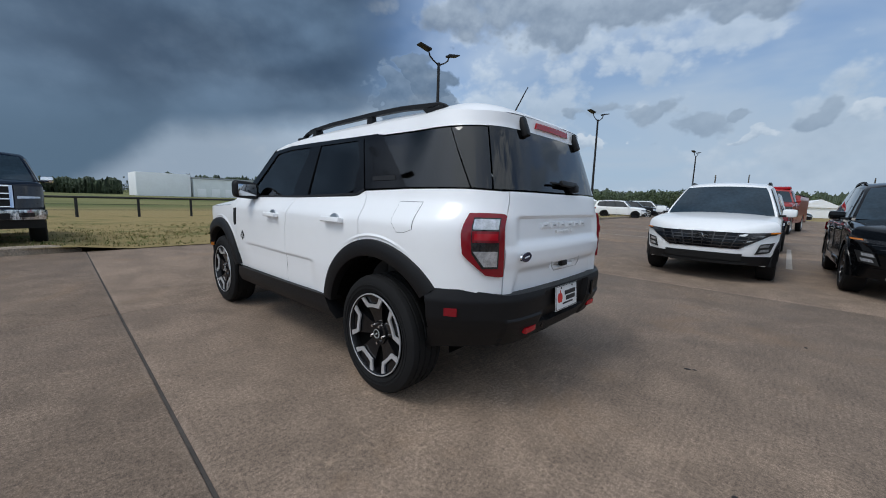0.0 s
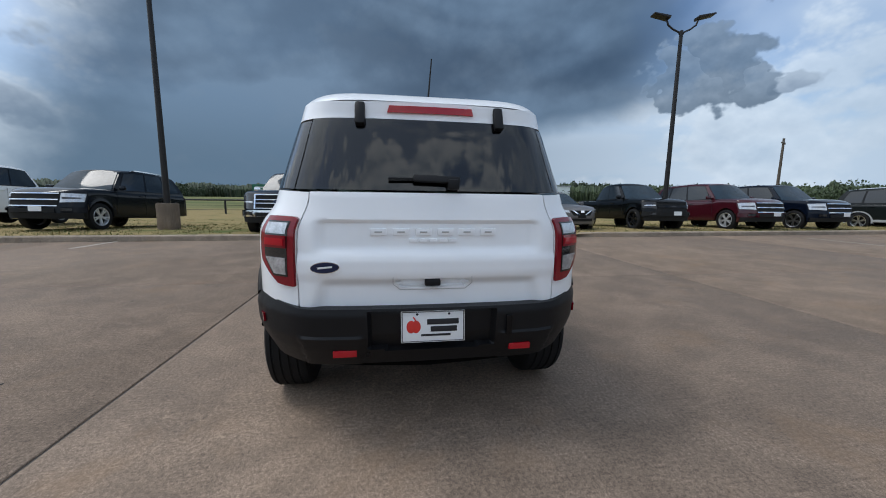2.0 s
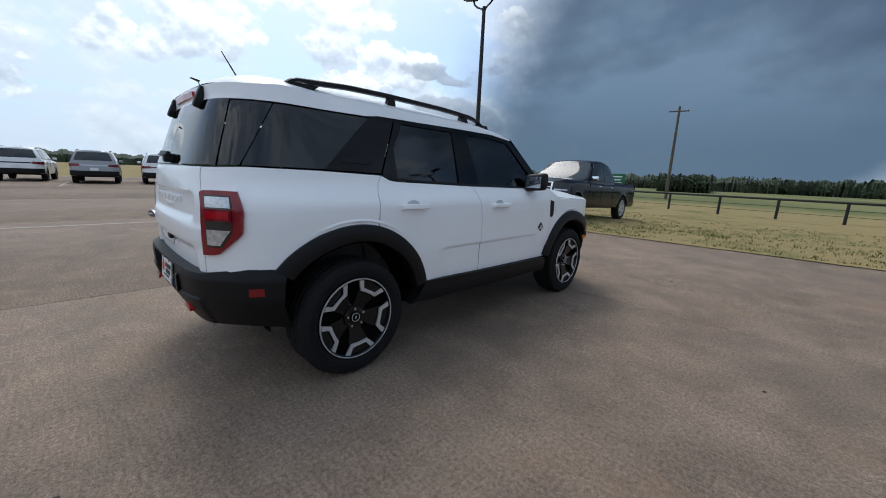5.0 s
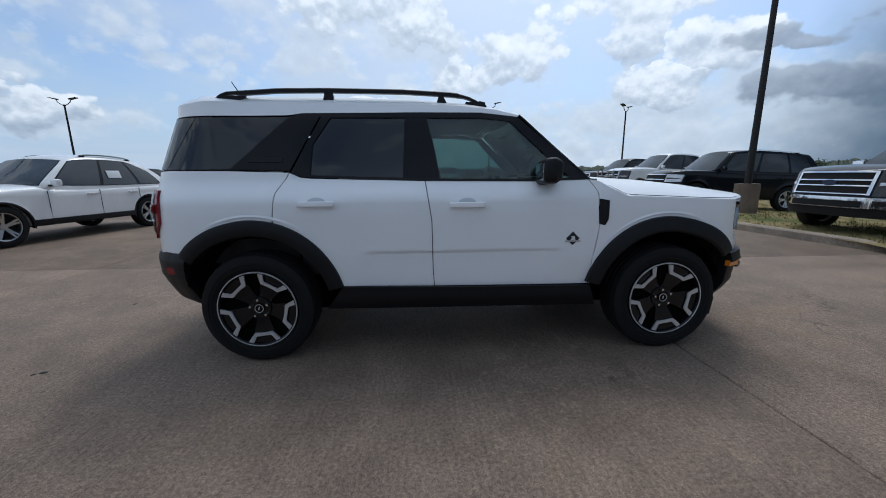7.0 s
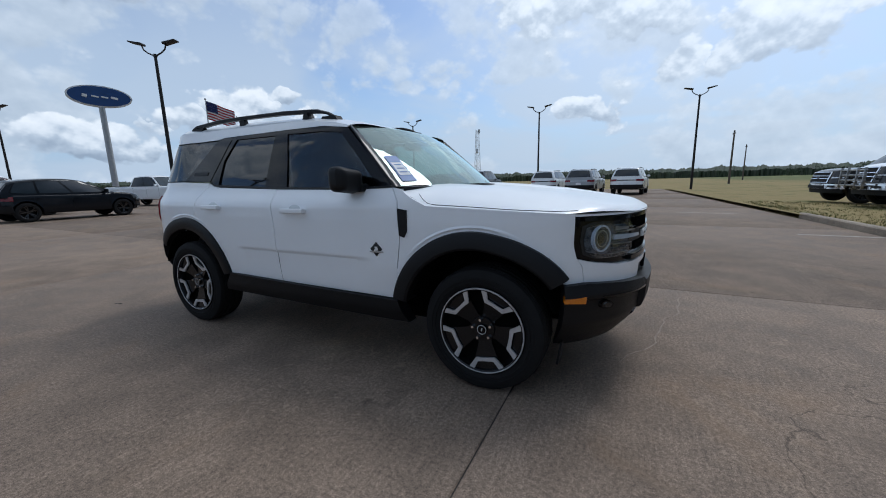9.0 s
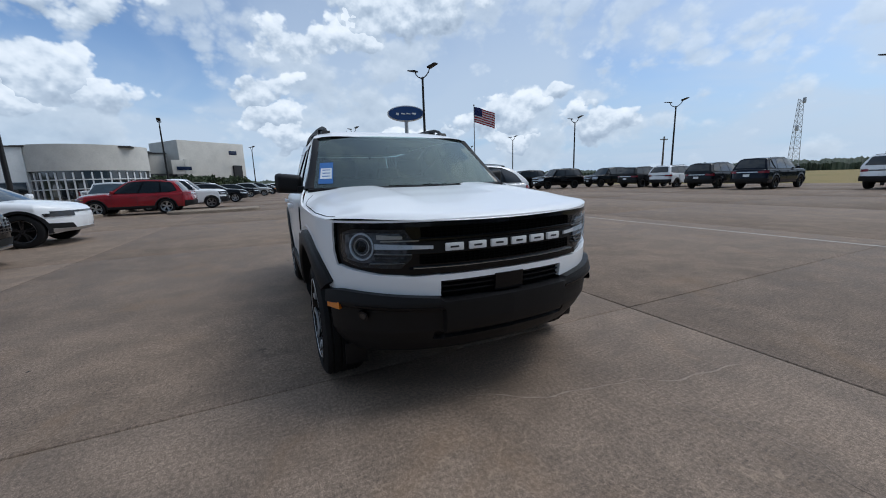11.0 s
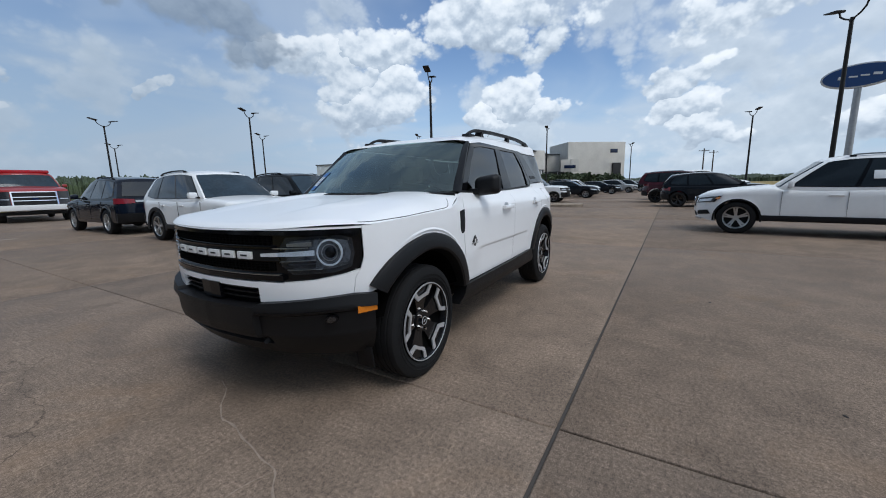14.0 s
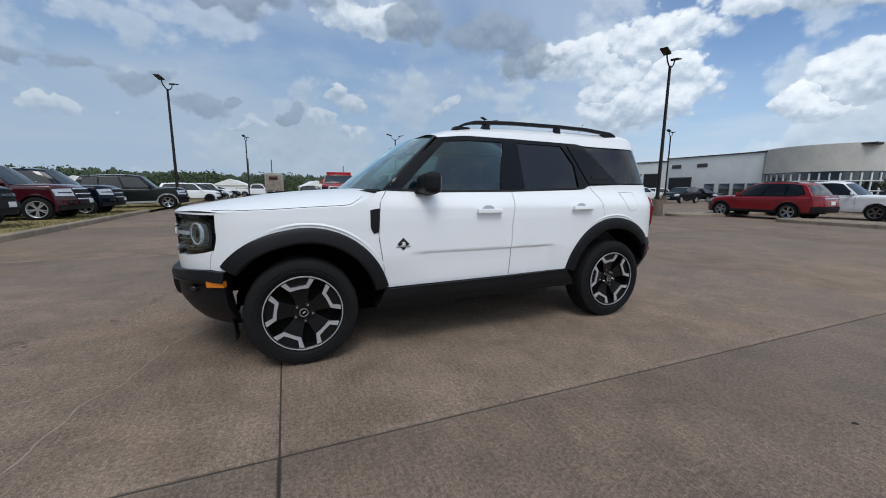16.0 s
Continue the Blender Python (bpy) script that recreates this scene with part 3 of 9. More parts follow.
def verge_z(x, y):
    """Height of the grass behind the kerb: it falls away from the lot, and lies level with it where the kerb breaks off."""
    d = x - kerb_x(y)
    kerbed = smoothstep(y, 0.9, 1.9) if y > -1.8 else smoothstep(y, -4.6, -5.8)
    z = 0.015 + 0.085 * kerbed - 0.30 * smoothstep(d, 0.8, 9.0) - 0.02 * smoothstep(d, 9, 30)
    return z + 0.018 * noise.noise(Vector((x * 1.3, y * 1.3, 0.0))) * smoothstep(d, 0.0, 0.6)


def verge():
    ys = np.arange(-62, 38.01, 0.25)
    ds = [0.0, 0.12, 0.3, 0.5, 0.75, 1, 1.3, 1.6, 2, 2.5, 3, 3.6, 4.2, 5, 6, 7, 8, 9.5, 11, 13, 16, 20, 26, 34]
    vs, fs, m = [], [], len(ds)
    for y in ys:
        for d in ds:
            ragged = -0.07 - 0.12 * abs(noise.noise(Vector((y * 1.7, 2.0, 0.0)))) if d == 0 and (-5.6 < y < 1.9) else 0.0
            x = kerb_x(y) + d + ragged
            vs.append((x, y, verge_z(x, y) if d < 30 else -0.36))
    for i in range(len(ys) - 1):
        for j in range(m - 1):
            a = i * m + j
            fs.append((a, a + 1, a + m + 1, a + m))
    tagged(solid("grass_verge", vs, fs, TURF, fix=False), "patchy dry grass verge behind the kerb", "grass", kind="structure")


verge()


def kerb(y0, y1):
    """A rounded concrete kerb that dives into the ground at its ends."""
    prof = [(-0.005, -0.05), (-0.005, 0.115), (0.02, 0.140), (0.05, 0.146), (0.13, 0.146), (0.16, 0.135), (0.17, 0.05), (0.17, -0.05)]
    n = max(8, int(abs(y1 - y0) / 0.4))
    vs, fs, m = [], [], len(prof)
    for i in range(n + 1):
        y = y0 + (y1 - y0) * i / n
        near = min(abs(y - y0), abs(y - y1))
        h = smoothstep(near, -0.25, 0.55)
        bend = 0.22 * (1 - smoothstep(near, 0.0, 0.9)) ** 2
        for dx, z in prof:
            vs.append((kerb_x(y) + dx + bend, y, z * h if z > 0 else z))
    for i in range(n):
        for k in range(m):
            l = (k + 1) % m
            fs.append((i * m + k, (i + 1) * m + k, (i + 1) * m + l, i * m + l))
    fs += [tuple(range(m)), tuple(n * m + k for k in range(m))]
    ob = solid("kerb", vs, fs, KERBSTONE, angle=30)
    return tagged(ob, "raised concrete kerb with rounded worn edge", "kerb", kind="structure")


for span in ((1.72, 10.9), (-19.5, -5.5), (-40.0, -27.8), (-60.0, -44.0)):
    kerb(*span)
# ---- the white sport utility vehicle ----
# plan of the flank, from the middle of the tail round the side to the middle of the nose
PLAN = np.array([(-2.085, 0), (-2.082, 0.2), (-2.075, 0.4), (-2.06, 0.53), (-2.035, 0.62), (-1.995, 0.690), (-1.945, 0.755), (-1.88, 0.804),
                 (-1.80, 0.842), (-1.70, 0.867), (-1.5, 0.887), (-1.0, 0.905), (0.0, 0.915), (0.8, 0.913), (1.3, 0.905), (1.55, 0.895),
                 (1.66, 0.882), (1.75, 0.858), (1.82, 0.82), (1.90, 0.755), (1.985, 0.655), (2.045, 0.55), (2.095, 0.40), (2.125, 0.22), (2.135, 0.0)])


def smooth_plan(p, rounds=2):
    for _ in range(rounds):
        q = [p[0]]
        for a, b in zip(p[:-1], p[1:]):
            q += [a * 0.75 + b * 0.25, a * 0.25 + b * 0.75]
        q.append(p[-1])
        p = np.array(q)
    return p


PL = smooth_plan(PLAN)
PS = np.concatenate([[0], np.cumsum(np.linalg.norm(np.diff(PL, axis=0), axis=1))])
PT = np.gradient(PL, axis=0)
PT /= np.linalg.norm(PT, axis=1)[:, None]
PN = np.stack([-PT[:, 1], PT[:, 0]], -1)
PN[0], PN[-1] = (-1, 0), (1, 0)
HALF = len(PL) // 2
TUCK_Z, TUCK = (0.18, 0.35, 0.50, 0.70, 0.95, 1.08, 1.20), (0.10, 0.05, 0.014, 0.0, 0.0, 0.008, 0.024)


def SX(x):
    """Way along the flank at that x."""
    return float(np.interp(x, PL[:, 0], PS))


def SR(y):
    """Way along the tail at that distance from the middle."""
    return float(np.interp(y, PL[:HALF, 1], PS[:HALF]))


def SF(y):
    """Way along the nose at that distance from the middle."""
    return float(np.interp(y, PL[HALF:, 1][::-1], PS[HALF:][::-1]))


def on_body(s, z, off=0.0, side=1):
    x, y = np.interp(s, PS, PL[:, 0]), np.interp(s, PS, PL[:, 1])
    nx, ny = np.interp(s, PS, PN[:, 0]), np.interp(s, PS, PN[:, 1])
    d = off - np.interp(z, TUCK_Z, TUCK)
    x, y = x + nx * d, y + ny * d
    if z > 1.2:
        t = 0.46 * (z - 1.2) + 0.25 * max(0.0, z - 1.5) ** 1.5
        k = min(1.0, max(0.0, (-x - 1.3) / 0.6))
        k = k * k * (3 - 2 * k)
        x, y = x + min(t, 0.175) * 0.72 * k, y - t * (1 - 0.28 * k) * (y / 0.915) ** 2
    if z > 1.02:
        # the glasshouse stands in from the shoulder, most of all towards the tail
        q = min(1.0, (z - 1.02) / 0.17)
        up = min(1.0, max(0.0, (z - 1.2) / 0.35))
        at_belt = np.interp(x, (-1.95, -1.4, -0.5, 0.3, 0.7, 1.0), (0.080, 0.104, 0.098, 0.090, 0.060, 0.0))
        at_roof = np.interp(x, (-1.95, -1.4, -0.5, 0.3, 0.7, 1.0), (0.090, 0.098, 0.075, 0.030, 0.030, 0.0))
        y *= 1 - (at_belt + (at_roof - at_belt) * up) * q * q * (3 - 2 * q)
    return (float(x), float(side * y), float(z))


def body_frame(s, z, off=0.0, side=1):
    """A pose on the flank: x along it, y outwards, z up."""
    p = Vector(on_body(s, z, off, side))
    a, b = Vector(on_body(s - 0.01, z, off, side)), Vector(on_body(s + 0.01, z, off, side))
    up = (Vector(on_body(s, z + 0.01, off, side)) - p).normalized()
    t = (b - a).normalized()
    n = t.cross(up) * -1
    if (p + n * 0.1 - Vector((p.x * 0.5, 0, p.z))).length < (p - n * 0.1 - Vector((p.x * 0.5, 0, p.z))).length:
        n = -n
    t = n.cross(up)
    return Matrix.Translation(p) @ Matrix((t, n, up)).transposed().to_4x4()


def panel(name, mat, parent, bottom, right, top, left, side, nu=16, nv=8, off=0.0, thick=0.012, label="", dent=None, both=False):
    """A sheet on the flank between four edges of (way, height)."""
    if both == 2:
        for sd in (1, -1):
            panel(name, mat, parent, bottom, right, top, left, sd, nu, nv, off, thick, label, dent)
        return None
    grid = coons(bottom, right, top, left, nu, nv)
    vs, fs = [], []
    for sd in ((1, -1) if both else (side,)):
        place = lambda s, z, depth: on_body(s, z, off + (dent(s, z) if dent and depth == 0 else 0.0) - depth, sd)  # noqa: E731
        v, f = shell(grid, place, thick)
        fs += [tuple(i + len(vs) for i in face) for face in f]
        vs += v
    return solid(name, vs, fs, mat, parent, label, angle=32)


def px(*pts):
    """Edge points given as x, height."""
    return [(SX(x), z) for x, z in pts]


RA = (-1.325, 0.36, 0.535)      # rear arch: centre and radius
FA = (1.300, 0.36, 0.523)       # front arch


def flare(name, centre, r_in, r_out, a0, a1, side, parent, grow=0.0):
    """A dark plastic wheel arch moulding."""
    cx, cz = centre
    vs, fs, n = [], [], 40
    prof = [(r_in, -0.10), (r_in, 0.026), (r_in + 0.012, 0.036), (r_out - 0.02, 0.034), (r_out, 0.022), (r_out + 0.004, -0.004)]
    for i in range(n + 1):
        a = radians(a0 + (a1 - a0) * i / n)
        for r, off in prof:
            deg = math.degrees(a)
            r *= 1 + grow * (smoothstep(-deg, -80, -34) if cx > 0 else smoothstep(deg, 100, 144))
            vs.append(on_body(SX(cx + r * math.cos(a)), cz + r * 1.02 * math.sin(a), off if cx > 0 else off * 0.7, side))
    m = len(prof)
    for i in range(n):
        for k in range(m):
            l = (k + 1) % m
            fs.append((i * m + k, (i + 1) * m + k, (i + 1) * m + l, i * m + l))
    fs += [tuple(range(m)), tuple(n * m + k for k in range(m))]
    return solid(name, vs, fs, BLACKPLASTIC, parent, "unpainted dark plastic arch moulding", angle=40)


def wheel(parent, x, y, z, R, side, turn, rim_r):
    """A wheel with its face towards the side's outside; built once a side, with tyre, rim, brackets and nuts."""
    hub = empty("wheel", pose(x, y, z))
    hub.parent = parent
    w = 0.115
    prof = [(R - 0.10, -w), (R - 0.045, -w - 0.004), (R - 0.012, -w + 0.012), (R, -w + 0.035)]
    for k in range(4):
        yk = -w + 0.045 + k * 0.045
        prof += [(R, yk), (R - 0.008, yk + 0.003), (R - 0.008, yk + 0.010), (R, yk + 0.013)]
    prof += [(R, w - 0.035), (R - 0.012, w - 0.012), (R - 0.045, w + 0.004), (R - 0.075, w + 0.003), (R - 0.10, w - 0.006), (R - 0.112, w - 0.02), (R - 0.11, -w + 0.02)]
    v, f = revolve(prof, 72)
    # tread blocks: every other slice of the crown sits a little lower
    n = len(prof)
    v = [(p[0] * (1 - (0.008 if (i // n) % 2 and R - 0.004 < math.hypot(p[0], p[2]) else 0)), p[1], p[2] * (1 - (0.008 if (i // n) % 2 and R - 0.004 < math.hypot(p[0], p[2]) else 0))) for i, p in enumerate(v)]
    tyre = solid("tyre", v, f, RUBBER, hub, "black road tyre with block tread", angle=30)
    # sidewall ribs
    rings = []
    for rr in (R - 0.062, R - 0.082):
        vv, ff = revolve([(rr, w - 0.004), (rr + 0.002, w + 0.0065), (rr + 0.006, w + 0.0065), (rr + 0.008, w - 0.004)], 72)
        rings += [(vv, ff)]
    vs, fs = [], []
    for vv, ff in rings:
        fs += [tuple(i + len(vs) for i in face) for face in ff]
        vs += vv
    solid("sidewall_rib", vs, fs, RUBBER, tyre)
    rim = empty("rim", pose(0, 0, 0, 0, turn, 0))
    rim.parent = hub
    r1 = rim_r
    v, f = revolve([(r1 + 0.004, w - 0.022), (r1 + 0.004, w - 0.004), (r1 - 0.004, w + 0.002), (r1 - 0.012, w - 0.004), (r1 - 0.026, w - 0.05), (r1 - 0.03, -w + 0.03), (r1 + 0.002, -w + 0.02)], 60)
    solid("barrel", v, f, RIMBLACK, rim)
    v, f = revolve([(r1 - 0.006, w - 0.002), (r1 - 0.004, w + 0.004), (r1 + 0.001, w + 0.004), (r1 + 0.003, w - 0.002)], 72)
    solid("machined_lip", v, f, ALLOY, rim, "thin machined rim edge")
    # dished black face with five arms
    vs, fs = [], []
    for k in range(5):
        a = radians(90 + 72 * k)
        prof2 = [(0.035, 0.042, w - 0.045), (0.085, 0.040, w - 0.038), (0.15, 0.062, w - 0.024), (r1 - 0.012, 0.094, w - 0.012)]
        base = len(vs)
        for r, hw, d in prof2:
            for sgn in (-1, 1):
                for dd in (0, -0.035):
                    tx = r * math.cos(a) - sgn * hw * math.sin(a)
                    tz = r * math.sin(a) + sgn * hw * math.cos(a)
                    vs.append((tx, d + dd - (0.006 if dd == 0 else 0), tz))
        for i in range(3):
            o, q = base + i * 4, base + i * 4 + 4
            fs += [(o, o + 2, q + 2, q), (o + 1, q + 1, q + 3, o + 3), (o, q, q + 1, o + 1), (o + 2, o + 3, q + 3, q + 2)]
        fs += [(base, base + 1, base + 3, base + 2), (base + 12, base + 14, base + 15, base + 13)]
    solid("spokes", vs, fs, RIMBLACK, rim, "gloss black five-arm wheel face", angle=25)
    # black disc added behind the arms so that the wheel's gaps read dark
    v, f = revolve([(0.02, w - 0.072), (0.09, w - 0.066), (r1 - 0.02, w - 0.050), (r1 - 0.02, w - 0.062), (0.02, w - 0.080)], 48)
    solid("rim_dish", v, f, DARKVOID, rim)
    # machined brackets at the ends of the arms
    for k in range(5):
        a = radians(90 + 72 * k)
        vs, fs = [], []
        outer = [(r1 - 0.003, -26.5), (r1 - 0.003, -13), (r1 - 0.003, 0), (r1 - 0.003, 13), (r1 - 0.003, 26.5), (r1 - 0.078, 19.5), (r1 - 0.083, 6), (r1 - 0.083, -6), (r1 - 0.078, -19.5)]
        inner = [(r1 - 0.010, -18.5), (r1 - 0.010, -9), (r1 - 0.010, 0), (r1 - 0.010, 9), (r1 - 0.010, 18.5), (r1 - 0.058, 14.5), (r1 - 0.064, 5), (r1 - 0.064, -5), (r1 - 0.058, -14.5)]
        m = len(outer)
        for ring in (outer, inner):
            for d in (w - 0.006, w - 0.016):
                for r, da in ring:
                    dd = d - 0.10 * max(0.0, (r1 - 0.01 - r))
                    b = a + radians(da)
                    vs.append((r * math.cos(b), dd + 0.002, r * math.sin(b)))
        for i in range(m):
            j = (i + 1) % m
            fs += [(i, j, 2 * m + j, 2 * m + i), (m + i, 3 * m + i, 3 * m + j, m + j), (i, m + i, m + j, j), (2 * m + i, 2 * m + j, 3 * m + j, 3 * m + i)]
        solid("bracket", vs, fs, ALLOY, rim, "machined silver bracket", angle=25)
    bm = bmesh.new()
    add_tube(bm, pose(0, w - 0.06, 0, -90), 0.075, 0.068, 0.022, 30)
    part("hub", bm, RIMBLACK, rim)
    bm = bmesh.new()
    add_tube(bm, pose(0, w - 0.04, 0, -90), 0.031, 0.028, 0.016, 28)
    cap = part("centre_cap", bm, GLOSSBLACK, rim)
    v, f = revolve([(0.024, w - 0.0245), (0.024, w - 0.021), (0.0275, w - 0.021), (0.0275, w - 0.0245)], 28)
    solid("cap_ring", v, f, ALLOY, rim)
    box("cap_mark", pose(0, w - 0.022, 0, 0, 30, 0), 0.020, 0.003, 0.007, ALLOY, rim, bevel=0.001)
    nut = None
    for k in range(5):
        a = radians(126 + 72 * k)
        m = pose(0.056 * math.cos(a), w - 0.042, 0.056 * math.sin(a), -90)
        if nut is None:
            bm = bmesh.new()
            add_tube(bm, Matrix(), 0.011, 0.008, 0.024, 6)
            nut = part("wheel_nut", bm, CHROME, rim)
            nut.matrix_basis = m
        else:
            share("wheel_nut", nut, m, rim)
    bm = bmesh.new()
    add_tube(bm, pose(0, -0.035, 0, -90), 0.155, 0.155, 0.022, 40)
    part("brake_disc", bm, STEEL, hub, "grey steel brake disc")
    box("brake_caliper", pose(0.13, -0.02, 0.06, 0, 25, 0), 0.07, 0.06, 0.15, STEEL, hub, bevel=0.012)
    if side < 0:
        hub.matrix_basis = pose(x, y, z, 0, 0, 180)
    return hub


def door_dent(s, z, xa, xb):
    """The doors' lower crease: a shelf that fades out at both ends."""
    k = smoothstep(s, SX(xa), SX(xa) + 0.10) if xa < -0.5 else smoothstep(-s, -SX(xb) - 0.05, -SX(xb) + 0.12)
    d = -0.013 * (1 - smoothstep(z, 0.700, 0.722)) * smoothstep(z, 0.50, 0.69) * k
    return d - 0.010 * max(0.0, min(1.0, (0.66 - z) / 0.15)) * smoothstep(s, SX(-0.8), SX(-0.6))


def tuck_tail(ob):
    """Draws the bumper's corners back and in."""
    for v in ob.data.vertices:
        f = smoothstep(-v.co.x, 1.74, 1.98) * smoothstep(abs(v.co.y), 0.30, 0.62)
        v.co.x -= 0.125 * f
        v.co.y *= 1 - 0.062 * f


def tuck_nose(ob):
    """Draws the front bumper's corners forward and a little in."""
    for v in ob.data.vertices:
        f = smoothstep(v.co.x, 1.78, 1.98) * smoothstep(abs(v.co.y), 0.30, 0.62)
        v.co.x += 0.110 * f
        v.co.y *= 1 - 0.020 * f


def hero():
    car = tagged(empty("sport_utility_vehicle"), "white compact sport utility vehicle parked on brown concrete", "car")
    W, B = WHITE, BLACKPLASTIC
    wh = wheel(car, -1.335, 0.777, 0.357, 0.357, 1, 8, 0.245)
    for (x, y), a in (((1.335, 0.785), (0, 0)), ((-1.335, -0.777), (180, 34)), ((1.335, -0.785), (180, 37))):
        c = copy_thing(wh, pose(x, y, 0.357, 0, a[1], a[0]))
        c.parent = car
    for side in (1, -1):
        # wings, doors and quarters
        door_front = px((0.797, 0.475), (0.80, 0.606), (0.836, 0.848), (0.820, 1.074), (0.768, 1.148))
        panel("front_wing", W, car, px((0.803, 0.475)) + px(*arc(*FA, 166, 36.5, 26)) + px((1.765, 0.655), (1.85, 0.664)),
              px((1.85, 0.664), (1.838, 0.752), (1.816, 0.785), (1.800, 0.85), (1.803, 1.008)),
              px((0.775, 1.148), (0.835, 1.140), (0.90, 1.098), (1.015, 1.045), (1.3, 1.033), (1.75, 1.012), (1.803, 1.008)), [(s + 0.006, z) for s, z in door_front], side, 44, 14)
        panel("front_door", W, car, px((-0.211, 0.486), (0.793, 0.472)), [(s, z) for s, z in door_front],
              px((-0.258, 1.147), (0.45, 1.138), (0.768, 1.148)), px((-0.211, 0.486), (-0.218, 0.60), (-0.222, 0.907), (-0.258, 1.147)), side, 30, 60,
              dent=lambda s, z: door_dent(s, z, -0.22, 0.60))
        panel("rear_door", W, car, px((-0.800, 0.50), (-0.2165, 0.486)), px((-0.2165, 0.486), (-0.2235, 0.60), (-0.2275, 0.907), (-0.2635, 1.147)),
              px((-1.098, 1.203), (-1.04, 1.176), (-0.98, 1.168), (-0.2635, 1.147)), px(*arc(*RA, 15, 75, 16)) + px((-1.178, 1.0), (-1.166, 1.09), (-1.098, 1.203)), side, 26, 60,
              dent=lambda s, z: door_dent(s, z, -0.68, -0.22))
        panel("rear_quarter", W, car, [(SR(0.615), 0.690), (SR(0.72), 0.705)] + px((-1.90, 0.722), (-1.74, 0.714)) + px(*arc(*RA, 139, 76.5, 22)),
              px((-1.196, 0.885), (-1.1835, 1.0), (-1.1715, 1.09), (-1.1035, 1.2045)), [(SR(0.615), 1.213)] + px((-1.87, 1.222), (-1.5, 1.219), (-1.108, 1.206)),
              [(SR(0.615), 0.690), (SR(0.615), 1.213)], side, 48, 18)
        # sill cladding
        panel("sill_cladding", B, car, px((-0.90, 0.345), (0.86, 0.325)), px((0.86, 0.325), (0.80, 0.468)), px((-0.79, 0.497), (-0.21, 0.483), (0.80, 0.468)),
              px((-0.90, 0.345), (-0.79, 0.497)), side, 24, 5, off=0.018, thick=0.08, label="matt black plastic sill cladding", dent=lambda s, z: 0.016 * math.exp(-((z - 0.40) / 0.05) ** 2))
        flare("rear_arch_moulding", RA[:2], 0.460, 0.552, 14, 143, side, car, 0.04)
        flare("front_arch_moulding", FA[:2], 0.446, 0.540, 166, 34, side, car, 0.075)
        # liners inside the arches
        for cx, r in ((RA[0], 0.452), (FA[0], 0.440)):
            vs, fs = [], []
            for i in range(25):
                deg = -4 + 188 * i / 24
                a = radians(deg)
                for y in (0.90 if 14 < deg < 166 else 0.74, 0.50):
                    vs.append((cx + r * math.cos(a), side * (y - 0.03), 0.36 + r * math.sin(a)))
            for i in range(24):
                fs.append((2 * i, 2 * i + 2, 2 * i + 3, 2 * i + 1))
            fs.append(tuple(2 * i + 1 for i in range(25)))
            solid("arch_liner", vs, fs, DARKVOID, car)
        # side vent behind the front wheel
        panel("wing_vent", B, car, px((0.838, 0.872), (0.872, 0.862)), px((0.872, 0.862), (0.893, 0.90), (0.893, 1.02)), px((0.830, 1.03), (0.893, 1.03)), px((0.838, 0.872), (0.830, 1.03)), side, 4, 8, off=0.006, thick=0.02, label="dark vent trim")
        # diamond badge on the front door
        f0 = body_frame(SX(0.668), 0.782, 0.002, side)
        badge = part("door_badge", add_box(bmesh.new(), f0 @ pose(0, 0, 0, 0, 45, 0), 0.062, 0.004, 0.062, 0.001), INK, car, "black diamond badge")
        solid("badge_mark", [f0 @ Vector(p) for p in ((-0.016, 0.004, -0.008), (0.018, 0.004, -0.012), (0.006, 0.004, 0.004), (0.014, 0.004, 0.014), (-0.010, 0.004, 0.016))], [(0, 1, 2, 3, 4)], PLATEWHITE, badge)
        box("badge_band", f0 @ pose(0, 0.0, -0.017), 0.10, 0.005, 0.010, SILVER, badge, bevel=0.001)
        # door handles
        for hx, hz in ((-0.005, 1.008), (-0.92, 1.02)):
            f0 = body_frame(SX(hx), hz, 0.0, side)
            grip = part("door_handle", add_box(bmesh.new(), f0 @ pose(0, 0.028, -0.006), 0.215, 0.024, 0.034, 0.010, 3), W, car, "body-coloured door handle")
            box("handle_foot", f0 @ pose(0.085, 0.01, -0.006), 0.034, 0.03, 0.03, W, grip, bevel=0.006)
            box("handle_foot", f0 @ pose(-0.085, 0.01, -0.006), 0.034, 0.03, 0.03, W, grip, bevel=0.006)
            # grey disc puts the shade of the finger recess into its colour
            bm = bmesh.new()
            bmesh.ops.create_uvsphere(bm, u_segments=20, v_segments=8, radius=1.0, matrix=f0 @ pose(0, -0.001, 0.008) @ Matrix.Diagonal((0.055, 0.004, 0.030, 1)))
            part("finger_recess", bm, SILVER, grip, "grey disc standing in for the shaded finger recess")
        # front wing eyebrow crease and rear eyebrow
        for (cx, cz, r), a0, a1 in ((FA, 150, 52), (RA, 128, 52)):
            vs, fs, n = [], [], 24
            for i in range(n + 1):
                t = i / n
                a = radians(a0 + (a1 - a0) * t)
                up = 0.006 * math.sin(math.pi * t)
                for rr, o in ((r + 0.030, 0.0005), (r + 0.040, 0.0005 + up), (r + 0.052, 0.0005)):
                    vs.append(on_body(SX(cx + rr * math.cos(a)), cz + rr * 1.02 * math.sin(a), o, side))
            for i in range(n):
                fs += [(3 * i, 3 * i + 3, 3 * i + 4, 3 * i + 1), (3 * i + 1, 3 * i + 4, 3 * i + 5, 3 * i + 2)]
            solid("arch_crease", vs, fs, W, car)
        # ---- glasshouse ----
        G = GLOSSBLACK
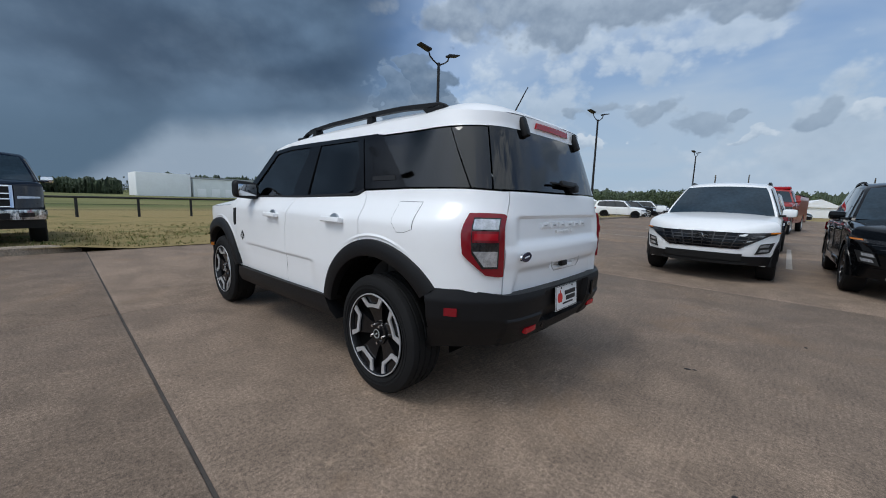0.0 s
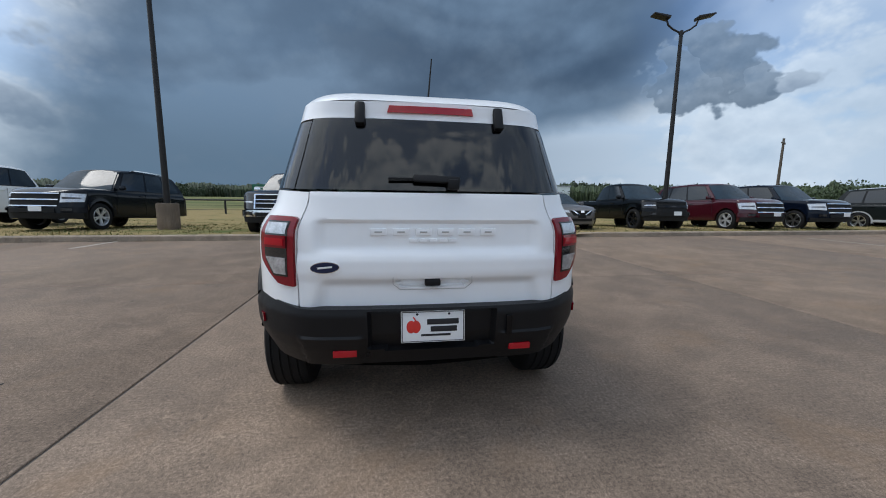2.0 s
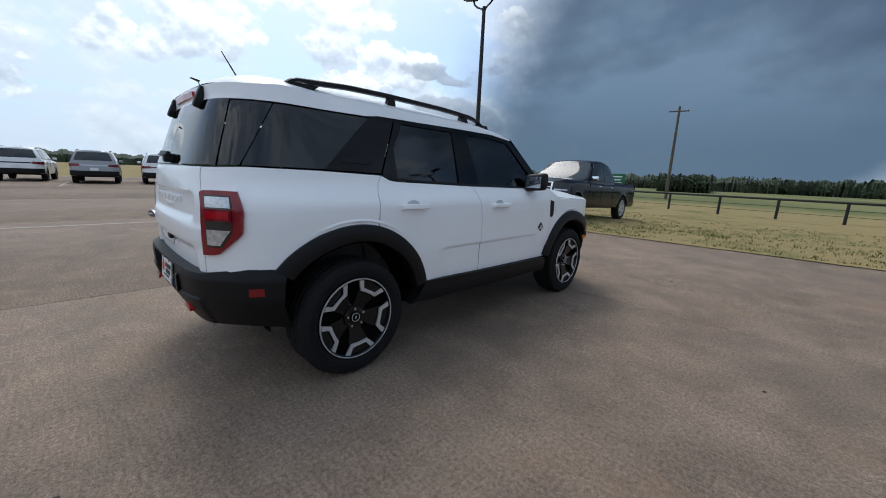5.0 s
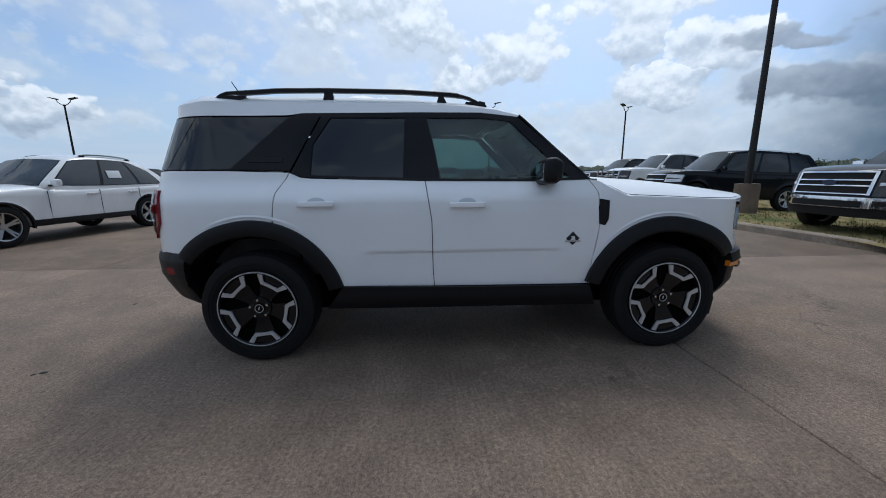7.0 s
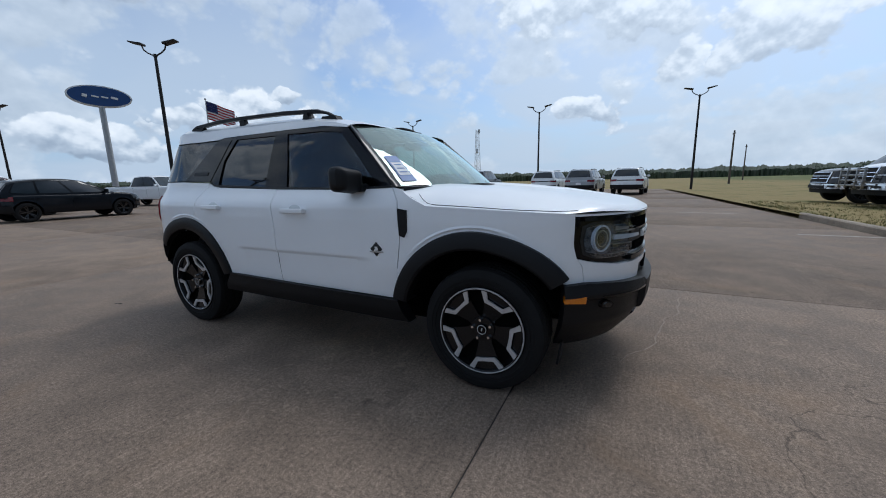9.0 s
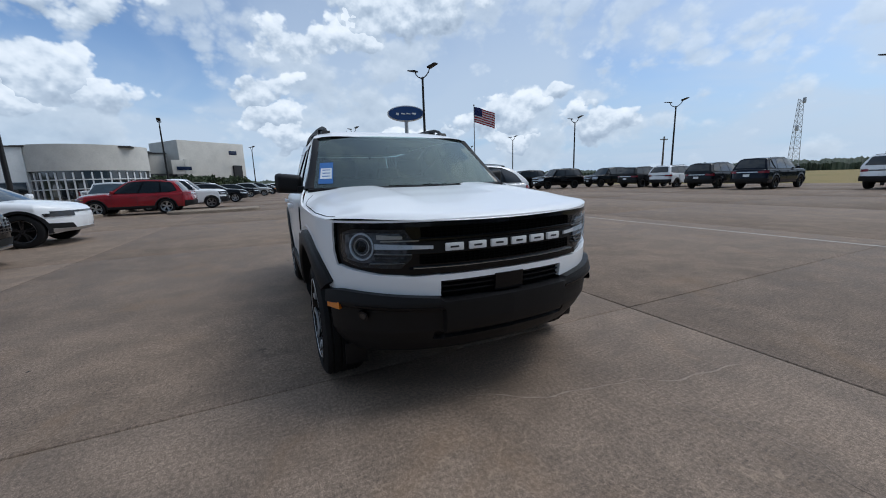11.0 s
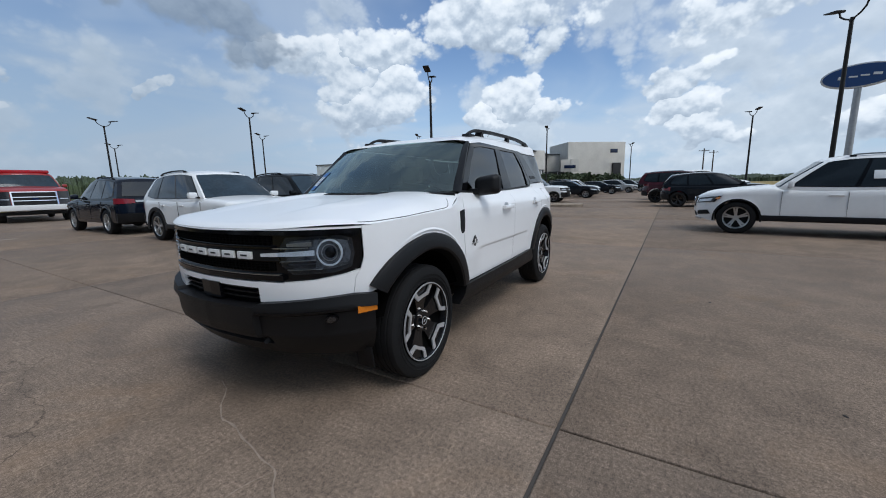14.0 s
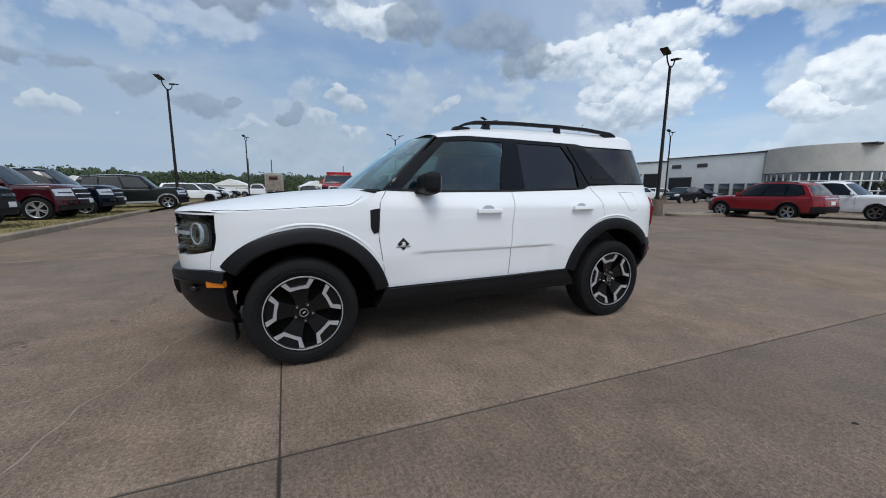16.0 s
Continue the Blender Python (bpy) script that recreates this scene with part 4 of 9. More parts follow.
        panel("belt_strip", B, car, px((-1.09, 1.206), (-1.03, 1.178), (-0.26, 1.149), (0.45, 1.140), (0.775, 1.150)), px((0.775, 1.150), (0.762, 1.163)),
              px((-1.08, 1.220), (-1.02, 1.192), (-0.26, 1.163), (0.45, 1.154), (0.762, 1.163)), px((-1.09, 1.206), (-1.08, 1.220)), side, 26, 2, off=0.004)
        panel("cant_rail", G, car, px((-0.90, 1.548), (-0.3, 1.545), (0.10, 1.538), (0.30, 1.515)), px((0.30, 1.515), (0.345, 1.543)),
              px((-1.05, 1.576), (-0.3, 1.578), (0.10, 1.574), (0.345, 1.543)), px((-0.90, 1.548), (-1.05, 1.576)), side, 22, 3, off=0.002, thick=0.02)
        panel("front_pillar", G, car, px((0.66, 1.156), (0.765, 1.155)), px((0.765, 1.155), (0.56, 1.345), (0.345, 1.540)), px((0.285, 1.520), (0.345, 1.540)), px((0.66, 1.156), (0.50, 1.31), (0.285, 1.520)), side, 4, 16, off=0.002, thick=0.02)
        panel("middle_pillar", G, car, px((-0.40, 1.165), (-0.165, 1.158)), px((-0.165, 1.158), (-0.20, 1.36), (-0.247, 1.548)), px((-0.383, 1.548), (-0.247, 1.548)), px((-0.40, 1.165), (-0.383, 1.548)), side, 5, 10, off=0.001, thick=0.02)
        panel("rear_door_frame", G, car, px((-1.085, 1.217), (-1.03, 1.19), (-0.975, 1.185)), px((-0.975, 1.185), (-0.962, 1.381), (-0.85, 1.550)), px((-0.905, 1.566), (-0.85, 1.550)), px((-1.085, 1.217), (-0.905, 1.566)), side, 4, 12, off=0.003, thick=0.02)
        cp = panel("rear_pillar_panel", G, car, px((-1.47, 1.228), (-1.098, 1.218)), px((-1.098, 1.218), (-0.917, 1.568)), px((-1.115, 1.553), (-1.04, 1.574), (-0.917, 1.570)), px((-1.47, 1.228), (-1.115, 1.553)), side, 10, 12, off=0.004, thick=0.02, label="gloss black slanted pillar panel")
        panel("pillar_vent", B, cp, px((-1.36, 1.272), (-1.15, 1.268)), px((-1.15, 1.268), (-1.14, 1.296)), px((-1.34, 1.300), (-1.14, 1.296)), px((-1.36, 1.272), (-1.34, 1.300)), side, 6, 3, off=0.009, thick=0.006)
        panel("window", TINT_FRONT, car, px((-0.17, 1.155), (0.45, 1.146), (0.67, 1.150)), px((0.67, 1.150), (0.50, 1.31), (0.29, 1.52)), px((-0.252, 1.55), (0.10, 1.543), (0.29, 1.52)), px((-0.17, 1.155), (-0.205, 1.36), (-0.252, 1.55)), side, 14, 8, off=-0.010, thick=0.004)
        panel("window", TINT, car, px((-0.98, 1.18), (-0.395, 1.168)), px((-0.395, 1.168), (-0.378, 1.55)), px((-0.845, 1.553), (-0.378, 1.55)), px((-0.98, 1.18), (-0.967, 1.381), (-0.845, 1.553)), side, 12, 8, off=-0.010, thick=0.004)
        panel("quarter_window", TINT, car, px((-1.895, 1.230), (-1.46, 1.229)), px((-1.46, 1.229), (-1.105, 1.552)), px((-1.800, 1.550), (-1.105, 1.552)), px((-1.895, 1.230), (-1.800, 1.550)), side, 14, 8, off=0.002, thick=0.004)
        panel("corner_window", TINT, car, [(SR(0.703), 1.226)] + px((-1.95, 1.229), (-1.902, 1.230)), px((-1.902, 1.230), (-1.807, 1.550)), [(SR(0.690), 1.550)] + px((-1.94, 1.55), (-1.87, 1.55), (-1.807, 1.550)), [(SR(0.703), 1.226), (SR(0.690), 1.550)], side, 12, 8, off=0.002, thick=0.004)
        # mirror
        mm = Matrix.Translation((0.49, side * 0.94, 1.197))
        bm = add_box(bmesh.new(), Matrix(), 0.125, 0.205, 0.150, 0.045, 4)
        for v in bm.verts:
            v.co.x += -0.06 * v.co.y * side if v.co.x > 0 else 0.0
            v.co.z += 0.10 * v.co.y * side
            if v.co.x > 0.02:
                v.co.y *= 0.88
                v.co.z *= 0.90
        bm.transform(mm)
        mir = part("mirror", bm, B, car, "dark plastic door mirror")
        box("mirror_glass", mm @ pose(-0.0615, 0, 0), 0.004, 0.150, 0.100, MIRRORGLASS, mir, bevel=0.001)
        box("mirror_arm", Matrix.Translation((0.52, side * 0.845, 1.150)), 0.09, 0.09, 0.05, B, mir, bevel=0.012)
        # roof rail
        pts = [(-1.60, 1.676), (-1.575, 1.698), (-1.52, 1.717), (-1.2, 1.736), (-0.9, 1.739), (-0.4, 1.732), (-0.05, 1.714), (0.06, 1.684), (0.165, 1.626)]
        c = resample(pts, 40)
        vs, fs = [], []
        for i, (x, z) in enumerate(c):
            y = 0.578 - 0.03 * max(0.0, (-x - 1.2)) - 0.02 * max(0, x + 0.2)
            hgt = 0.030 if 3 < i < 36 else 0.022
            for dy, dz in ((-0.017, -hgt), (-0.017, -0.006), (-0.008, 0.0), (0.008, 0.0), (0.017, -0.006), (0.017, -hgt)):
                vs.append((x, side * (y + dy), z + dz + 0.004))
        for i in range(len(c) - 1):
            for k in range(6):
                l = (k + 1) % 6
                fs.append((6 * i + k, 6 * i + 6 + k, 6 * i + 6 + l, 6 * i + l))
        fs += [tuple(range(6)), tuple(6 * (len(c) - 1) + k for k in range(6))]
        rail = solid("roof_rail", vs, fs, B, car, "black raised roof rail")
        for x0, x1, x2, x3, zt, zb in ((-1.595, -1.565, -1.40, -1.46, 1.692, 1.64), (-0.91, -0.90, -0.85, -0.84, 1.712, 1.66), (-0.18, -0.155, -0.135, -0.10, 1.70, 1.635), (0.0, 0.02, 0.14, 0.165, 1.655, 1.615)):
            vs = [(x, side * (0.575 + dy * (1.9 if x0 > -0.3 else 1.0)), z) for dy in (-0.018, 0.018) for x, z in ((x0, zb), (x3, zb), (x2, zt), (x1, zt))]
            solid("rail_foot", vs, [(0, 1, 2, 3), (4, 7, 6, 5), (0, 4, 5, 1), (1, 5, 6, 2), (2, 6, 7, 3), (3, 7, 4, 0)], B, rail)
        # rear lamp
        lamp = panel("tail_lamp", DEEPRED, car, [(SR(0.620), 0.788), (SR(0.66), 0.790), (SR(0.70), 0.798)], [(SR(0.70), 0.798), (0.775, 0.845), (0.835, 0.90), (0.845, 1.0), (0.825, 1.104)],
                     [(SR(0.620), 1.094), (SR(0.64), 1.104), (SR(0.72), 1.106), (0.825, 1.104)], [(SR(0.620), 0.788), (SR(0.620), 1.094)], side, 12, 18, off=0.016, thick=0.03, label="red rear lamp with clear and red segments")
        s0, s1 = SR(0.648), 0.795
        for nm, mat, z0, z1, sh, o in (("lamp_inner", SMOKE, 0.832, 1.084, 0.0, 0.0185), ("reverse_lens", CLEARLENS, 1.026, 1.077, 0.006, 0.022), ("stop_lens", DEEPRED, 0.962, 1.018, 0.004, 0.024), ("stop_bar", REDLENS, 0.974, 1.006, 0.012, 0.029), ("turn_lens", CLEARLENS, 0.842, 0.918, 0.008, 0.022)):
            e = s1 - s0
            taper = 0.055 if z0 < 0.9 else 0.0
            panel(nm, mat, lamp, [(s0 + sh, z0), (s0 + e - sh - taper, z0)], [(s0 + e - sh - taper, z0), (s0 + e - sh, min(z1, z0 + 0.08)), (s0 + e - sh, z1)], [(s0 + sh, z1), (s0 + e - sh, z1)], [(s0 + sh, z0), (s0 + sh, z1)], side, 8, 6, off=o, thick=0.006)
        # side reflectors and lamps
        refl = panel("rear_reflector", DEEPRED, car, px((-1.845, 0.585), (-1.775, 0.58)), px((-1.775, 0.58), (-1.775, 0.622)), px((-1.845, 0.627), (-1.775, 0.622)), px((-1.845, 0.585), (-1.845, 0.627)), side, 4, 2, off=0.0185, thick=0.01)
        tuck_tail(refl)
        marker = panel("side_marker", AMBER, car, px((1.762, 0.565), (1.826, 0.565)), px((1.826, 0.565), (1.826, 0.602)), px((1.762, 0.606), (1.826, 0.602)), px((1.762, 0.565), (1.762, 0.606)), side, 4, 2, off=0.041, thick=0.03)
        tuck_nose(marker)
    # fuel flap on the driver's side
    q0, q1, z0, z1 = SX(-1.630), SX(-1.450), 0.985, 1.150
    # grey plate whose rim paints the shaded gap round the flap
    panel("fuel_flap_gap", SEAMGREY, car, [(q0, z0 + 0.02), (q0 + 0.05, z0), (q1 - 0.07, z0 - 0.004)], [(q1 - 0.07, z0 - 0.004), (q1 - 0.02, z0 + 0.05), (q1, z1)], [(q0, z1), (q1, z1)], [(q0, z0 + 0.02), (q0, z1)], 1, 10, 8, off=0.0012, thick=0.003)
    e = 0.0028
    panel("fuel_flap", W, car, [(q0 + e, z0 + 0.02), (q0 + 0.05, z0 + e), (q1 - 0.07, z0 - 0.004 + e)], [(q1 - 0.07, z0 - 0.004 + e), (q1 - 0.02 - e, z0 + 0.05), (q1 - e, z1 - e)], [(q0 + e, z1 - e), (q1 - e, z1 - e)], [(q0 + e, z0 + 0.02), (q0 + e, z1 - e)], 1, 10, 8, off=0.0022, thick=0.003)
    # ---- tail ----
    def press(y, z):
        st = lambda v, a, b: (lambda t: t * t * (3 - 2 * t))(max(0.0, min(1.0, (v - a) / (b - a))))  # noqa: E731
        ay = abs(y)
        w1 = 0.53 - 0.25 * max(0.0, 1.0 - z) * 0.6
        d = -0.022 * st(z, 0.930, 0.970) * (1 - st(z, 1.078, 1.090)) * (1 - st(ay, w1 - 0.05, w1 + 0.02))
        d -= 0.026 * (1 - st(z, 0.785, 0.83)) * (1 - st(ay, 0.47 + (0.80 - z) * 0.3, 0.53 + (0.80 - z) * 0.3))
        d += 0.010 * st(z, 0.80, 0.86) * (1 - st(z, 0.90, 0.95))
        if ay < 0.16 - max(0.0, 0.80 - z) * 0.6 and 0.780 < z < 0.822:
            d -= 0.03
        return d

    ny, nz = 76, 56
    grid = coons([(-0.608, 0.692), (0.608, 0.692)], [(0.608, 0.692), (0.608, 1.216)], [(-0.608, 1.216), (0.608, 1.216)], [(-0.608, 0.692), (-0.608, 1.216)], ny, nz)
    gate = solid("tailgate", *shell(grid, lambda y, z, d: on_body(SR(abs(y)), z, (press(y, z) if d == 0 else 0) - d, 1 if y >= 0 else -1), 0.05), W, car, angle=40)
    # block lettering and lower line as plain raised shapes
    for k in range(6):
        y = 0.251 - k * 0.1030
        f0 = Matrix.Translation(on_body(SR(abs(y)), 1.038, -0.018, 1 if y >= 0 else -1))
        blk = part("raised_block", add_box(bmesh.new(), f0, 0.020, 0.074, 0.032, 0.003), W, gate)
        box("block_slot", f0 @ Matrix.Translation((-0.0095, 0.0, 0.0)), 0.003, 0.034, 0.008, SILVER, blk, bevel=0.0005)
    for k in range(5):
        y = 0.092 - k * 0.046
        box("raised_block", Matrix.Translation(on_body(SR(abs(y)), 0.999, -0.018, 1 if y >= 0 else -1)), 0.016, 0.036, 0.017, W, gate, bevel=0.002)
    # oval badge
    bm = bmesh.new()
    m = Matrix.Translation((-2.083, 0.485, 0.882)) @ pose(0, 0, 0, 0, -90, 0) @ pose(0, 0, 0, 7, 0, 0)
    add_tube(bm, m @ Matrix.Diagonal((0.027, 0.064, 1, 1)), 1, 0.96, 0.010, 40)
    oval = part("oval_badge", bm, CHROME, gate, "blue oval badge with a bright rim")
    bm = bmesh.new()
    add_tube(bm, m @ Matrix.Translation((0, 0, 0.009)) @ Matrix.Diagonal((0.0235, 0.0605, 1, 1)), 1, 0.98, 0.003, 40)
    part("badge_field", bm, BADGEBLUE, oval)
    box("badge_script", m @ Matrix.Translation((0.001, 0, 0.0125)) @ pose(0, 0, 0, 0, 0, 4), 0.008, 0.062, 0.002, PLATEWHITE, oval, bevel=0.0008)
    # handle moulding
    run = [(-0.185, 0.800), (-0.185, 0.876), (-0.172, 0.888), (0.172, 0.888), (0.185, 0.876), (0.185, 0.800), (0.152, 0.773), (-0.152, 0.773), (-0.185, 0.800)]
    vs, fs = [], []
    for (ya, za), (yb, zb) in zip(run[:-1], run[1:]):
        m_, l_ = between((-2.086 + 0.002 * (za < 0.79), ya, za), (-2.086 + 0.002 * (zb < 0.79), yb, zb))
        b_ = len(vs)
        vs += [m_ @ Vector((a * 0.0016, b * 0.0016, c)) for c in (0.0, l_) for a, b in ((-1, -1), (1, -1), (1, 1), (-1, 1))]
        fs += [(b_ + i, b_ + (i + 1) % 4, b_ + 4 + (i + 1) % 4, b_ + 4 + i) for i in range(4)]
    solid("handle_outline", vs, fs, SILVER, gate)
    box("gate_handle", Matrix.Translation((-2.068, 0, 0.802)), 0.03, 0.075, 0.036, B, gate, bevel=0.010)
    # rear window, spoiler and lamp
    grid = coons([(-0.695, 1.226), (0.695, 1.226)], [(0.695, 1.226), (0.682, 1.556)], [(-0.682, 1.556), (0.682, 1.556)], [(-0.695, 1.226), (-0.682, 1.556)], 40, 10)
    rw = solid("rear_window", *shell(grid, lambda y, z, d: on_body(SR(abs(y)), z, 0.003 - d, 1 if y >= 0 else -1), 0.005), TINT, car, "dark tinted rear window")
    for y in (0.386, -0.386):
        p = Vector(on_body(SR(0.386), 1.575, 0.015, 1 if y > 0 else -1))
        box("hinge", Matrix.Translation(p) @ pose(0, 0, 0, 0, 22, 0), 0.038, 0.047, 0.115, B, rw, "black plastic glass hinge", bevel=0.014)
    p = Vector(on_body(SR(0.10), 1.255, 0.0, -1))
    wiper = box("wiper", Matrix.Translation(p + Vector((-0.02, 0.0, 0.0))), 0.05, 0.055, 0.05, B, car, "black rear wiper at rest", bevel=0.012)
    wp = Vector(on_body(SR(0.05), 1.278, 0.03, -1))
    box("wiper_arm", Matrix.Translation(wp + Vector((0.0, 0.03, 0.0))) @ pose(0, 0, 0, 2, 24, 0), 0.022, 0.215, 0.034, B, wiper, bevel=0.009)
    box("wiper_blade", Matrix.Translation(wp + Vector((0.008, 0.19, 0.0))), 0.012, 0.12, 0.010, B, wiper, bevel=0.003)
    panel("roof_lip", W, car, [(SR(0.0), 1.558), (SR(0.5), 1.558)] + px((-1.9, 1.560), (-1.115, 1.564), (-1.04, 1.577), (-0.3, 1.580), (0.10, 1.576), (0.34, 1.546)), px((0.34, 1.546), (0.352, 1.556)),
          [(SR(0.0), 1.640), (SR(0.5), 1.634)] + px((-1.9, 1.640), (-1.75, 1.656), (-1.1, 1.650), (-0.3, 1.636), (0.0, 1.619), (0.2, 1.594), (0.352, 1.556)), [(SR(0.0), 1.558), (SR(0.0), 1.640)], 1, 80, 5, thick=0.015, both=True)
    zc = lambda x: float(np.interp(x, (-1.95, -1.85, -1.7, -1.4, -0.9, -0.4, 0.0, 0.2, 0.36, 0.40), (1.672, 1.704, 1.720, 1.723, 1.718, 1.700, 1.668, 1.632, 1.588, 1.575)))  # noqa: E731
    top_s = [(SR(0.0), 1.640), (SR(0.5), 1.634)] + px((-1.9, 1.640), (-1.75, 1.656), (-1.1, 1.650), (-0.3, 1.636), (0.0, 1.619), (0.2, 1.594), (0.352, 1.556))
    edge = np.array([on_body(s, z, 0.0, 1) for s, z in resample(top_s, 160)])
    turn_i = int(np.argmin(np.abs(edge[:, 1] - 0.47)[:60]))
    nv, nu = 44, 44
    tail = resample(edge[:turn_i + 1], nu // 2)
    flank = resample(edge[turn_i:], nv)
    vs, fs = [], []
    for j in range(nv + 1):
        ex, ey, ez = flank[j]
        v = j / nv
        for i in range(nu + 1):
            u = 2 * i / nu - 1
            t = tail[int(round(abs(u) * nu / 2))]
            bow = (t[0] - tail[-1][0]) * (1 - v) ** 6 + 0.055 * (1 - u * u) * v ** 8
            x, y = ex + bow, u * ey
            crown = max(zc(x), ez)
            z = ez + (crown - ez) * (1 - abs(u) ** 7.5)
            if v < 0.12:
                z = ez + (z - ez) * (0.10 + 0.90 * math.sin(math.pi / 2 * v / 0.12) ** 0.85)
            if 0.25 < abs(u) < 0.62 and 0.1 < v < 0.9:
                z += 0.004 * math.sin(math.pi * (abs(u) - 0.25) / 0.37) * math.sin(math.pi * (v - 0.1) / 0.8)
            vs.append((x, y, z))
    for j in range(nv):
        for i in range(nu):
            a = j * (nu + 1) + i
            fs.append((a, a + 1, a + nu + 2, a + nu + 1))
    solid("roof", vs, fs, W, car, angle=50, fix=True)
    panel("high_stop_lamp", REDLENS, car, [(SR(0.0), 1.588), (SR(0.235), 1.587)], [(SR(0.235), 1.587), (SR(0.225), 1.618)], [(SR(0.0), 1.619), (SR(0.225), 1.618)], [(SR(0.0), 1.588), (SR(0.0), 1.619)], 1, 8, 2, off=0.012, thick=0.02, both=True)
    bm = bmesh.new()
    m, l = between((-1.60, -0.02, 1.685), (-1.735, -0.025, 1.905))
    add_tube(bm, m, 0.006, 0.003, l, 8)
    mast = part("aerial", bm, B, car, "short black roof aerial")
    box("aerial_base", Matrix.Translation((-1.595, -0.02, 1.690)), 0.07, 0.035, 0.024, B, mast, bevel=0.008)
    # rear bumper with a plate recess
    def rear_dent(s, z):
        y = np.interp(s, PS, PL[:, 1])
        d = 0.0
        if z > 0.66:
            d -= (z - 0.66) * 0.35
        if z < 0.56:
            d -= (0.56 - z) * 0.28
        if s < SR(0.29) and 0.49 < z < 0.672:
            d -= 0.038
        if SR(0.33) < s < SR(0.60) and z < 0.56:
            d += 0.010
        # drawn in round the corner
        k = max(0.0, min(1.0, (s - SR(0.50)) / (SX(-1.93) - SR(0.50))))
        back = max(0.0, min(1.0, (s - SX(-1.86)) / 0.12))
        return d - (0.030 * k * k * (3 - 2 * k) - 0.016 * back)

    panel("rear_bumper", B, car, [(SR(0.0), 0.405), (SR(0.5), 0.405)] + px((-1.95, 0.405), (-1.78, 0.385), (-1.665, 0.355)), px((-1.665, 0.355), (-1.725, 0.42), (-1.750, 0.52), (-1.748, 0.62), (-1.735, 0.714)),
          [(SR(0.0), 0.692), (SR(0.6), 0.692)] + px((-1.90, 0.728), (-1.735, 0.714)), [(SR(0.0), 0.405), (SR(0.0), 0.692)], 1, 64, 26, off=0.045, thick=0.11, both=True, label="unpainted dark plastic bumper", dent=rear_dent)
    tuck_tail(car.children[-1])
    panel("rear_valance", DARKVOID, car, [(SR(0.0), 0.345), (SR(0.46), 0.365)], [(SR(0.46), 0.365), (SR(0.50), 0.41)], [(SR(0.0), 0.41), (SR(0.50), 0.41)], [(SR(0.0), 0.345), (SR(0.0), 0.41)], 1, 14, 4, off=-0.06, thick=0.03, both=True)
    for y in (0.405, -0.43):
        p = Vector(on_body(SR(abs(y)), 0.478, 0.034, 1 if y > 0 else -1))
        box("bumper_reflector", Matrix.Translation(p), 0.024, 0.108, 0.032, REDLENS, car, bevel=0.004)
    bm = bmesh.new()
    add_tube(bm, Matrix.Translation(on_body(SR(0.30), 0.478, 0.047, 1)) @ pose(0, 0, 0, 0, -90, 0), 0.012, 0.012, 0.006, 16)
    part("parking_sensor", bm, GLOSSBLACK, car)
    box("lamp_vent", Matrix.Translation((-2.120, -0.365, 0.60)), 0.016, 0.03, 0.10, GLOSSBLACK, car, bevel=0.006)
    # ---- plate with its print ----
    pm = Matrix.Translation((-2.108, 0.0, 0.600)) @ pose(0, 0, 0, 0, 5, 0)
    plate = part("rear_plate", add_box(bmesh.new(), pm, 0.004, 0.300, 0.148, 0.0015), PLATEWHITE, car, "white dealer plate with a red fruit mark and black bars")
    for w_, h_, dy, dz in ((0.004, 0.140, 0.145, 0), (0.004, 0.140, -0.145, 0), (0.294, 0.003, 0, 0.069), (0.294, 0.003, 0, -0.069)):
        box("plate_border", pm @ Matrix.Translation((-0.0025, dy, dz)), 0.002, w_, h_, INK, plate, bevel=0.0004)
    for wy, dz, dy in ((0.150, 0.022, -0.046), (0.125, -0.012, -0.050)):
        bm = add_box(bmesh.new(), pm @ Matrix.Translation((-0.003, dy, dz)), 0.002, wy, 0.026, 0.0006)
        part("print_bar", bm, INK, plate)
    box("print_line", pm @ Matrix.Translation((-0.003, -0.012, -0.040)), 0.002, 0.14, 0.010, INK, plate, bevel=0.0004)
    bm = bmesh.new()
    for dy in (-0.011, 0.011):
        bmesh.ops.create_uvsphere(bm, u_segments=18, v_segments=10, radius=1.0, matrix=pm @ Matrix.Translation((-0.0025, 0.092 + dy, 0.0)) @ Matrix.Diagonal((0.002, 0.022, 0.030, 1)))
    fruit = part("fruit_mark", bm, APPLE, plate)
    box("fruit_leaf", pm @ Matrix.Translation((-0.003, 0.088, 0.038)) @ pose(0, 0, 0, -35, 0, 0), 0.002, 0.006, 0.020, APPLE, fruit, bevel=0.0005)
    for dy in (0.075, -0.075):
        bm = bmesh.new()
        add_tube(bm, pm @ Matrix.Translation((-0.002, dy, 0.058)) @ pose(0, 0, 0, 0, -90, 0), 0.006, 0.005, 0.003, 12)
        part("plate_screw", bm, B, plate)
    # ---- nose ----
    def bonnet_z(x, u):
        c = float(np.interp(x, (0.80, 1.0, 1.3, 1.6, 1.85, 2.0, 2.08, 2.13), (1.170, 1.161, 1.140, 1.107, 1.067, 1.040, 1.026, 1.016)))
        e = float(np.interp(x, (0.80, 0.9, 1.015, 1.3, 1.75, 1.95, 2.13), (1.142, 1.102, 1.047, 1.035, 1.012, 1.008, 1.004)))
        z = e + (c - e) * (1 - abs(u) ** 5.5)
        k = lambda t: t * t * (3 - 2 * t)  # noqa: E731
        rib = k(max(0.0, min(1.0, (abs(u) - 0.34) / 0.10))) * (1 - 0.35 * k(max(0.0, min(1.0, (abs(u) - 0.60) / 0.25))))
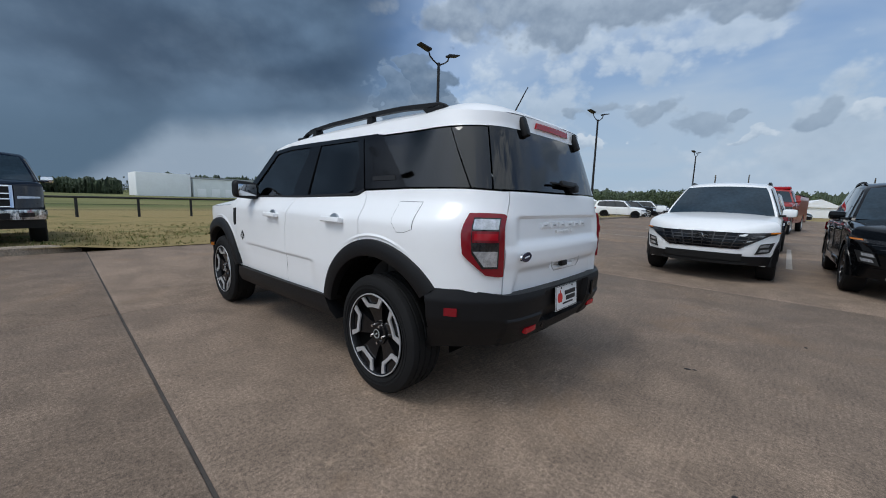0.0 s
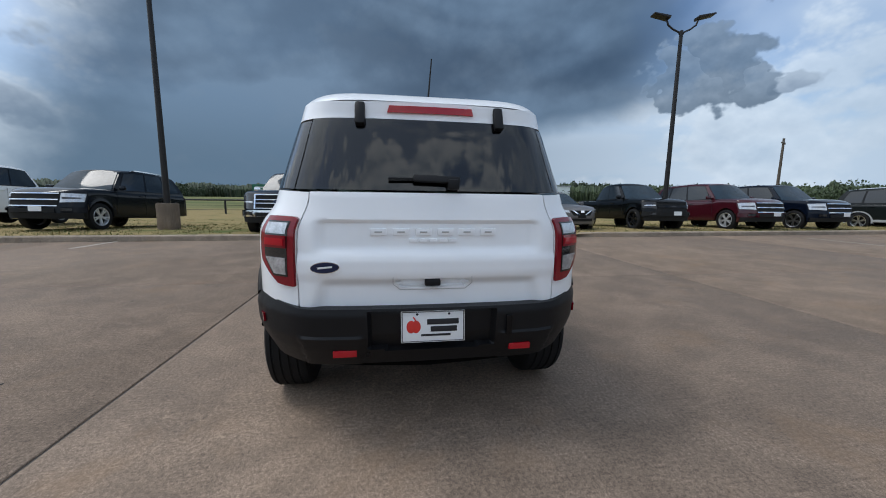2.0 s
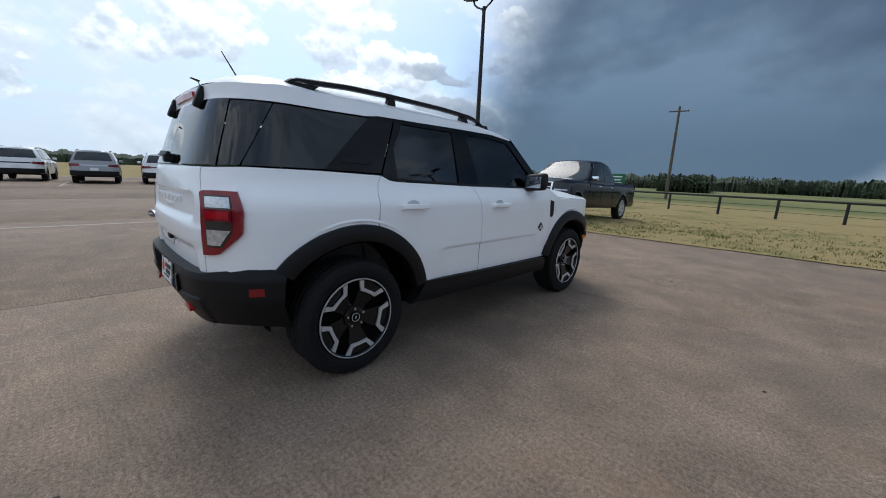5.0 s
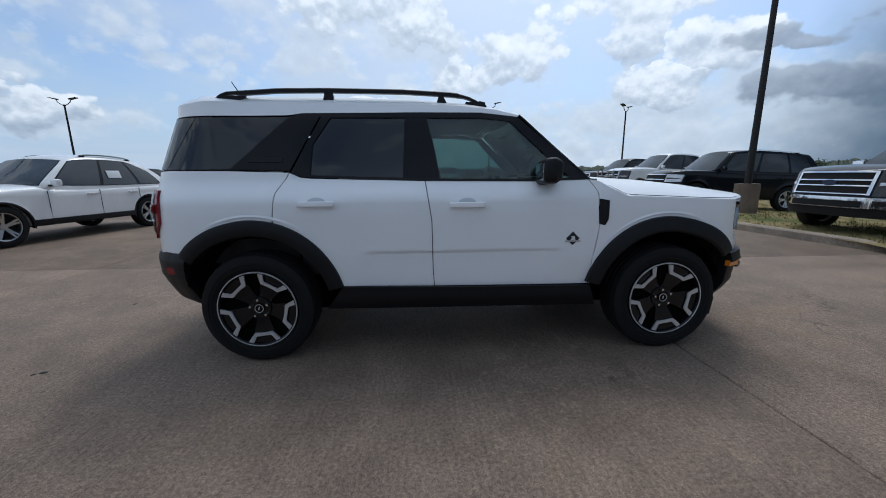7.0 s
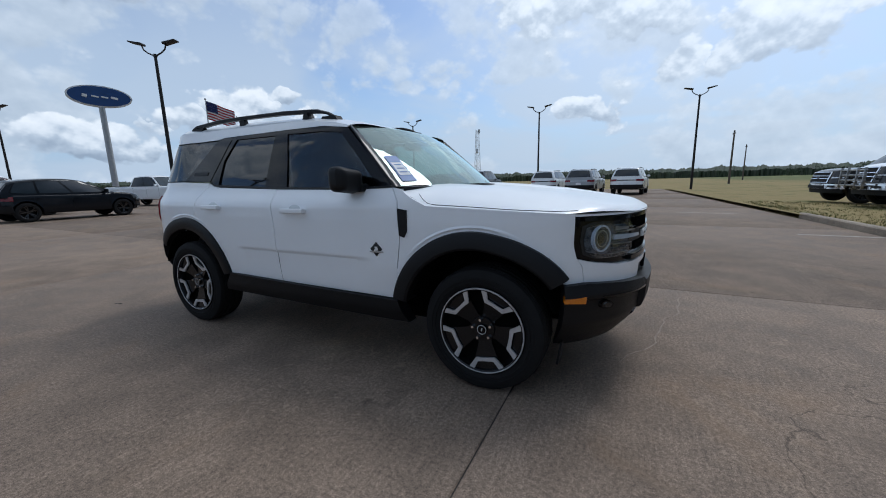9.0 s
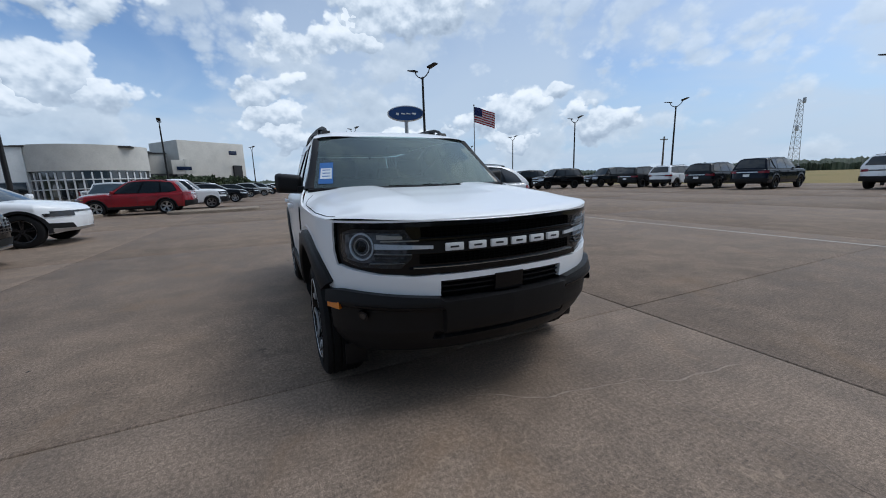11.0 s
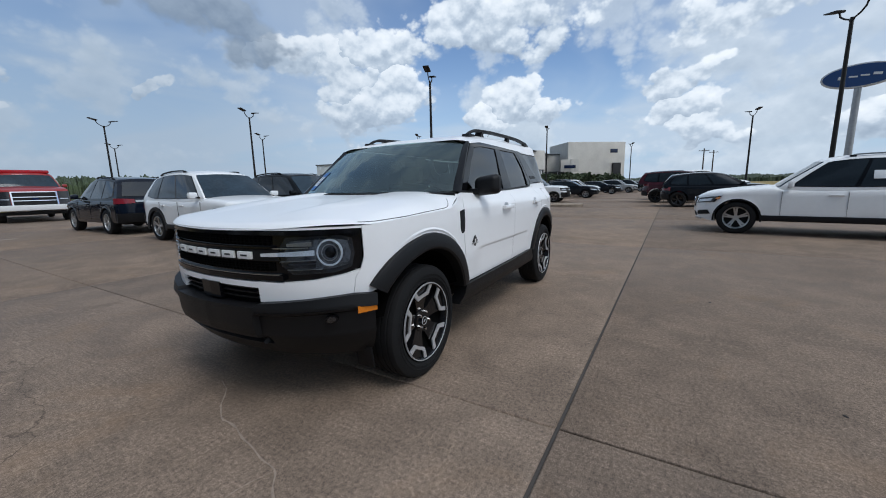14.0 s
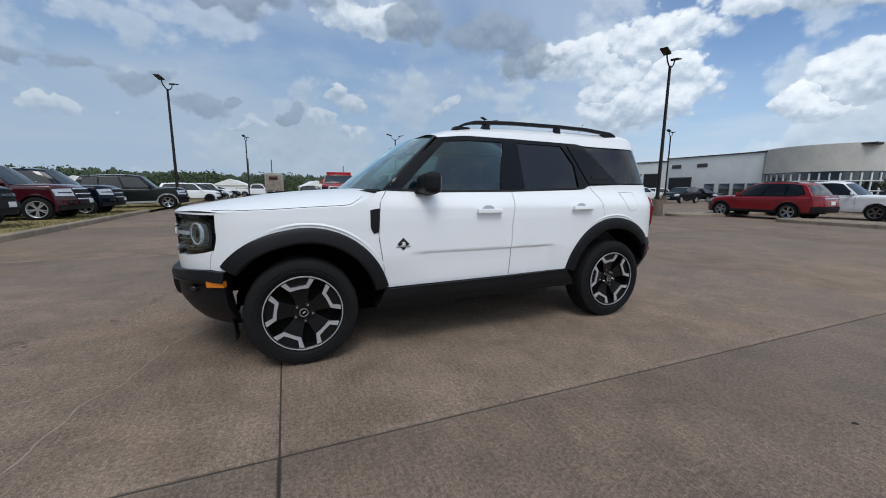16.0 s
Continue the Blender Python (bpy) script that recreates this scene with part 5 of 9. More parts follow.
        fade = max(0.0, min(1.0, (1.95 - x) / 0.5))
        return z - 0.016 * (1 - rib) * fade

    nu, nv = 52, 36
    front = np.array([on_body(s, 0.99, 0.004, 1)[:2] for s in np.linspace(SX(1.74), PS[-1], 120)])
    vs, fs = [], []
    for j in range(nv + 1):
        v = j / nv
        for i in range(nu + 1):
            u = 2 * i / nu - 1
            x0 = 0.79 + 0.185 * (1 - u * u)
            y = u * 0.853
            x1 = float(np.interp(abs(y), front[:, 1][::-1], front[:, 0][::-1]))
            x = x0 + (x1 - x0) * (1 - (1 - v) ** 1.15)
            yy = u * float(np.interp(x, (0.8, 1.0, 1.5, 1.74, 2.2), (0.850, 0.894, 0.884, 0.853, 0.853))) if x < 1.74 else y
            vs.append((x, yy, bonnet_z(x, u) - (0.024 * max(0.0, (v - 0.93) / 0.07) ** 2 * (1 - u ** 8))))
    for j in range(nv):
        for i in range(nu):
            a = j * (nu + 1) + i
            fs.append((a, a + 1, a + nu + 2, a + nu + 1))
    solid("bonnet", vs, fs, W, car, angle=50)
    # dark strip painted for the shade between bonnet and wing, curling up at the rear
    for side in (1, -1):
        run = resample([(1.812, 0.950), (1.775, 0.964), (1.70, 0.978), (1.55, 0.983), (1.30, 0.983), (1.06, 0.982), (0.99, 0.973), (0.955, 0.955), (0.925, 0.930)], 40)
        sv, sf = [], []
        for x, u in run:
            wide = float(np.interp(x, (0.8, 1.0, 1.5, 1.74, 2.2), (0.850, 0.894, 0.884, 0.853, 0.853)))
            for du, dz in ((-0.0022, 0.0), (-0.0015, 0.0016), (0.0015, 0.0016), (0.0022, 0.0)):
                sv.append((x, side * wide * (u + du), bonnet_z(x, u + du) + dz))
        for j in range(len(run) - 1):
            for k in range(3):
                sf.append((4 * j + k, 4 * j + k + 1, 4 * j + k + 5, 4 * j + k + 4))
        solid("shut_line", sv, sf, DARKVOID, car, "thin dark strip painted for the gap's shade beside the bonnet")
    # skirt below the bonnet's front edge
    panel("bonnet_lip", W, car, px((1.805, 0.996)) + [(SF(0.75), 0.996), (SF(0.4), 0.994), (SF(0.0), 0.990)], [(SF(0.0), 0.990), (SF(0.0), 1.002)], px((1.805, 1.007)) + [(SF(0.8), 1.006), (SF(0.7), 1.006), (SF(0.4), 1.005), (SF(0.0), 1.002)], px((1.805, 0.996), (1.805, 1.007)), 1, 40, 2, off=0.0015, thick=0.05, both=True)
    panel("grille_panel", GLOSSBLACK, car, px((1.816, 0.792)) + [(SF(0.77), 0.768), (SF(0.65), 0.742), (SF(0.5), 0.730), (SF(0.0), 0.735)], [(SF(0.0), 0.735), (SF(0.0), 0.989)],
          px((1.805, 0.995)) + [(SF(0.75), 0.995), (SF(0.4), 0.993), (SF(0.0), 0.989)], px((1.816, 0.792), (1.800, 0.85), (1.805, 0.995)), 1, 40, 8, off=-0.022, thick=0.03, both=True, label="gloss black grille panel")
    grille = tagged(car.children[-1], "gloss black grille panel")
    for nm, mat, z0, z1, y1, o in (("frame_rim", GLOSSBLACK, 0.972, 0.990, 0.80, 0.002), ("upper_bar", GLOSSBLACK, 0.904, 0.914, 0.47, 0.004), ("letter_bar", B, 0.840, 0.898, 0.50, -0.010), ("upper_insert", DARKVOID, 0.918, 0.966, 0.46, -0.016), ("lower_insert", DARKVOID, 0.786, 0.832, 0.47, -0.016),
                                  ("lower_bar", SILVER, 0.769, 0.772, 0.50, 0.000), ("frame_bar", GLOSSBLACK, 0.742, 0.766, 0.52, 0.004)):
        panel(nm, mat, grille, [(SF(y1), z0), (SF(0.0), z0 - 0.002)], [(SF(0.0), z0 - 0.002), (SF(0.0), z1 - 0.002)], [(SF(y1), z1), (SF(0.0), z1 - 0.002)], [(SF(y1), z0), (SF(y1), z1)], 1, 18, 2, off=o, thick=0.03, both=True)
    for k in range(33):
        y = -0.448 + k * 0.028
        for zz, hh in ((0.942, 0.044), (0.809, 0.044)):
            sd = 1 if y >= 0 else -1
            p = Vector(on_body(SF(abs(y)), zz, -0.010, sd))
            box("mesh_rib", Matrix.Translation(p), 0.010, 0.005, hh, DARKVOID, grille, bevel=0.001)
    for zz in (0.930, 0.944, 0.956, 0.798, 0.811, 0.823):
        panel("mesh_bar", DARKVOID, grille, [(SF(0.455), zz), (SF(0.0), zz)], [(SF(0.0), zz), (SF(0.0), zz + 0.004)], [(SF(0.455), zz + 0.004), (SF(0.0), zz + 0.004)], [(SF(0.455), zz), (SF(0.455), zz + 0.004)], 1, 14, 1, off=-0.006, thick=0.01, both=True)
    for k in range(6):
        y = -0.302 + k * 0.1215
        sd = 1 if y >= 0 else -1
        f0 = body_frame(SF(abs(y)), 0.867, -0.001, sd)
        blk = part("letter_block", add_box(bmesh.new(), f0, 0.094, 0.016, 0.038, 0.004), PLATEWHITE, grille, "white raised block")
        box("block_slot", f0 @ Matrix.Translation((0, 0.0075, 0.0)), 0.044, 0.003, 0.009, INK, blk, bevel=0.0005)
    for side in (1, -1):
        hl = panel("headlamp", LAMPDARK, car, [(SF(0.795), 0.800), (SF(0.74), 0.774), (SF(0.56), 0.768)], [(SF(0.56), 0.768), (SF(0.505), 0.815), (SF(0.49), 0.89), (SF(0.535), 0.958)],
                   [(SF(0.80), 0.945), (SF(0.76), 0.964), (SF(0.535), 0.958)], [(SF(0.795), 0.800), (SF(0.806), 0.87), (SF(0.80), 0.945)], side, 16, 10, off=-0.020, thick=0.02, label="smoked headlamp with ring and light bars")
        f0 = body_frame(SF(0.722), 0.878, -0.030, side) @ pose(0, 0, 0, 0, 0, side * -6) @ Matrix.Diagonal((0.92, 1, 1, 1))
        v, f = revolve([(0.058, 0.0), (0.060, 0.022), (0.068, 0.022), (0.071, 0.0)], 44)
        solid("lamp_ring", [f0 @ Vector(p) for p in v], f, LAMPRING, hl, "pale grey ring light")
        v, f = revolve([(0.038, 0.0), (0.039, 0.020), (0.043, 0.020), (0.045, 0.0)], 36)
        solid("lamp_ring", [f0 @ Vector(p) for p in v], f, SILVER, hl)
        v, f = revolve([(0.046, -0.004), (0.046, 0.010), (0.056, 0.014), (0.056, -0.004)], 36)
        solid("lamp_bowl", [f0 @ Vector(p) for p in v], f, LAMPGREY, hl)
        panel("reflector", LAMPGREY, hl, [(SF(0.785), 0.815), (SF(0.73), 0.797), (SF(0.575), 0.793)], [(SF(0.575), 0.793), (SF(0.535), 0.825), (SF(0.522), 0.88), (SF(0.56), 0.940)],
              [(SF(0.785), 0.935), (SF(0.74), 0.947), (SF(0.56), 0.940)], [(SF(0.785), 0.815), (SF(0.794), 0.87), (SF(0.785), 0.935)], side, 12, 8, off=-0.0165, thick=0.006, label="grey stepped lamp reflector")
        bm = bmesh.new()
        bmesh.ops.create_uvsphere(bm, u_segments=24, v_segments=12, radius=0.036, matrix=f0 @ Matrix.Diagonal((1, 0.6, 1, 1)))
        part("projector", bm, GLOSSBLACK, hl)
        for nm, z0, z1, dz, ya, yb, mat, o in (("light_bar", 0.868, 0.894, -0.006, 0.405, 0.664, LAMPRING, -0.001), ("lamp_fin", 0.902, 0.908, 0.0, 0.47, 0.640, SILVER, -0.004), ("lamp_fin", 0.842, 0.846, -0.006, 0.505, 0.668, SILVER, -0.004),
                                               ("lamp_fin", 0.806, 0.823, 0.0, 0.535, 0.665, LAMPDARK, -0.006), ("lamp_fin", 0.914, 0.936, 0.0, 0.545, 0.655, SILVER, -0.006), ("lamp_fin", 0.828, 0.838, 0.0, 0.53, 0.668, LAMPDARK, -0.006), ("lamp_fin", 0.795, 0.798, 0.0, 0.540, 0.690, SILVER, -0.004)):
            panel(nm, mat, hl, [(SF(yb), z0), (SF(ya), z0 + dz)], [(SF(ya), z0 + dz), (SF(ya), z0 + dz + (z1 - z0) * 0.6)], [(SF(yb), z1), (SF(ya), z0 + dz + (z1 - z0) * 0.6)], [(SF(yb), z0), (SF(yb), z1)], side, 10, 2, off=o, thick=0.012)
        panel("lamp_cover", LENS, hl, [(SF(0.79), 0.806), (SF(0.74), 0.780), (SF(0.565), 0.774)], [(SF(0.565), 0.774), (SF(0.512), 0.815), (SF(0.498), 0.89), (SF(0.54), 0.952)],
              [(SF(0.796), 0.940), (SF(0.76), 0.957), (SF(0.54), 0.952)], [(SF(0.79), 0.806), (SF(0.801), 0.87), (SF(0.796), 0.940)], side, 14, 8, off=0.004, thick=0.004)
        # lower corner light
        f0 = body_frame(SF(0.752), 0.545, -0.002, side)
        bm = bmesh.new()
        add_tube(bm, f0 @ pose(0, -0.01, 0, -90), 0.024, 0.022, 0.018, 24)
        fog = part("fog_lamp", bm, GLOSSBLACK, car)
        bm = bmesh.new()
        add_tube(bm, f0 @ pose(0, 0.006, 0, -90), 0.017, 0.014, 0.005, 20)
        glass_disc = part("fog_lens", bm, SMOKE, fog)
        tuck_nose(fog)
        tuck_nose(glass_disc)
        panel("bumper_trim", GLOSSBLACK, car, [(SF(0.74), 0.592), (SF(0.37), 0.568)], [(SF(0.37), 0.568), (SF(0.37), 0.580)], [(SF(0.74), 0.597), (SF(0.37), 0.580)], [(SF(0.74), 0.592), (SF(0.74), 0.597)], side, 10, 2, off=0.055, thick=0.02)
    panel("front_band", W, car, px((1.852, 0.664)) + [(SF(0.70), 0.656), (SF(0.55), 0.641), (SF(0.375), 0.624)], [(SF(0.375), 0.624), (SF(0.375), 0.734)], px((1.818, 0.784)) + [(SF(0.77), 0.764), (SF(0.65), 0.739), (SF(0.5), 0.728), (SF(0.375), 0.731)],
          px((1.852, 0.664), (1.840, 0.752), (1.818, 0.784)), 1, 24, 8, off=0.002, thick=0.03, both=2)
    panel("front_band", W, car, [(SF(0.375), 0.700), (SF(0.0), 0.702)], [(SF(0.0), 0.702), (SF(0.0), 0.732)], [(SF(0.375), 0.731), (SF(0.0), 0.732)], [(SF(0.375), 0.700), (SF(0.375), 0.731)], 1, 10, 3, off=0.002, thick=0.03, both=2)
    panel("lower_grille", DARKVOID, car, [(SF(0.375), 0.600), (SF(0.0), 0.600)], [(SF(0.0), 0.600), (SF(0.0), 0.703)], [(SF(0.375), 0.703), (SF(0.0), 0.703)], [(SF(0.375), 0.600), (SF(0.375), 0.703)], 1, 10, 3, off=-0.03, thick=0.02, both=True)
    for zz in (0.636, 0.664, 0.688):
        panel("grille_slat", B, car, [(SF(0.37), zz), (SF(0.0), zz)], [(SF(0.0), zz), (SF(0.0), zz + 0.008)], [(SF(0.37), zz + 0.008), (SF(0.0), zz + 0.008)], [(SF(0.37), zz), (SF(0.37), zz + 0.008)], 1, 10, 1, off=-0.010, thick=0.02, both=True)
    panel("radar_cover", GLOSSBLACK, car, [(SF(0.085), 0.618), (SF(0.0), 0.618)], [(SF(0.0), 0.618), (SF(0.0), 0.708)], [(SF(0.085), 0.708), (SF(0.0), 0.708)], [(SF(0.085), 0.618), (SF(0.085), 0.708)], 1, 4, 2, off=0.010, thick=0.03, both=True)

    def front_dent(s, z):
        d = 0.0
        if z < 0.45:
            d -= (0.45 - z) * 0.55
        if z > 0.60:
            d -= (z - 0.60) * 0.3
        if s < SF(0.37):
            ledge = float(np.interp(s, (SF(0.80), SF(0.37)), (0.592, 0.570)))
            d -= 0.026 * (1 - smoothstep(z, ledge - 0.012, ledge)) * smoothstep(z, 0.36, 0.50)
        else:
            d += 0.004
        if s > SF(0.42) and 0.40 < z < 0.43:
            d -= 0.025
        return d

    panel("front_bumper", B, car, px((1.740, 0.30), (1.85, 0.300), (1.92, 0.305)) + [(SF(0.6), 0.312), (SF(0.0), 0.315)], [(SF(0.0), 0.315), (SF(0.0), 0.606)],
          px((1.758, 0.655), (1.86, 0.664)) + [(SF(0.70), 0.656), (SF(0.55), 0.641), (SF(0.385), 0.624), (SF(0.37), 0.606), (SF(0.0), 0.606)], px((1.740, 0.30), (1.760, 0.42), (1.766, 0.55), (1.758, 0.655)), 1, 60, 24, off=0.052, thick=0.10, both=True, label="unpainted dark plastic bumper", dent=front_dent)
    tuck_nose(car.children[-1])
    for side in (1, -1):
        box("spat", Matrix.Translation((1.745, side * 0.745, 0.262)) @ pose(0, 0, 0, 0, 8, 0), 0.012, 0.12, 0.13, B, car, bevel=0.004)
    # windscreen, pillars and cowl
    nu, nv = 28, 12
    vs, fs, vs2 = [], [], []
    lo = lambda u: Vector((0.785 + 0.195 * (1 - u * u), 0.790 * u, 1.158))  # noqa: E731
    hi = lambda u: Vector((0.345 + 0.06 * (1 - u * u), 0.662 * u, 1.558 + 0.024 * (1 - abs(u) ** 3.2)))  # noqa: E731
    for i in range(nu + 1):
        u = 2 * i / nu - 1
        for j in range(nv + 1):
            v = j / nv
            p = lo(u).lerp(hi(u), v) + Vector((0.02, 0, 0.03)) * (4 * v * (1 - v)) * 0.3
            vs.append(tuple(p))
    for i in range(nu):
        for j in range(nv):
            a = i * (nv + 1) + j
            fs.append((a, a + nv + 1, a + nv + 2, a + 1))
    ws = solid("windscreen", vs, fs, WINDSHIELD, car, "clear windscreen with sky reflections", angle=60)
    n0 = nv + 1
    for side in (1, -1):
        row = vs[nu * n0:] if side > 0 else vs[:n0]
        e = [on_body(SX(x), z, 0.001, side) for x, z in resample([(0.775, 1.152), (0.56, 1.345), (0.352, 1.552)], nv)]
        pv, pf = [], []
        for j in range(nv + 1):
            a, b = Vector(row[j]), Vector(e[j])
            out = ((a + b) / 2 - Vector((0, 0, 1.1))).normalized() * 0.014
            inn = (Vector((0.3, 0, 1.2)) - (a + b) / 2).normalized() * 0.03
            pv += [tuple(a + inn * 0.2), tuple(a.lerp(b, 0.35) + out), tuple(a.lerp(b, 0.75) + out), tuple(b), tuple((a + b) / 2 + inn)]
        for j in range(nv):
            for k in range(5):
                l = (k + 1) % 5
                pf.append((5 * j + k, 5 * j + 5 + k, 5 * j + 5 + l, 5 * j + l))
        solid("screen_pillar", pv, pf, GLOSSBLACK, car, angle=40)
    vs, fs = [], []
    for i in range(nu + 1):
        u = 2 * i / nu - 1
        a = lo(u)
        vs += [(a.x + 0.05, a.y * 1.06, 1.150), (a.x - 0.03, a.y * 1.04, 1.155), (a.x - 0.03, a.y * 1.04, 1.10), (a.x + 0.05, a.y * 1.06, 1.10)]
    for i in range(nu):
        for k in range(4):
            l = (k + 1) % 4
            fs.append((4 * i + k, 4 * i + 4 + k, 4 * i + 4 + l, 4 * i + l))
    solid("cowl", vs, fs, B, car)
    # stickers low in the windscreen's corner on the passenger side
    def on_screen(u, v, lift=0.004):
        p = lo(u).lerp(hi(u), v) + Vector((0.02, 0, 0.03)) * (4 * v * (1 - v)) * 0.3
        return p + Vector((0.5, 0, 0.75)).normalized() * lift

    def screen_patch(name, u0, u1, v0, v1, mat, parent, lift):
        vv = [tuple(on_screen(u0 + (u1 - u0) * i / 4, v0 + (v1 - v0) * j / 6, lift)) for i in range(5) for j in range(7)]
        ff = [(i * 7 + j, i * 7 + 7 + j, i * 7 + 8 + j, i * 7 + j + 1) for i in range(4) for j in range(6)]
        return solid(name, vv, ff, mat, parent)

    st = tagged(screen_patch("window_sticker", -0.965, -0.835, 0.06, 0.44, STICKER, None, 0.004), "blue and white paper sticker inside the windscreen", "sticker")
    screen_patch("sticker_text", -0.952, -0.848, 0.14, 0.33, PAPER, st, 0.006)
    for k in range(3):
        screen_patch("sticker_bar", -0.935, -0.865, 0.175 + 0.055 * k, 0.19 + 0.055 * k, STICKER, st, 0.0075)
    # ---- cabin ----
    cabin = empty("cabin")
    cabin.parent = car
    box("floor_pan", pose(-0.08, 0, 0.36), 2.95, 1.24, 0.10, DARKVOID, cabin, bevel=0.02)
    box("floor_pan", pose(0.05, 0, 0.28), 2.9, 1.10, 0.10, DARKVOID, cabin, bevel=0.02)
    box("engine_bay", pose(1.45, 0, 0.70), 0.9, 1.1, 0.50, DARKVOID, cabin, bevel=0.05)
    for side in (1, -1):
        box("door_card", pose(0.02, side * 0.84, 0.78), 1.40, 0.05, 0.62, CLOTH, cabin, bevel=0.02)
        box("boot_side", pose(-1.48, side * 0.58, 0.88), 0.70, 0.10, 0.56, CLOTH, cabin, bevel=0.02)
    dash = box("dashboard", pose(0.66, 0, 1.02), 0.42, 1.46, 0.22, CLOTH, cabin, bevel=0.06)
    v, f = revolve([(0.165, -0.012), (0.175, -0.016), (0.185, 0.0), (0.175, 0.016), (0.165, 0.012)], 32)
    mt = Matrix.Translation((0.33, 0.37, 1.02)) @ pose(0, 0, 0, 0, 0, 90) @ pose(0, 0, 0, 22, 0, 0)
    solid("steering_wheel", [mt @ Vector(p) for p in v], f, BLACKPLASTIC, cabin)
    box("screen", pose(0.43, 0, 1.11), 0.03, 0.22, 0.13, GLOSSBLACK, cabin, bevel=0.01)
    box("inner_mirror", pose(0.40, 0, 1.46), 0.04, 0.22, 0.06, GLOSSBLACK, cabin, bevel=0.015)
    for side in (1, -1):
        s1 = box("seat_back", pose(-0.24, side * 0.37, 0.90, 0, -14, 0), 0.16, 0.48, 0.66, CLOTH, cabin, bevel=0.06)
        box("seat_cushion", pose(0.02, side * 0.37, 0.58), 0.52, 0.50, 0.16, CLOTH, cabin, bevel=0.05)
        box("headrest", pose(-0.345, side * 0.37, 1.33, 0, -10, 0), 0.10, 0.27, 0.18, CLOTH, cabin, bevel=0.04)
        box("headrest", pose(-1.20, side * 0.37, 1.30, 0, -10, 0), 0.09, 0.25, 0.14, CLOTH, cabin, bevel=0.04)
    box("rear_bench", pose(-1.10, 0, 0.90, 0, -16, 0), 0.16, 1.28, 0.66, CLOTH, cabin, bevel=0.06)
    box("rear_cushion", pose(-0.88, 0, 0.58), 0.50, 1.28, 0.16, CLOTH, cabin, bevel=0.05)
    box("headliner", pose(-0.70, 0, 1.575), 1.9, 1.10, 0.02, CLOTH, cabin, bevel=0.005)
    return car


hero()

# ---- parked vehicles ----
def paint(name, color, rough=0.28):
    return material(name, color, rough, coat=0.05 if max(color) < 0.05 else 0.4, vary=0.03, scale=1.5, spec=0.22 if max(color) < 0.05 else 0.4)


P_WHITE = paint("white_car_paint", (0.87, 0.88, 0.88), 0.22)
P_BLACK = paint("black_car_paint", (0.003, 0.0033, 0.004), 0.08)
P_NAVY = paint("navy_car_paint", (0.0035, 0.0065, 0.015), 0.08)
P_GREY = paint("dark_grey_car_paint", (0.008, 0.0095, 0.013), 0.10)
P_MAROON = paint("maroon_car_paint", (0.050, 0.006, 0.011), 0.12)
P_RED = paint("red_car_paint", (0.25, 0.011, 0.017), 0.22)
P_SILVER = paint("silver_car_paint", (0.34, 0.35, 0.36), 0.3)
P_BROWN = paint("grey_brown_car_paint", (0.125, 0.118, 0.116), 0.3)
P_GREEN = paint("dark_green_car_paint", (0.011, 0.014, 0.014), 0.12)
P_FIRE = paint("fire_red_paint", (0.30, 0.022, 0.018), 0.3)
CARGLASS = material("dark_car_glass", (0.008, 0.011, 0.013), 0.03, coat=0.3, vary=0.02, spec=0.6)
# the blue base tint stands in for sky mirrored in the screens
SCREENGLASS = material("windscreen_glass_far", (0.024, 0.040, 0.055), 0.03, vary=0.3, scale=2.0, spec=0.22)
UNDER = material("underbody", (0.008, 0.008, 0.008), 0.9, vary=0.2)
MESHES = {}


def cached(key, make):
    """A mesh that is built once and shared."""
    if key not in MESHES:
        ob = make()
        MESHES[key] = ob.data
        bpy.data.objects.remove(ob)
    return MESHES[key]


def on_mesh(name, data, parent, m=None, label=""):
    ob = new(name, data)
    ob.parent = parent
    if m is not None:
        ob.matrix_basis = m
    if label:
        ob["label"] = label
    return ob


def make_tyre(r, w):
    h = w / 2
    v, f = revolve([(r * 0.66, -h), (r * 0.88, -h - 0.004), (r * 0.97, -h + 0.015), (r, -h + 0.045), (r, h - 0.045), (r * 0.97, h - 0.015), (r * 0.88, h + 0.004), (r * 0.72, h), (r * 0.66, h - 0.02)], 36)
    return solid("tyre", v, f, RUBBER)


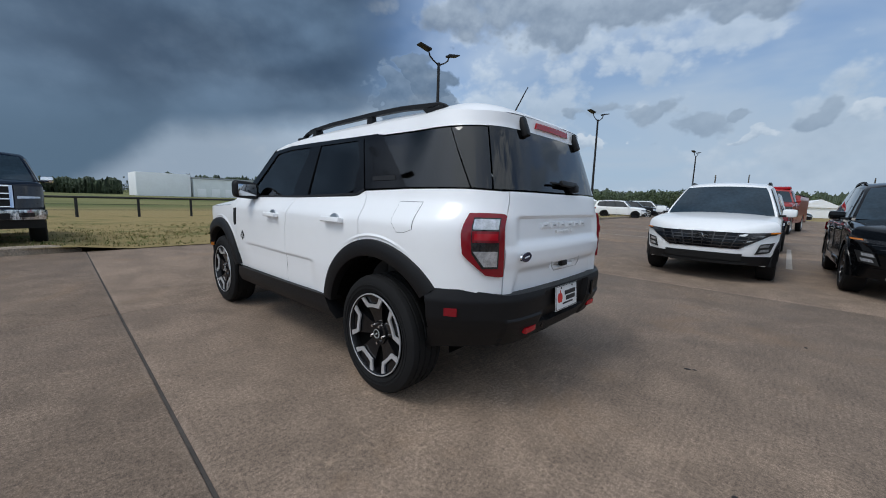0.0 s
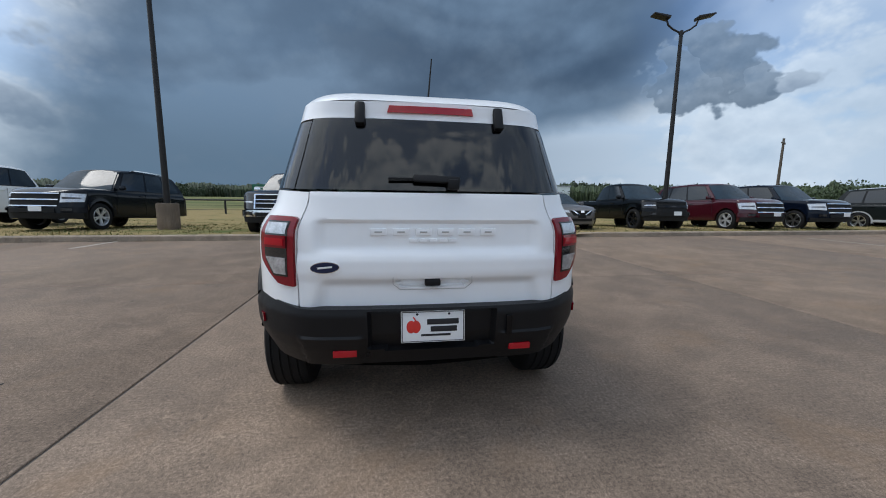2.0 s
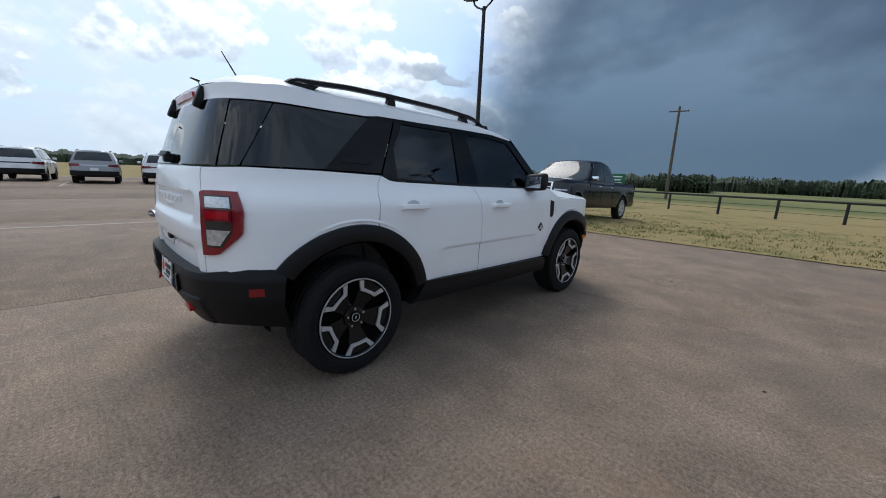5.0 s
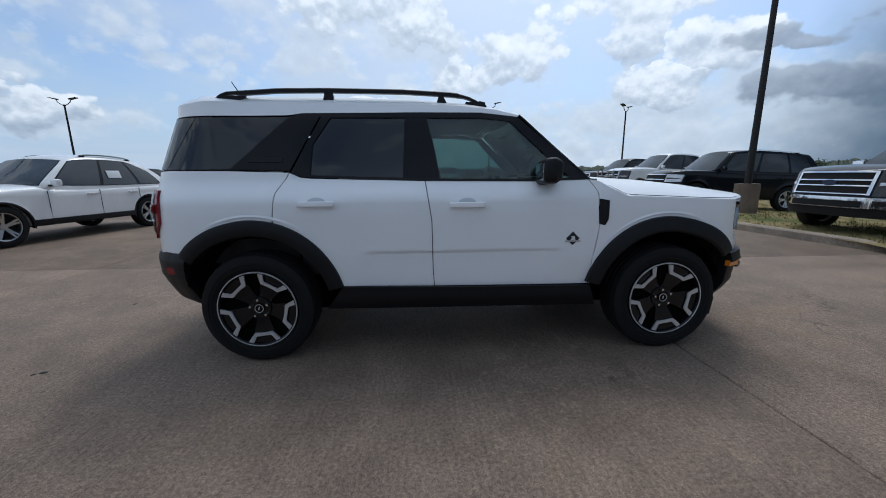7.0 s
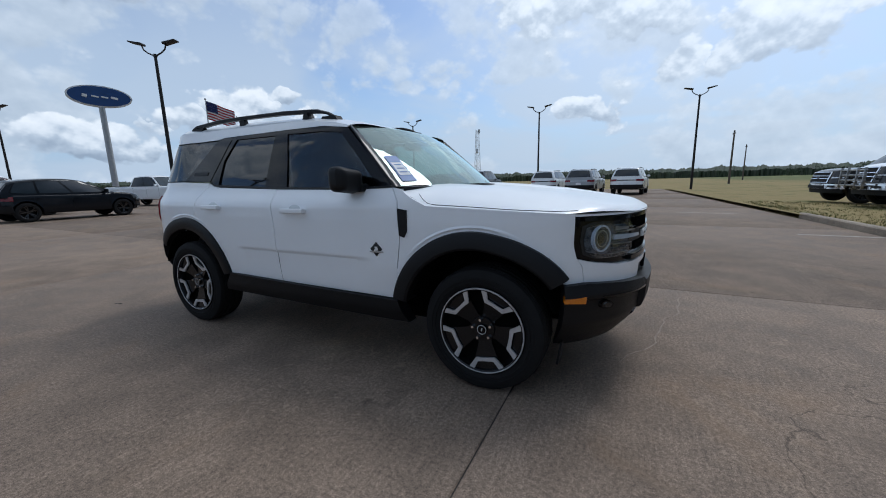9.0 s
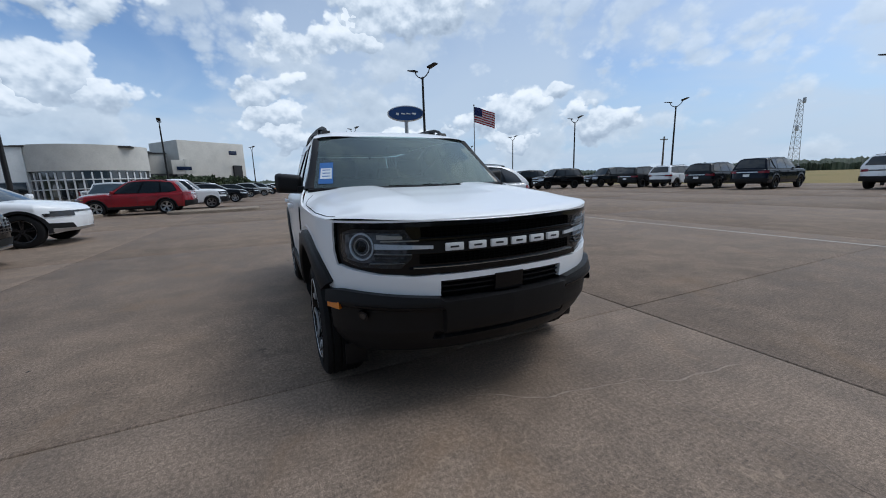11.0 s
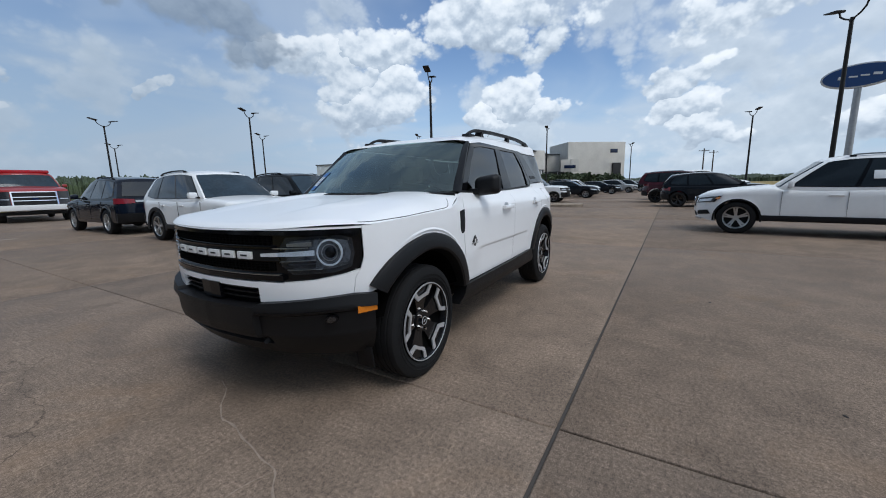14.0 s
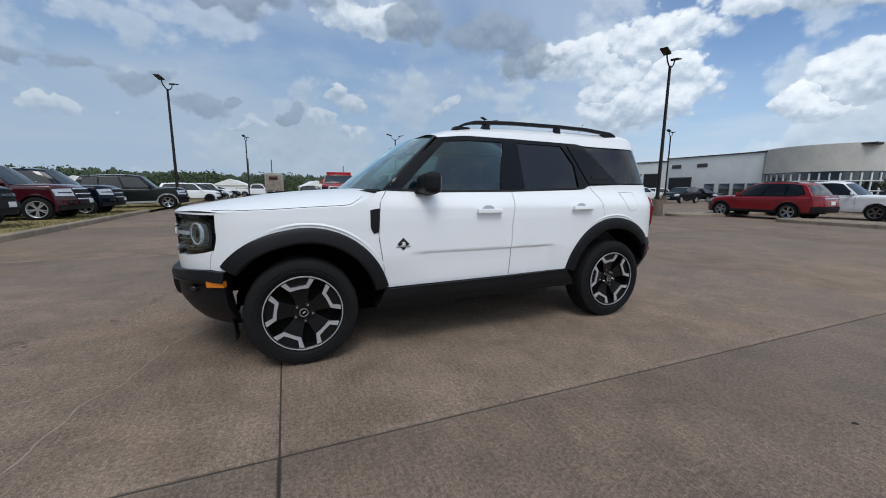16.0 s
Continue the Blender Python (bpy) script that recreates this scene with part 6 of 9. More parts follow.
def make_rim(r, w, mat, arms, fork):
    h = w / 2
    rr = r * 0.69
    v, f = revolve([(rr, -h + 0.02), (rr, h - 0.012), (rr - 0.008, h - 0.004), (rr - 0.020, h - 0.010), (rr - 0.03, h - 0.06), (rr - 0.03, -h + 0.03)], 36)
    vs, fs = list(v), list(f)
    for k in range(arms):
        for sh in ((-fork, fork) if fork else (0,)):
            a = 2 * math.pi * k / arms + math.pi / 2
            b = len(vs)
            for q, hw, d in ((0.03, 0.020, h - 0.035), (rr - 0.012, 0.016, h - 0.012)):
                c = a + (sh if q > 0.1 else sh * 0.4)
                for sg in (-1, 1):
                    for dd in (0, -0.03):
                        vs.append((q * math.cos(c) - sg * hw * math.sin(c), d + dd, q * math.sin(c) + sg * hw * math.cos(c)))
            fs += [(b, b + 2, b + 6, b + 4), (b + 1, b + 5, b + 7, b + 3), (b, b + 4, b + 5, b + 1), (b + 2, b + 3, b + 7, b + 6)]
    b = len(vs)
    for i in range(16):
        a = 2 * math.pi * i / 16
        vs += [(0.055 * math.cos(a), h - 0.025, 0.055 * math.sin(a)), (0.060 * math.cos(a), h - 0.06, 0.060 * math.sin(a))]
    fs += [tuple(b + 2 * i for i in range(16))] + [(b + 2 * i, b + (2 * i + 2) % 32, b + (2 * i + 3) % 32, b + 2 * i + 1) for i in range(16)]
    return solid("rim", vs, fs, mat, angle=30)


def make_back(r, w):
    bm = bmesh.new()
    add_tube(bm, pose(0, -0.02, 0, -90), r * 0.66, r * 0.66, 0.03, 28)
    return part("brake_plate", bm, UNDER)


def vehicle(name, label, m, L=4.8, W=1.9, H=1.75, wb=2.85, fo=0.92, r=0.36, sill=0.34, belt=1.06, hood0=1.08, hood1=0.96, xa=0.95, xb=0.20, xc=-1.75, xd=-2.15,
            bed=None, color=None, lower=None, windows=3, roof_w=0.74, rim=SILVER, arms=5, fork=0.16, face="suv", rails=False, trim=None, category="car", group="", mirrors=None, nose=0.10, tailh=None,
            arch=0.06, ends=0.55, power=3.4, dlo=0.90, kick=0.22, clad=0.045):
    """A parked vehicle that faces +x of the pose m, its origin on the ground under the wheelbase's middle."""
    car = tagged(empty(name, m), label, category, group)
    color = color or P_WHITE
    trim = trim or BLACKPLASTIC
    xf, xr = wb / 2 + fo, wb / 2 + fo - L
    ax = (wb / 2, -wb / 2)
    ra = r + 0.06
    hw = W / 2
    back = 0.34 if bed is None else 0.16

    def z_low(x):
        z = sill
        if x > ax[0] + ra:
            z = sill - 0.06 + 0.22 * max(0.0, x - xf + 0.34)
        if x < ax[1] - ra:
            z = sill + 0.02 + 0.25 * max(0.0, xr + 0.25 - x)
        for c in ax:
            d = abs(x - c)
            if d < ra:
                z = max(z, r + math.sqrt(ra * ra - d * d) - 0.02)
        return z

    def z_top(x):
        if x > xa:
            t = (x - xa) / (xf - xa)
            return hood0 + (hood1 - hood0) * t ** 1.5 - nose * max(0.0, (t - 0.72) / 0.28) ** 2.6
        if bed is not None and x < xd:
            return bed
        return belt + (0.0 if x > 0 else 0.02 * min(1.0, -x))

    def half(x):
        a = hw * max(0.0, min(1.0, (xf - x) / ends)) ** (1 / power)
        b = hw * max(0.0, min(1.0, (x - xr) / back)) ** (1 / 5.0)
        return max(0.004, min(a, b))

    def slope(x, z):
        """How far the nose and the tail lean in at that height."""
        wf = max(0.0, min(1.0, (x - (xf - 0.95)) / 0.7))
        wr = max(0.0, min(1.0, ((xr + 0.7) - x) / 0.6))
        f = 0.30 * max(0.0, z - 0.66) ** 1.25 + 0.35 * max(0.0, 0.50 - z) ** 1.2
        b = (0.22 * max(0.0, z - 0.75) + 0.30 * max(0.0, 0.5 - z)) * (1.0 if bed is None else 0.2)
        return x - f * wf + b * wr

    tip = [xf - ends * k for k in (0.0, 0.0008, 0.004, 0.012, 0.03, 0.06, 0.1, 0.16, 0.25, 0.36, 0.5, 0.66, 0.83, 1.0)]
    tail = [xr + back * k for k in (0.0, 0.0001, 0.001, 0.008, 0.03, 0.08, 0.18, 0.35, 0.6, 1.0)]
    archx = [c + s * ra * k for c in ax for s in (-1, 1) for k in (1.001, 0.985, 0.94, 0.86, 0.74, 0.58, 0.38, 0.18, 0.0)]
    runs = list(np.arange(tail[-1] + 0.08, tip[-1] - 0.05, 0.12))
    xs = sorted({round(float(x), 4) for x in tip + tail + archx + runs})
    vs, fs = [], []
    for x in xs:
        lo, top, w = z_low(x), z_top(x), half(x)
        soft = min(1.0, w / (hw * 0.75)) ** 2
        mid = max(lo + 0.03, 0.52 * belt)
        sh = max(mid + 0.04, top - 0.13)
        row = [(w * 0.72, lo + 0.01), (w - 0.035 * soft, lo), (w - 0.012 * soft, lo + (mid - lo) * 0.35), (w + 0.001, lo + (mid - lo) * 0.8), (w - 0.010 * soft, mid + (sh - mid) * 0.35), (w - 0.004 * soft, mid + (sh - mid) * 0.85), (w - 0.010 * soft, sh + (top - sh) * 0.25),
               (w - 0.030 * soft, sh + (top - sh) * 0.62), (w - 0.075 * soft, top - 0.016), (w - 0.17 * soft, top), (w * 0.60, top + 0.020 * soft), (w * 0.32, top + 0.034 * soft), (0.0, top + 0.038 * soft)]
        full = row + [(-y, z) for y, z in row[-2::-1]]
        vs += [(slope(x, z), y, z) for y, z in full]
    n = 25
    for i in range(len(xs) - 1):
        for k in range(n - 1):
            a = i * n + k
            fs.append((a, a + n, a + n + 1, a + 1))
    fs += [tuple(range(n)), tuple((len(xs) - 1) * n + k for k in range(n))]
    body = solid("body", vs, fs, color, car, angle=38)
    box("underbody", pose((xf + xr) / 2, 0, sill + 0.12), L - 0.9, W - 0.44, 0.32, UNDER, car, bevel=0.03)

    def wrap(nm, corners, mat, parent, off=0.010, thick=0.03, end=1, nu=8, nv=3):
        """A panel on the nose (end 1) or the tail (end -1): corners are (part of the half width, height), bottom left, bottom right, top right, top left."""
        A, B, C, D = [np.array(q, float) for q in corners]
        g2, f2 = [], []
        for depth in (off, off - thick):
            for i in range(nu + 1):
                for j in range(nv + 1):
                    u, v = i / nu, j / nv
                    yf, z = (A * (1 - u) + B * u) * (1 - v) + (D * (1 - u) + C * u) * v
                    q = min(1.0, abs(yf))
                    x = xf - ends * q ** power if end > 0 else xr + back * q ** 5.0
                    dn = ends * power * q ** (power - 1) / hw if end > 0 else back * 5 * q ** 4 / hw
                    ln = math.hypot(1, dn)
                    g2.append((slope(x, z) + end * depth / ln, yf * hw + math.copysign(depth * dn / ln, yf), z))
        k = (nu + 1) * (nv + 1)
        at = lambda i, j: i * (nv + 1) + j  # noqa: E731
        for i in range(nu):
            for j in range(nv):
                f2 += [(at(i, j), at(i + 1, j), at(i + 1, j + 1), at(i, j + 1)), (k + at(i, j), k + at(i, j + 1), k + at(i + 1, j + 1), k + at(i + 1, j))]
        rim_ = [at(i, 0) for i in range(nu)] + [at(nu, j) for j in range(nv)] + [at(i, nv) for i in range(nu, 0, -1)] + [at(0, j) for j in range(nv, 0, -1)]
        f2 += [(a, b, k + b, k + a) for a, b in zip(rim_, rim_[1:] + rim_[:1])]
        return solid(nm, g2, f2, mat, parent, angle=40)

    def flat(nm, y0, y1, z0, z1, mat, parent, off=0.010, thick=0.03, end=1):
        return wrap(nm, ((y0, z0), (y1, z0), (y1, z1), (y0, z1)), mat, parent, off, thick, end)

    def pair(nm, corners, mat, parent, off=0.012, thick=0.03, end=1):
        a = wrap(nm, corners, mat, parent, off, thick, end)
        b = wrap(nm, [(-y, z) for y, z in corners], mat, parent, off, thick, end)
        return a, b

    # lower cladding
    if lower is not None:
        for sd in (1, -1):
            box("sill_trim", pose(0, sd * (hw - 0.016), sill + 0.05), wb - 2 * ra, 0.05, 0.11, lower, car, bevel=0.012)
            for c in ax:
                v2, f2 = [], []
                for i in range(21):
                    a = radians(-8 + 196 * i / 20)
                    for rr, dy in ((ra - 0.012, -0.05), (ra - 0.012, 0.006), (ra + clad, 0.006), (ra + clad + 0.01, -0.05)):
                        x = c + rr * math.cos(a)
                        v2.append((x, sd * (half(x) + dy), r - 0.02 + rr * math.sin(a)))
                for i in range(20):
                    for k in range(4):
                        l = (k + 1) % 4
                        f2.append((4 * i + k, 4 * i + 4 + k, 4 * i + 4 + l, 4 * i + l))
                f2 += [(0, 1, 2, 3), (80, 81, 82, 83)]
                solid("arch_trim", v2, f2, lower, car, angle=40)
    # cabin
    w0, w1 = hw - 0.030, hw * roof_w

    def cab(t, v, sd, off=0.0):
        x0 = xa - 0.06 + (xb - xa + 0.02) * v ** 1.12
        x1 = xd + (xc - xd) * v ** (1.35 if bed is None else 1.0)
        x = x0 + (x1 - x0) * t
        zb = (hood0 - 0.015) * (1 - min(1.0, t * 2.5)) + (belt - 0.005 + 0.02 * t) * min(1.0, t * 2.5)
        zr = H - 0.075 * max(0.0, (0.34 - t) / 0.34) ** 2 - arch * max(0.0, (t - 0.40) / 0.60) ** 2
        yb = w0 * (1 - 0.055 * max(0.0, (0.25 - t) / 0.25) ** 2 - 0.05 * max(0.0, (t - 0.6) / 0.4) ** 2)
        yt = w1 * (1 - 0.05 * (2 * t - 1) ** 2 - 0.03 * max(0.0, t - 0.6))
        y = yb + (yt - yb) * v ** 1.12 - 0.045 * max(0.0, (v - 0.86) / 0.14) ** 2
        return Vector((x, sd * (y + off * 0.9), zb + (zr - zb) * v + off * 0.35))

    nt, vv = 14, (-0.12, 0.0, 0.16, 0.34, 0.52, 0.70, 0.84, 0.92, 0.97, 1.0)
    nvv = len(vv)
    pts, f2 = [], []
    for sd in (1, -1):
        for i in range(nt + 1):
            for v in vv:
                p = cab(i / nt, max(0.0, v), sd)
                if v < 0:
                    p.z += v
                pts.append(p)
    blk = (nt + 1) * nvv
    for s in (0, 1):
        for i in range(nt):
            for k in range(nvv - 1):
                a = s * blk + i * nvv + k
                f2.append((a, a + nvv, a + nvv + 1, a + 1))
    mids = 7

    def cross(i_edge, u, v_idx=None):
        """A point between the two flanks, bowed out at the screens and crowned on the roof."""
        t = i_edge / nt
        v = vv[v_idx] if v_idx is not None else 1.0
        p, q = cab(t, max(0.0, v), 1), cab(t, max(0.0, v), -1)
        c = p.lerp(q, (1 - u) / 2)
        if v < 0:
            c.z += v
        bow = 1 - u * u
        c.x += bow * (0.11 * (1 - 0.4 * max(0.0, v)) * max(0.0, 1 - t * 3) - 0.05 * max(0.0, t * 3 - 2))
        c.z += 0.045 * bow * max(0.0, v) ** 6
        return c

    us = [1 - 2 * k / (mids + 1) for k in range(mids + 2)]
    grids = [[[cross(i, u) for u in us] for i in range(nt + 1)], [[cross(0, u, k) for u in us] for k in range(nvv)], [[cross(nt, u, k) for u in us] for k in range(nvv)]]
    for g3 in grids:
        b = len(pts)
        for row in g3:
            pts += row
        for i in range(len(g3) - 1):
            for k in range(mids + 1):
                a = b + i * (mids + 2) + k
                f2.append((a, a + mids + 2, a + mids + 3, a + 1))
    bm = bmesh.new()
    bv = [bm.verts.new(p) for p in pts]
    for q in f2:
        bm.faces.new([bv[k] for k in q])
    bmesh.ops.remove_doubles(bm, verts=bm.verts, dist=0.0005)
    part("cabin", bm, color, car, angle=50)

    def sheet(nm, f, mat, nu, nv, parent=car):
        """A thin pane from f(u, v, offset)."""
        g2, f3 = [], []
        for o in (1, 0):
            g2 += [f(i / nu, j / nv, o) for i in range(nu + 1) for j in range(nv + 1)]
        k = (nu + 1) * (nv + 1)
        at = lambda i, j: i * (nv + 1) + j  # noqa: E731
        for i in range(nu):
            for j in range(nv):
                f3 += [(at(i, j), at(i + 1, j), at(i + 1, j + 1), at(i, j + 1)), (k + at(i, j), k + at(i, j + 1), k + at(i + 1, j + 1), k + at(i + 1, j))]
        edge = [at(i, 0) for i in range(nu)] + [at(nu, j) for j in range(nv)] + [at(i, nv) for i in range(nu, 0, -1)] + [at(0, j) for j in range(nv, 0, -1)]
        f3 += [(a, b, k + b, k + a) for a, b in zip(edge, edge[1:] + edge[:1])]
        return solid(nm, g2, f3, mat, parent, angle=30)

    def screen(t, o0, u0, v0, v1):
        def f(u, v, o):
            q = v0 + (v1 - v0) * v
            uu = (2 * u - 1) * u0
            p, s = cab(t, q, 1), cab(t, q, -1)
            c = p.lerp(s, (1 - uu) / 2)
            bow = 1 - uu * uu
            c.x += bow * (0.11 * (1 - 0.4 * q) if t == 0 else -0.05) + (o0 * (1 if o else -1)) * (1 if t == 0 else -1)
            c.z += 0.045 * bow * q ** 6 + (0.008 if o else -0.008)
            return c
        return f

    sheet("windscreen", screen(0, 0.024, 0.955, 0.03, 0.94), SCREENGLASS, 10, 6)
    sheet("rear_window", screen(1, 0.010, 0.86, 0.14, 0.88), CARGLASS, 8, 4)
    for sd in (1, -1):
        ends_ = {2: (0.055, 0.50, 0.95), 3: (0.05, 0.38, 0.69, dlo + 0.03)}[min(3, max(2, windows))]
        v0, v1 = 0.05, 0.87

        def band(t0, t1, o0, vlo, vhi, nu):
            def f(u, v, o):
                t = t0 + (t1 - t0) * u
                close = max(0.0, (t - 0.72) / 0.28) ** 2 if bed is None and windows == 3 else 0.0
                lo = vlo + max(0.0, kick) * close
                top = vhi + (min(0.0, kick) - 0.04) * close
                return cab(t, lo + (top - lo) * v, sd, o0 if o else -0.012)
            return f
        frame_ = sheet("window_frame", band(ends_[0], ends_[-1], 0.006, v0 - 0.02, v1 + 0.025, 12), GLOSSBLACK, 14, 5)
        for a, b in zip(ends_[:-1], ends_[1:]):
            sheet("window", band(a + 0.012, b - 0.014, 0.011, v0, v1, 6), CARGLASS, 6, 5)
        doors = (xa - 0.10, (xa + xd) / 2 * 0.62 + 0.14, max(xd + 0.30, ax[1] + ra * 0.55))
        for x in doors:
            zz = max(z_low(x) + 0.03, sill + 0.1)
            # dark strip on the skin stands in for the door gap's shade
            box("shut_line", pose(x, sd * (half(x) - 0.007), (zz + belt - 0.05) / 2), 0.0045, 0.016, belt - 0.05 - zz, UNDER, body, bevel=0.001)
        for b in doors[1:]:
            box("door_handle", pose(b + 0.17, sd * (hw + 0.004), belt - 0.13), 0.20, 0.035, 0.032, color if mirrors is not CHROME else CHROME, car, bevel=0.010)
        mir = box("mirror", pose(xa - 0.22, sd * (hw + 0.07), belt + 0.10, 0, 0, sd * -8), 0.10, 0.20, 0.14, mirrors or color, car, bevel=0.045)
        box("mirror_foot", pose(xa - 0.21, sd * (hw - 0.02), belt + 0.05), 0.07, 0.10, 0.035, trim, mir, bevel=0.01)
        for c in ax:
            w = empty("wheel", pose(c, sd * (hw - 0.128), r, 0, random.uniform(0, 70), 0 if sd > 0 else 180))
            w.parent = car
            on_mesh("tyre", cached(("tyre", r), lambda: make_tyre(r, 0.24)), w)
            on_mesh("rim", cached(("rim", r, rim.name, arms, fork), lambda: make_rim(r, 0.24, rim, arms, fork)), w)
            on_mesh("brake_plate", cached(("back", r), lambda: make_back(r, 0.24)), w)
    # tail
    tz = (tailh or belt) - 0.04
    if bed is None:
        pair("tail_lamp", ((0.58, tz - 0.16), (0.995, tz - 0.18), (0.985, tz - 0.02), (0.58, tz - 0.04)), DEEPRED, car, 0.012, 0.03, -1)
        flat("tail_trim", -0.56, 0.56, tz - 0.13, tz - 0.075, SILVER if color is not P_WHITE else GLOSSBLACK, car, 0.012, 0.03, -1)
        flat("number_plate", -0.17, 0.17, tz - 0.38, tz - 0.23, PLATEWHITE, car, 0.014, 0.02, -1)
        flat("rear_bumper", -0.97, 0.97, sill + 0.04, sill + 0.30, lower or trim, car, 0.03, 0.06, -1)
    else:
        pair("tail_lamp", ((0.84, bed - 0.42), (0.99, bed - 0.42), (0.99, bed - 0.05), (0.84, bed - 0.05)), DEEPRED, car, 0.012, 0.03, -1)
        flat("tailgate", -0.80, 0.80, bed - 0.50, bed - 0.03, color, car, 0.016, 0.03, -1)
        flat("rear_bumper", -0.96, 0.96, 0.50, 0.70, CHROME, car, 0.10, 0.14, -1)
        for sd in (1, -1):
            box("bed_rail", pose((xd + xr) / 2, sd * (hw - 0.10), bed + 0.025), xd - xr - 0.12, 0.10, 0.03, trim, car, bevel=0.01)
    # nose
    zf = hood1 - nose + 0.01
    if face in ("pickup", "chrome_suv", "black_truck"):
        bright = CHROME if face != "black_truck" else GLOSSBLACK
        g0, g1 = (0.72, zf) if face == "pickup" else (0.68, zf)
        gr = flat("grille", -0.60, 0.60, g0, g1, UNDER, car, 0.012)
        bars = {"pickup": ((0.02, 0.06), (0.36, 0.41), (0.60, 0.65), (0.94, 1.0)), "chrome_suv": ((0.0, 0.07), (0.46, 0.54), (0.92, 1.0)), "black_truck": ((0.40, 0.62), (0.92, 1.0))}[face]
        for a, b in bars:
            flat("grille_bar", -0.60, 0.60, g0 + (g1 - g0) * a, g0 + (g1 - g0) * b, bright, gr, 0.034, 0.04)
        if face == "pickup":
            flat("grille_side", -0.61, -0.57, g0, g1, bright, gr, 0.034, 0.04)
            flat("grille_side", 0.57, 0.61, g0, g1, bright, gr, 0.034, 0.04)
            bm = bmesh.new()
            add_tube(bm, Matrix.Translation((slope(xf, (g0 + g1) / 2) + 0.035, 0, (g0 + g1) / 2)) @ pose(0, 0, 0, 0, 90, 0) @ Matrix.Diagonal((0.052, 0.125, 1, 1)), 1, 0.95, 0.02, 28)
            part("badge", bm, BADGEBLUE, gr)
        else:
            flat("badge", -0.10, 0.10, (g0 + g1) / 2 - 0.022, (g0 + g1) / 2 + 0.022, SILVER if face == "chrome_suv" else SMOKE, gr, 0.042, 0.02)
        z0 = g0 - 0.02 if face == "pickup" else g0 + (g1 - g0) * 0.28
        for hl in pair("headlamp", ((0.63, z0), (0.97, z0 + 0.03), (0.985, g1 - 0.01), (0.63, g1)), CLEARLENS if face == "chrome_suv" else SMOKE, car, 0.014):
            sg = 1 if hl.data.vertices[0].co.y > 0 else -1
            zc = (z0 + g1) / 2
            wrap("lamp_divider", [(sg * y, z) for y, z in ((0.66, zc - 0.03), (0.93, zc - 0.015), (0.93, zc + 0.015), (0.66, zc + 0.02))], SMOKE if face == "chrome_suv" else CLEARLENS, hl, 0.020, 0.015)
        bc = {"pickup": CHROME, "chrome_suv": color, "black_truck": UNDER}[face]
        bump = flat("front_bumper", -0.975, 0.975, 0.50, 0.68 if face != "chrome_suv" else 0.66, bc, car, 0.055 if face != "chrome_suv" else 0.03, 0.09)
        flat("bumper_inset", -0.55, 0.55, 0.51, 0.62, UNDER, bump, 0.06, 0.03)
        flat("air_dam", -0.93, 0.93, 0.34, 0.50, UNDER, bump, 0.02, 0.08)
        pair("fog_lamp", ((0.66, 0.55), (0.82, 0.55), (0.82, 0.63), (0.66, 0.63)), SMOKE, bump, 0.062, 0.02)
        if face != "pickup":
            flat("number_plate", -0.02, 0.30, 0.54, 0.68, PLATEWHITE, bump, 0.07, 0.012)
    elif face == "sedan":
        gr = wrap("grille", ((-0.36, 0.56), (0.36, 0.56), (0.50, 0.735), (-0.50, 0.735)), UNDER, car, 0.012)
        pair("grille_wing", ((0.10, 0.58), (0.17, 0.58), (0.44, 0.735), (0.36, 0.735)), CHROME, gr, 0.026)
        flat("badge", -0.075, 0.075, 0.66, 0.735, CHROME, gr, 0.032)
        pair("headlamp", ((0.50, 0.66), (0.94, 0.70), (0.995, 0.80), (0.56, 0.745)), CLEARLENS, car, 0.012)
        pair("fog_lamp", ((0.62, 0.40), (0.84, 0.42), (0.84, 0.50), (0.66, 0.49)), UNDER, car, 0.012)
        flat("bumper_inset", -0.50, 0.50, 0.36, 0.46, UNDER, car, 0.012)
        flat("number_plate", -0.18, 0.18, 0.48, 0.56, UNDER, car, 0.016)
    elif face == "wide_mesh":
        # broad dark mesh with pointed lamps at its ends
        gr = wrap("grille", ((-0.50, 0.545), (0.50, 0.545), (0.92, 0.80), (-0.92, 0.80)), GLOSSBLACK, car, 0.012)
        for k in range(4):
            zz = 0.585 + k * 0.052
            q = 0.56 + 0.075 * k
            flat("grille_bar", -q, q, zz - 0.007, zz + 0.007, SMOKE, gr, 0.022, 0.02)
        for k in range(9):
            y = (k - 4) * 0.13
            wrap("grille_bar", ((y - 0.010, 0.56), (y + 0.010, 0.56), (y * 1.25 + 0.010, 0.79), (y * 1.25 - 0.010, 0.79)), SMOKE, gr, 0.020, 0.02)
        v4, f4 = revolve([(0.8, 0.0), (0.8, 0.02), (1.0, 0.02), (1.0, 0.0)], 28)
        bx = slope(xf, 0.735) + 0.022
        mt = Matrix.Translation((bx, 0, 0.735)) @ pose(0, 0, 0, 0, 0, -90) @ Matrix.Diagonal((0.085, 1, 0.045, 1))
        badge = solid("badge", [mt @ Vector(p) for p in v4], f4, CHROME, gr)
        box("badge_stroke", pose(bx + 0.01, 0, 0.735, 25, 0, 0), 0.014, 0.012, 0.075, CHROME, badge, bevel=0.004)
        pair("running_lamp", ((0.60, 0.745), (0.93, 0.775), (0.99, 0.825), (0.62, 0.800)), SMOKE, car, 0.016)
        pair("turn_lamp", ((0.86, 0.795), (0.97, 0.80), (0.99, 0.825), (0.87, 0.815)), AMBER, car, 0.020)
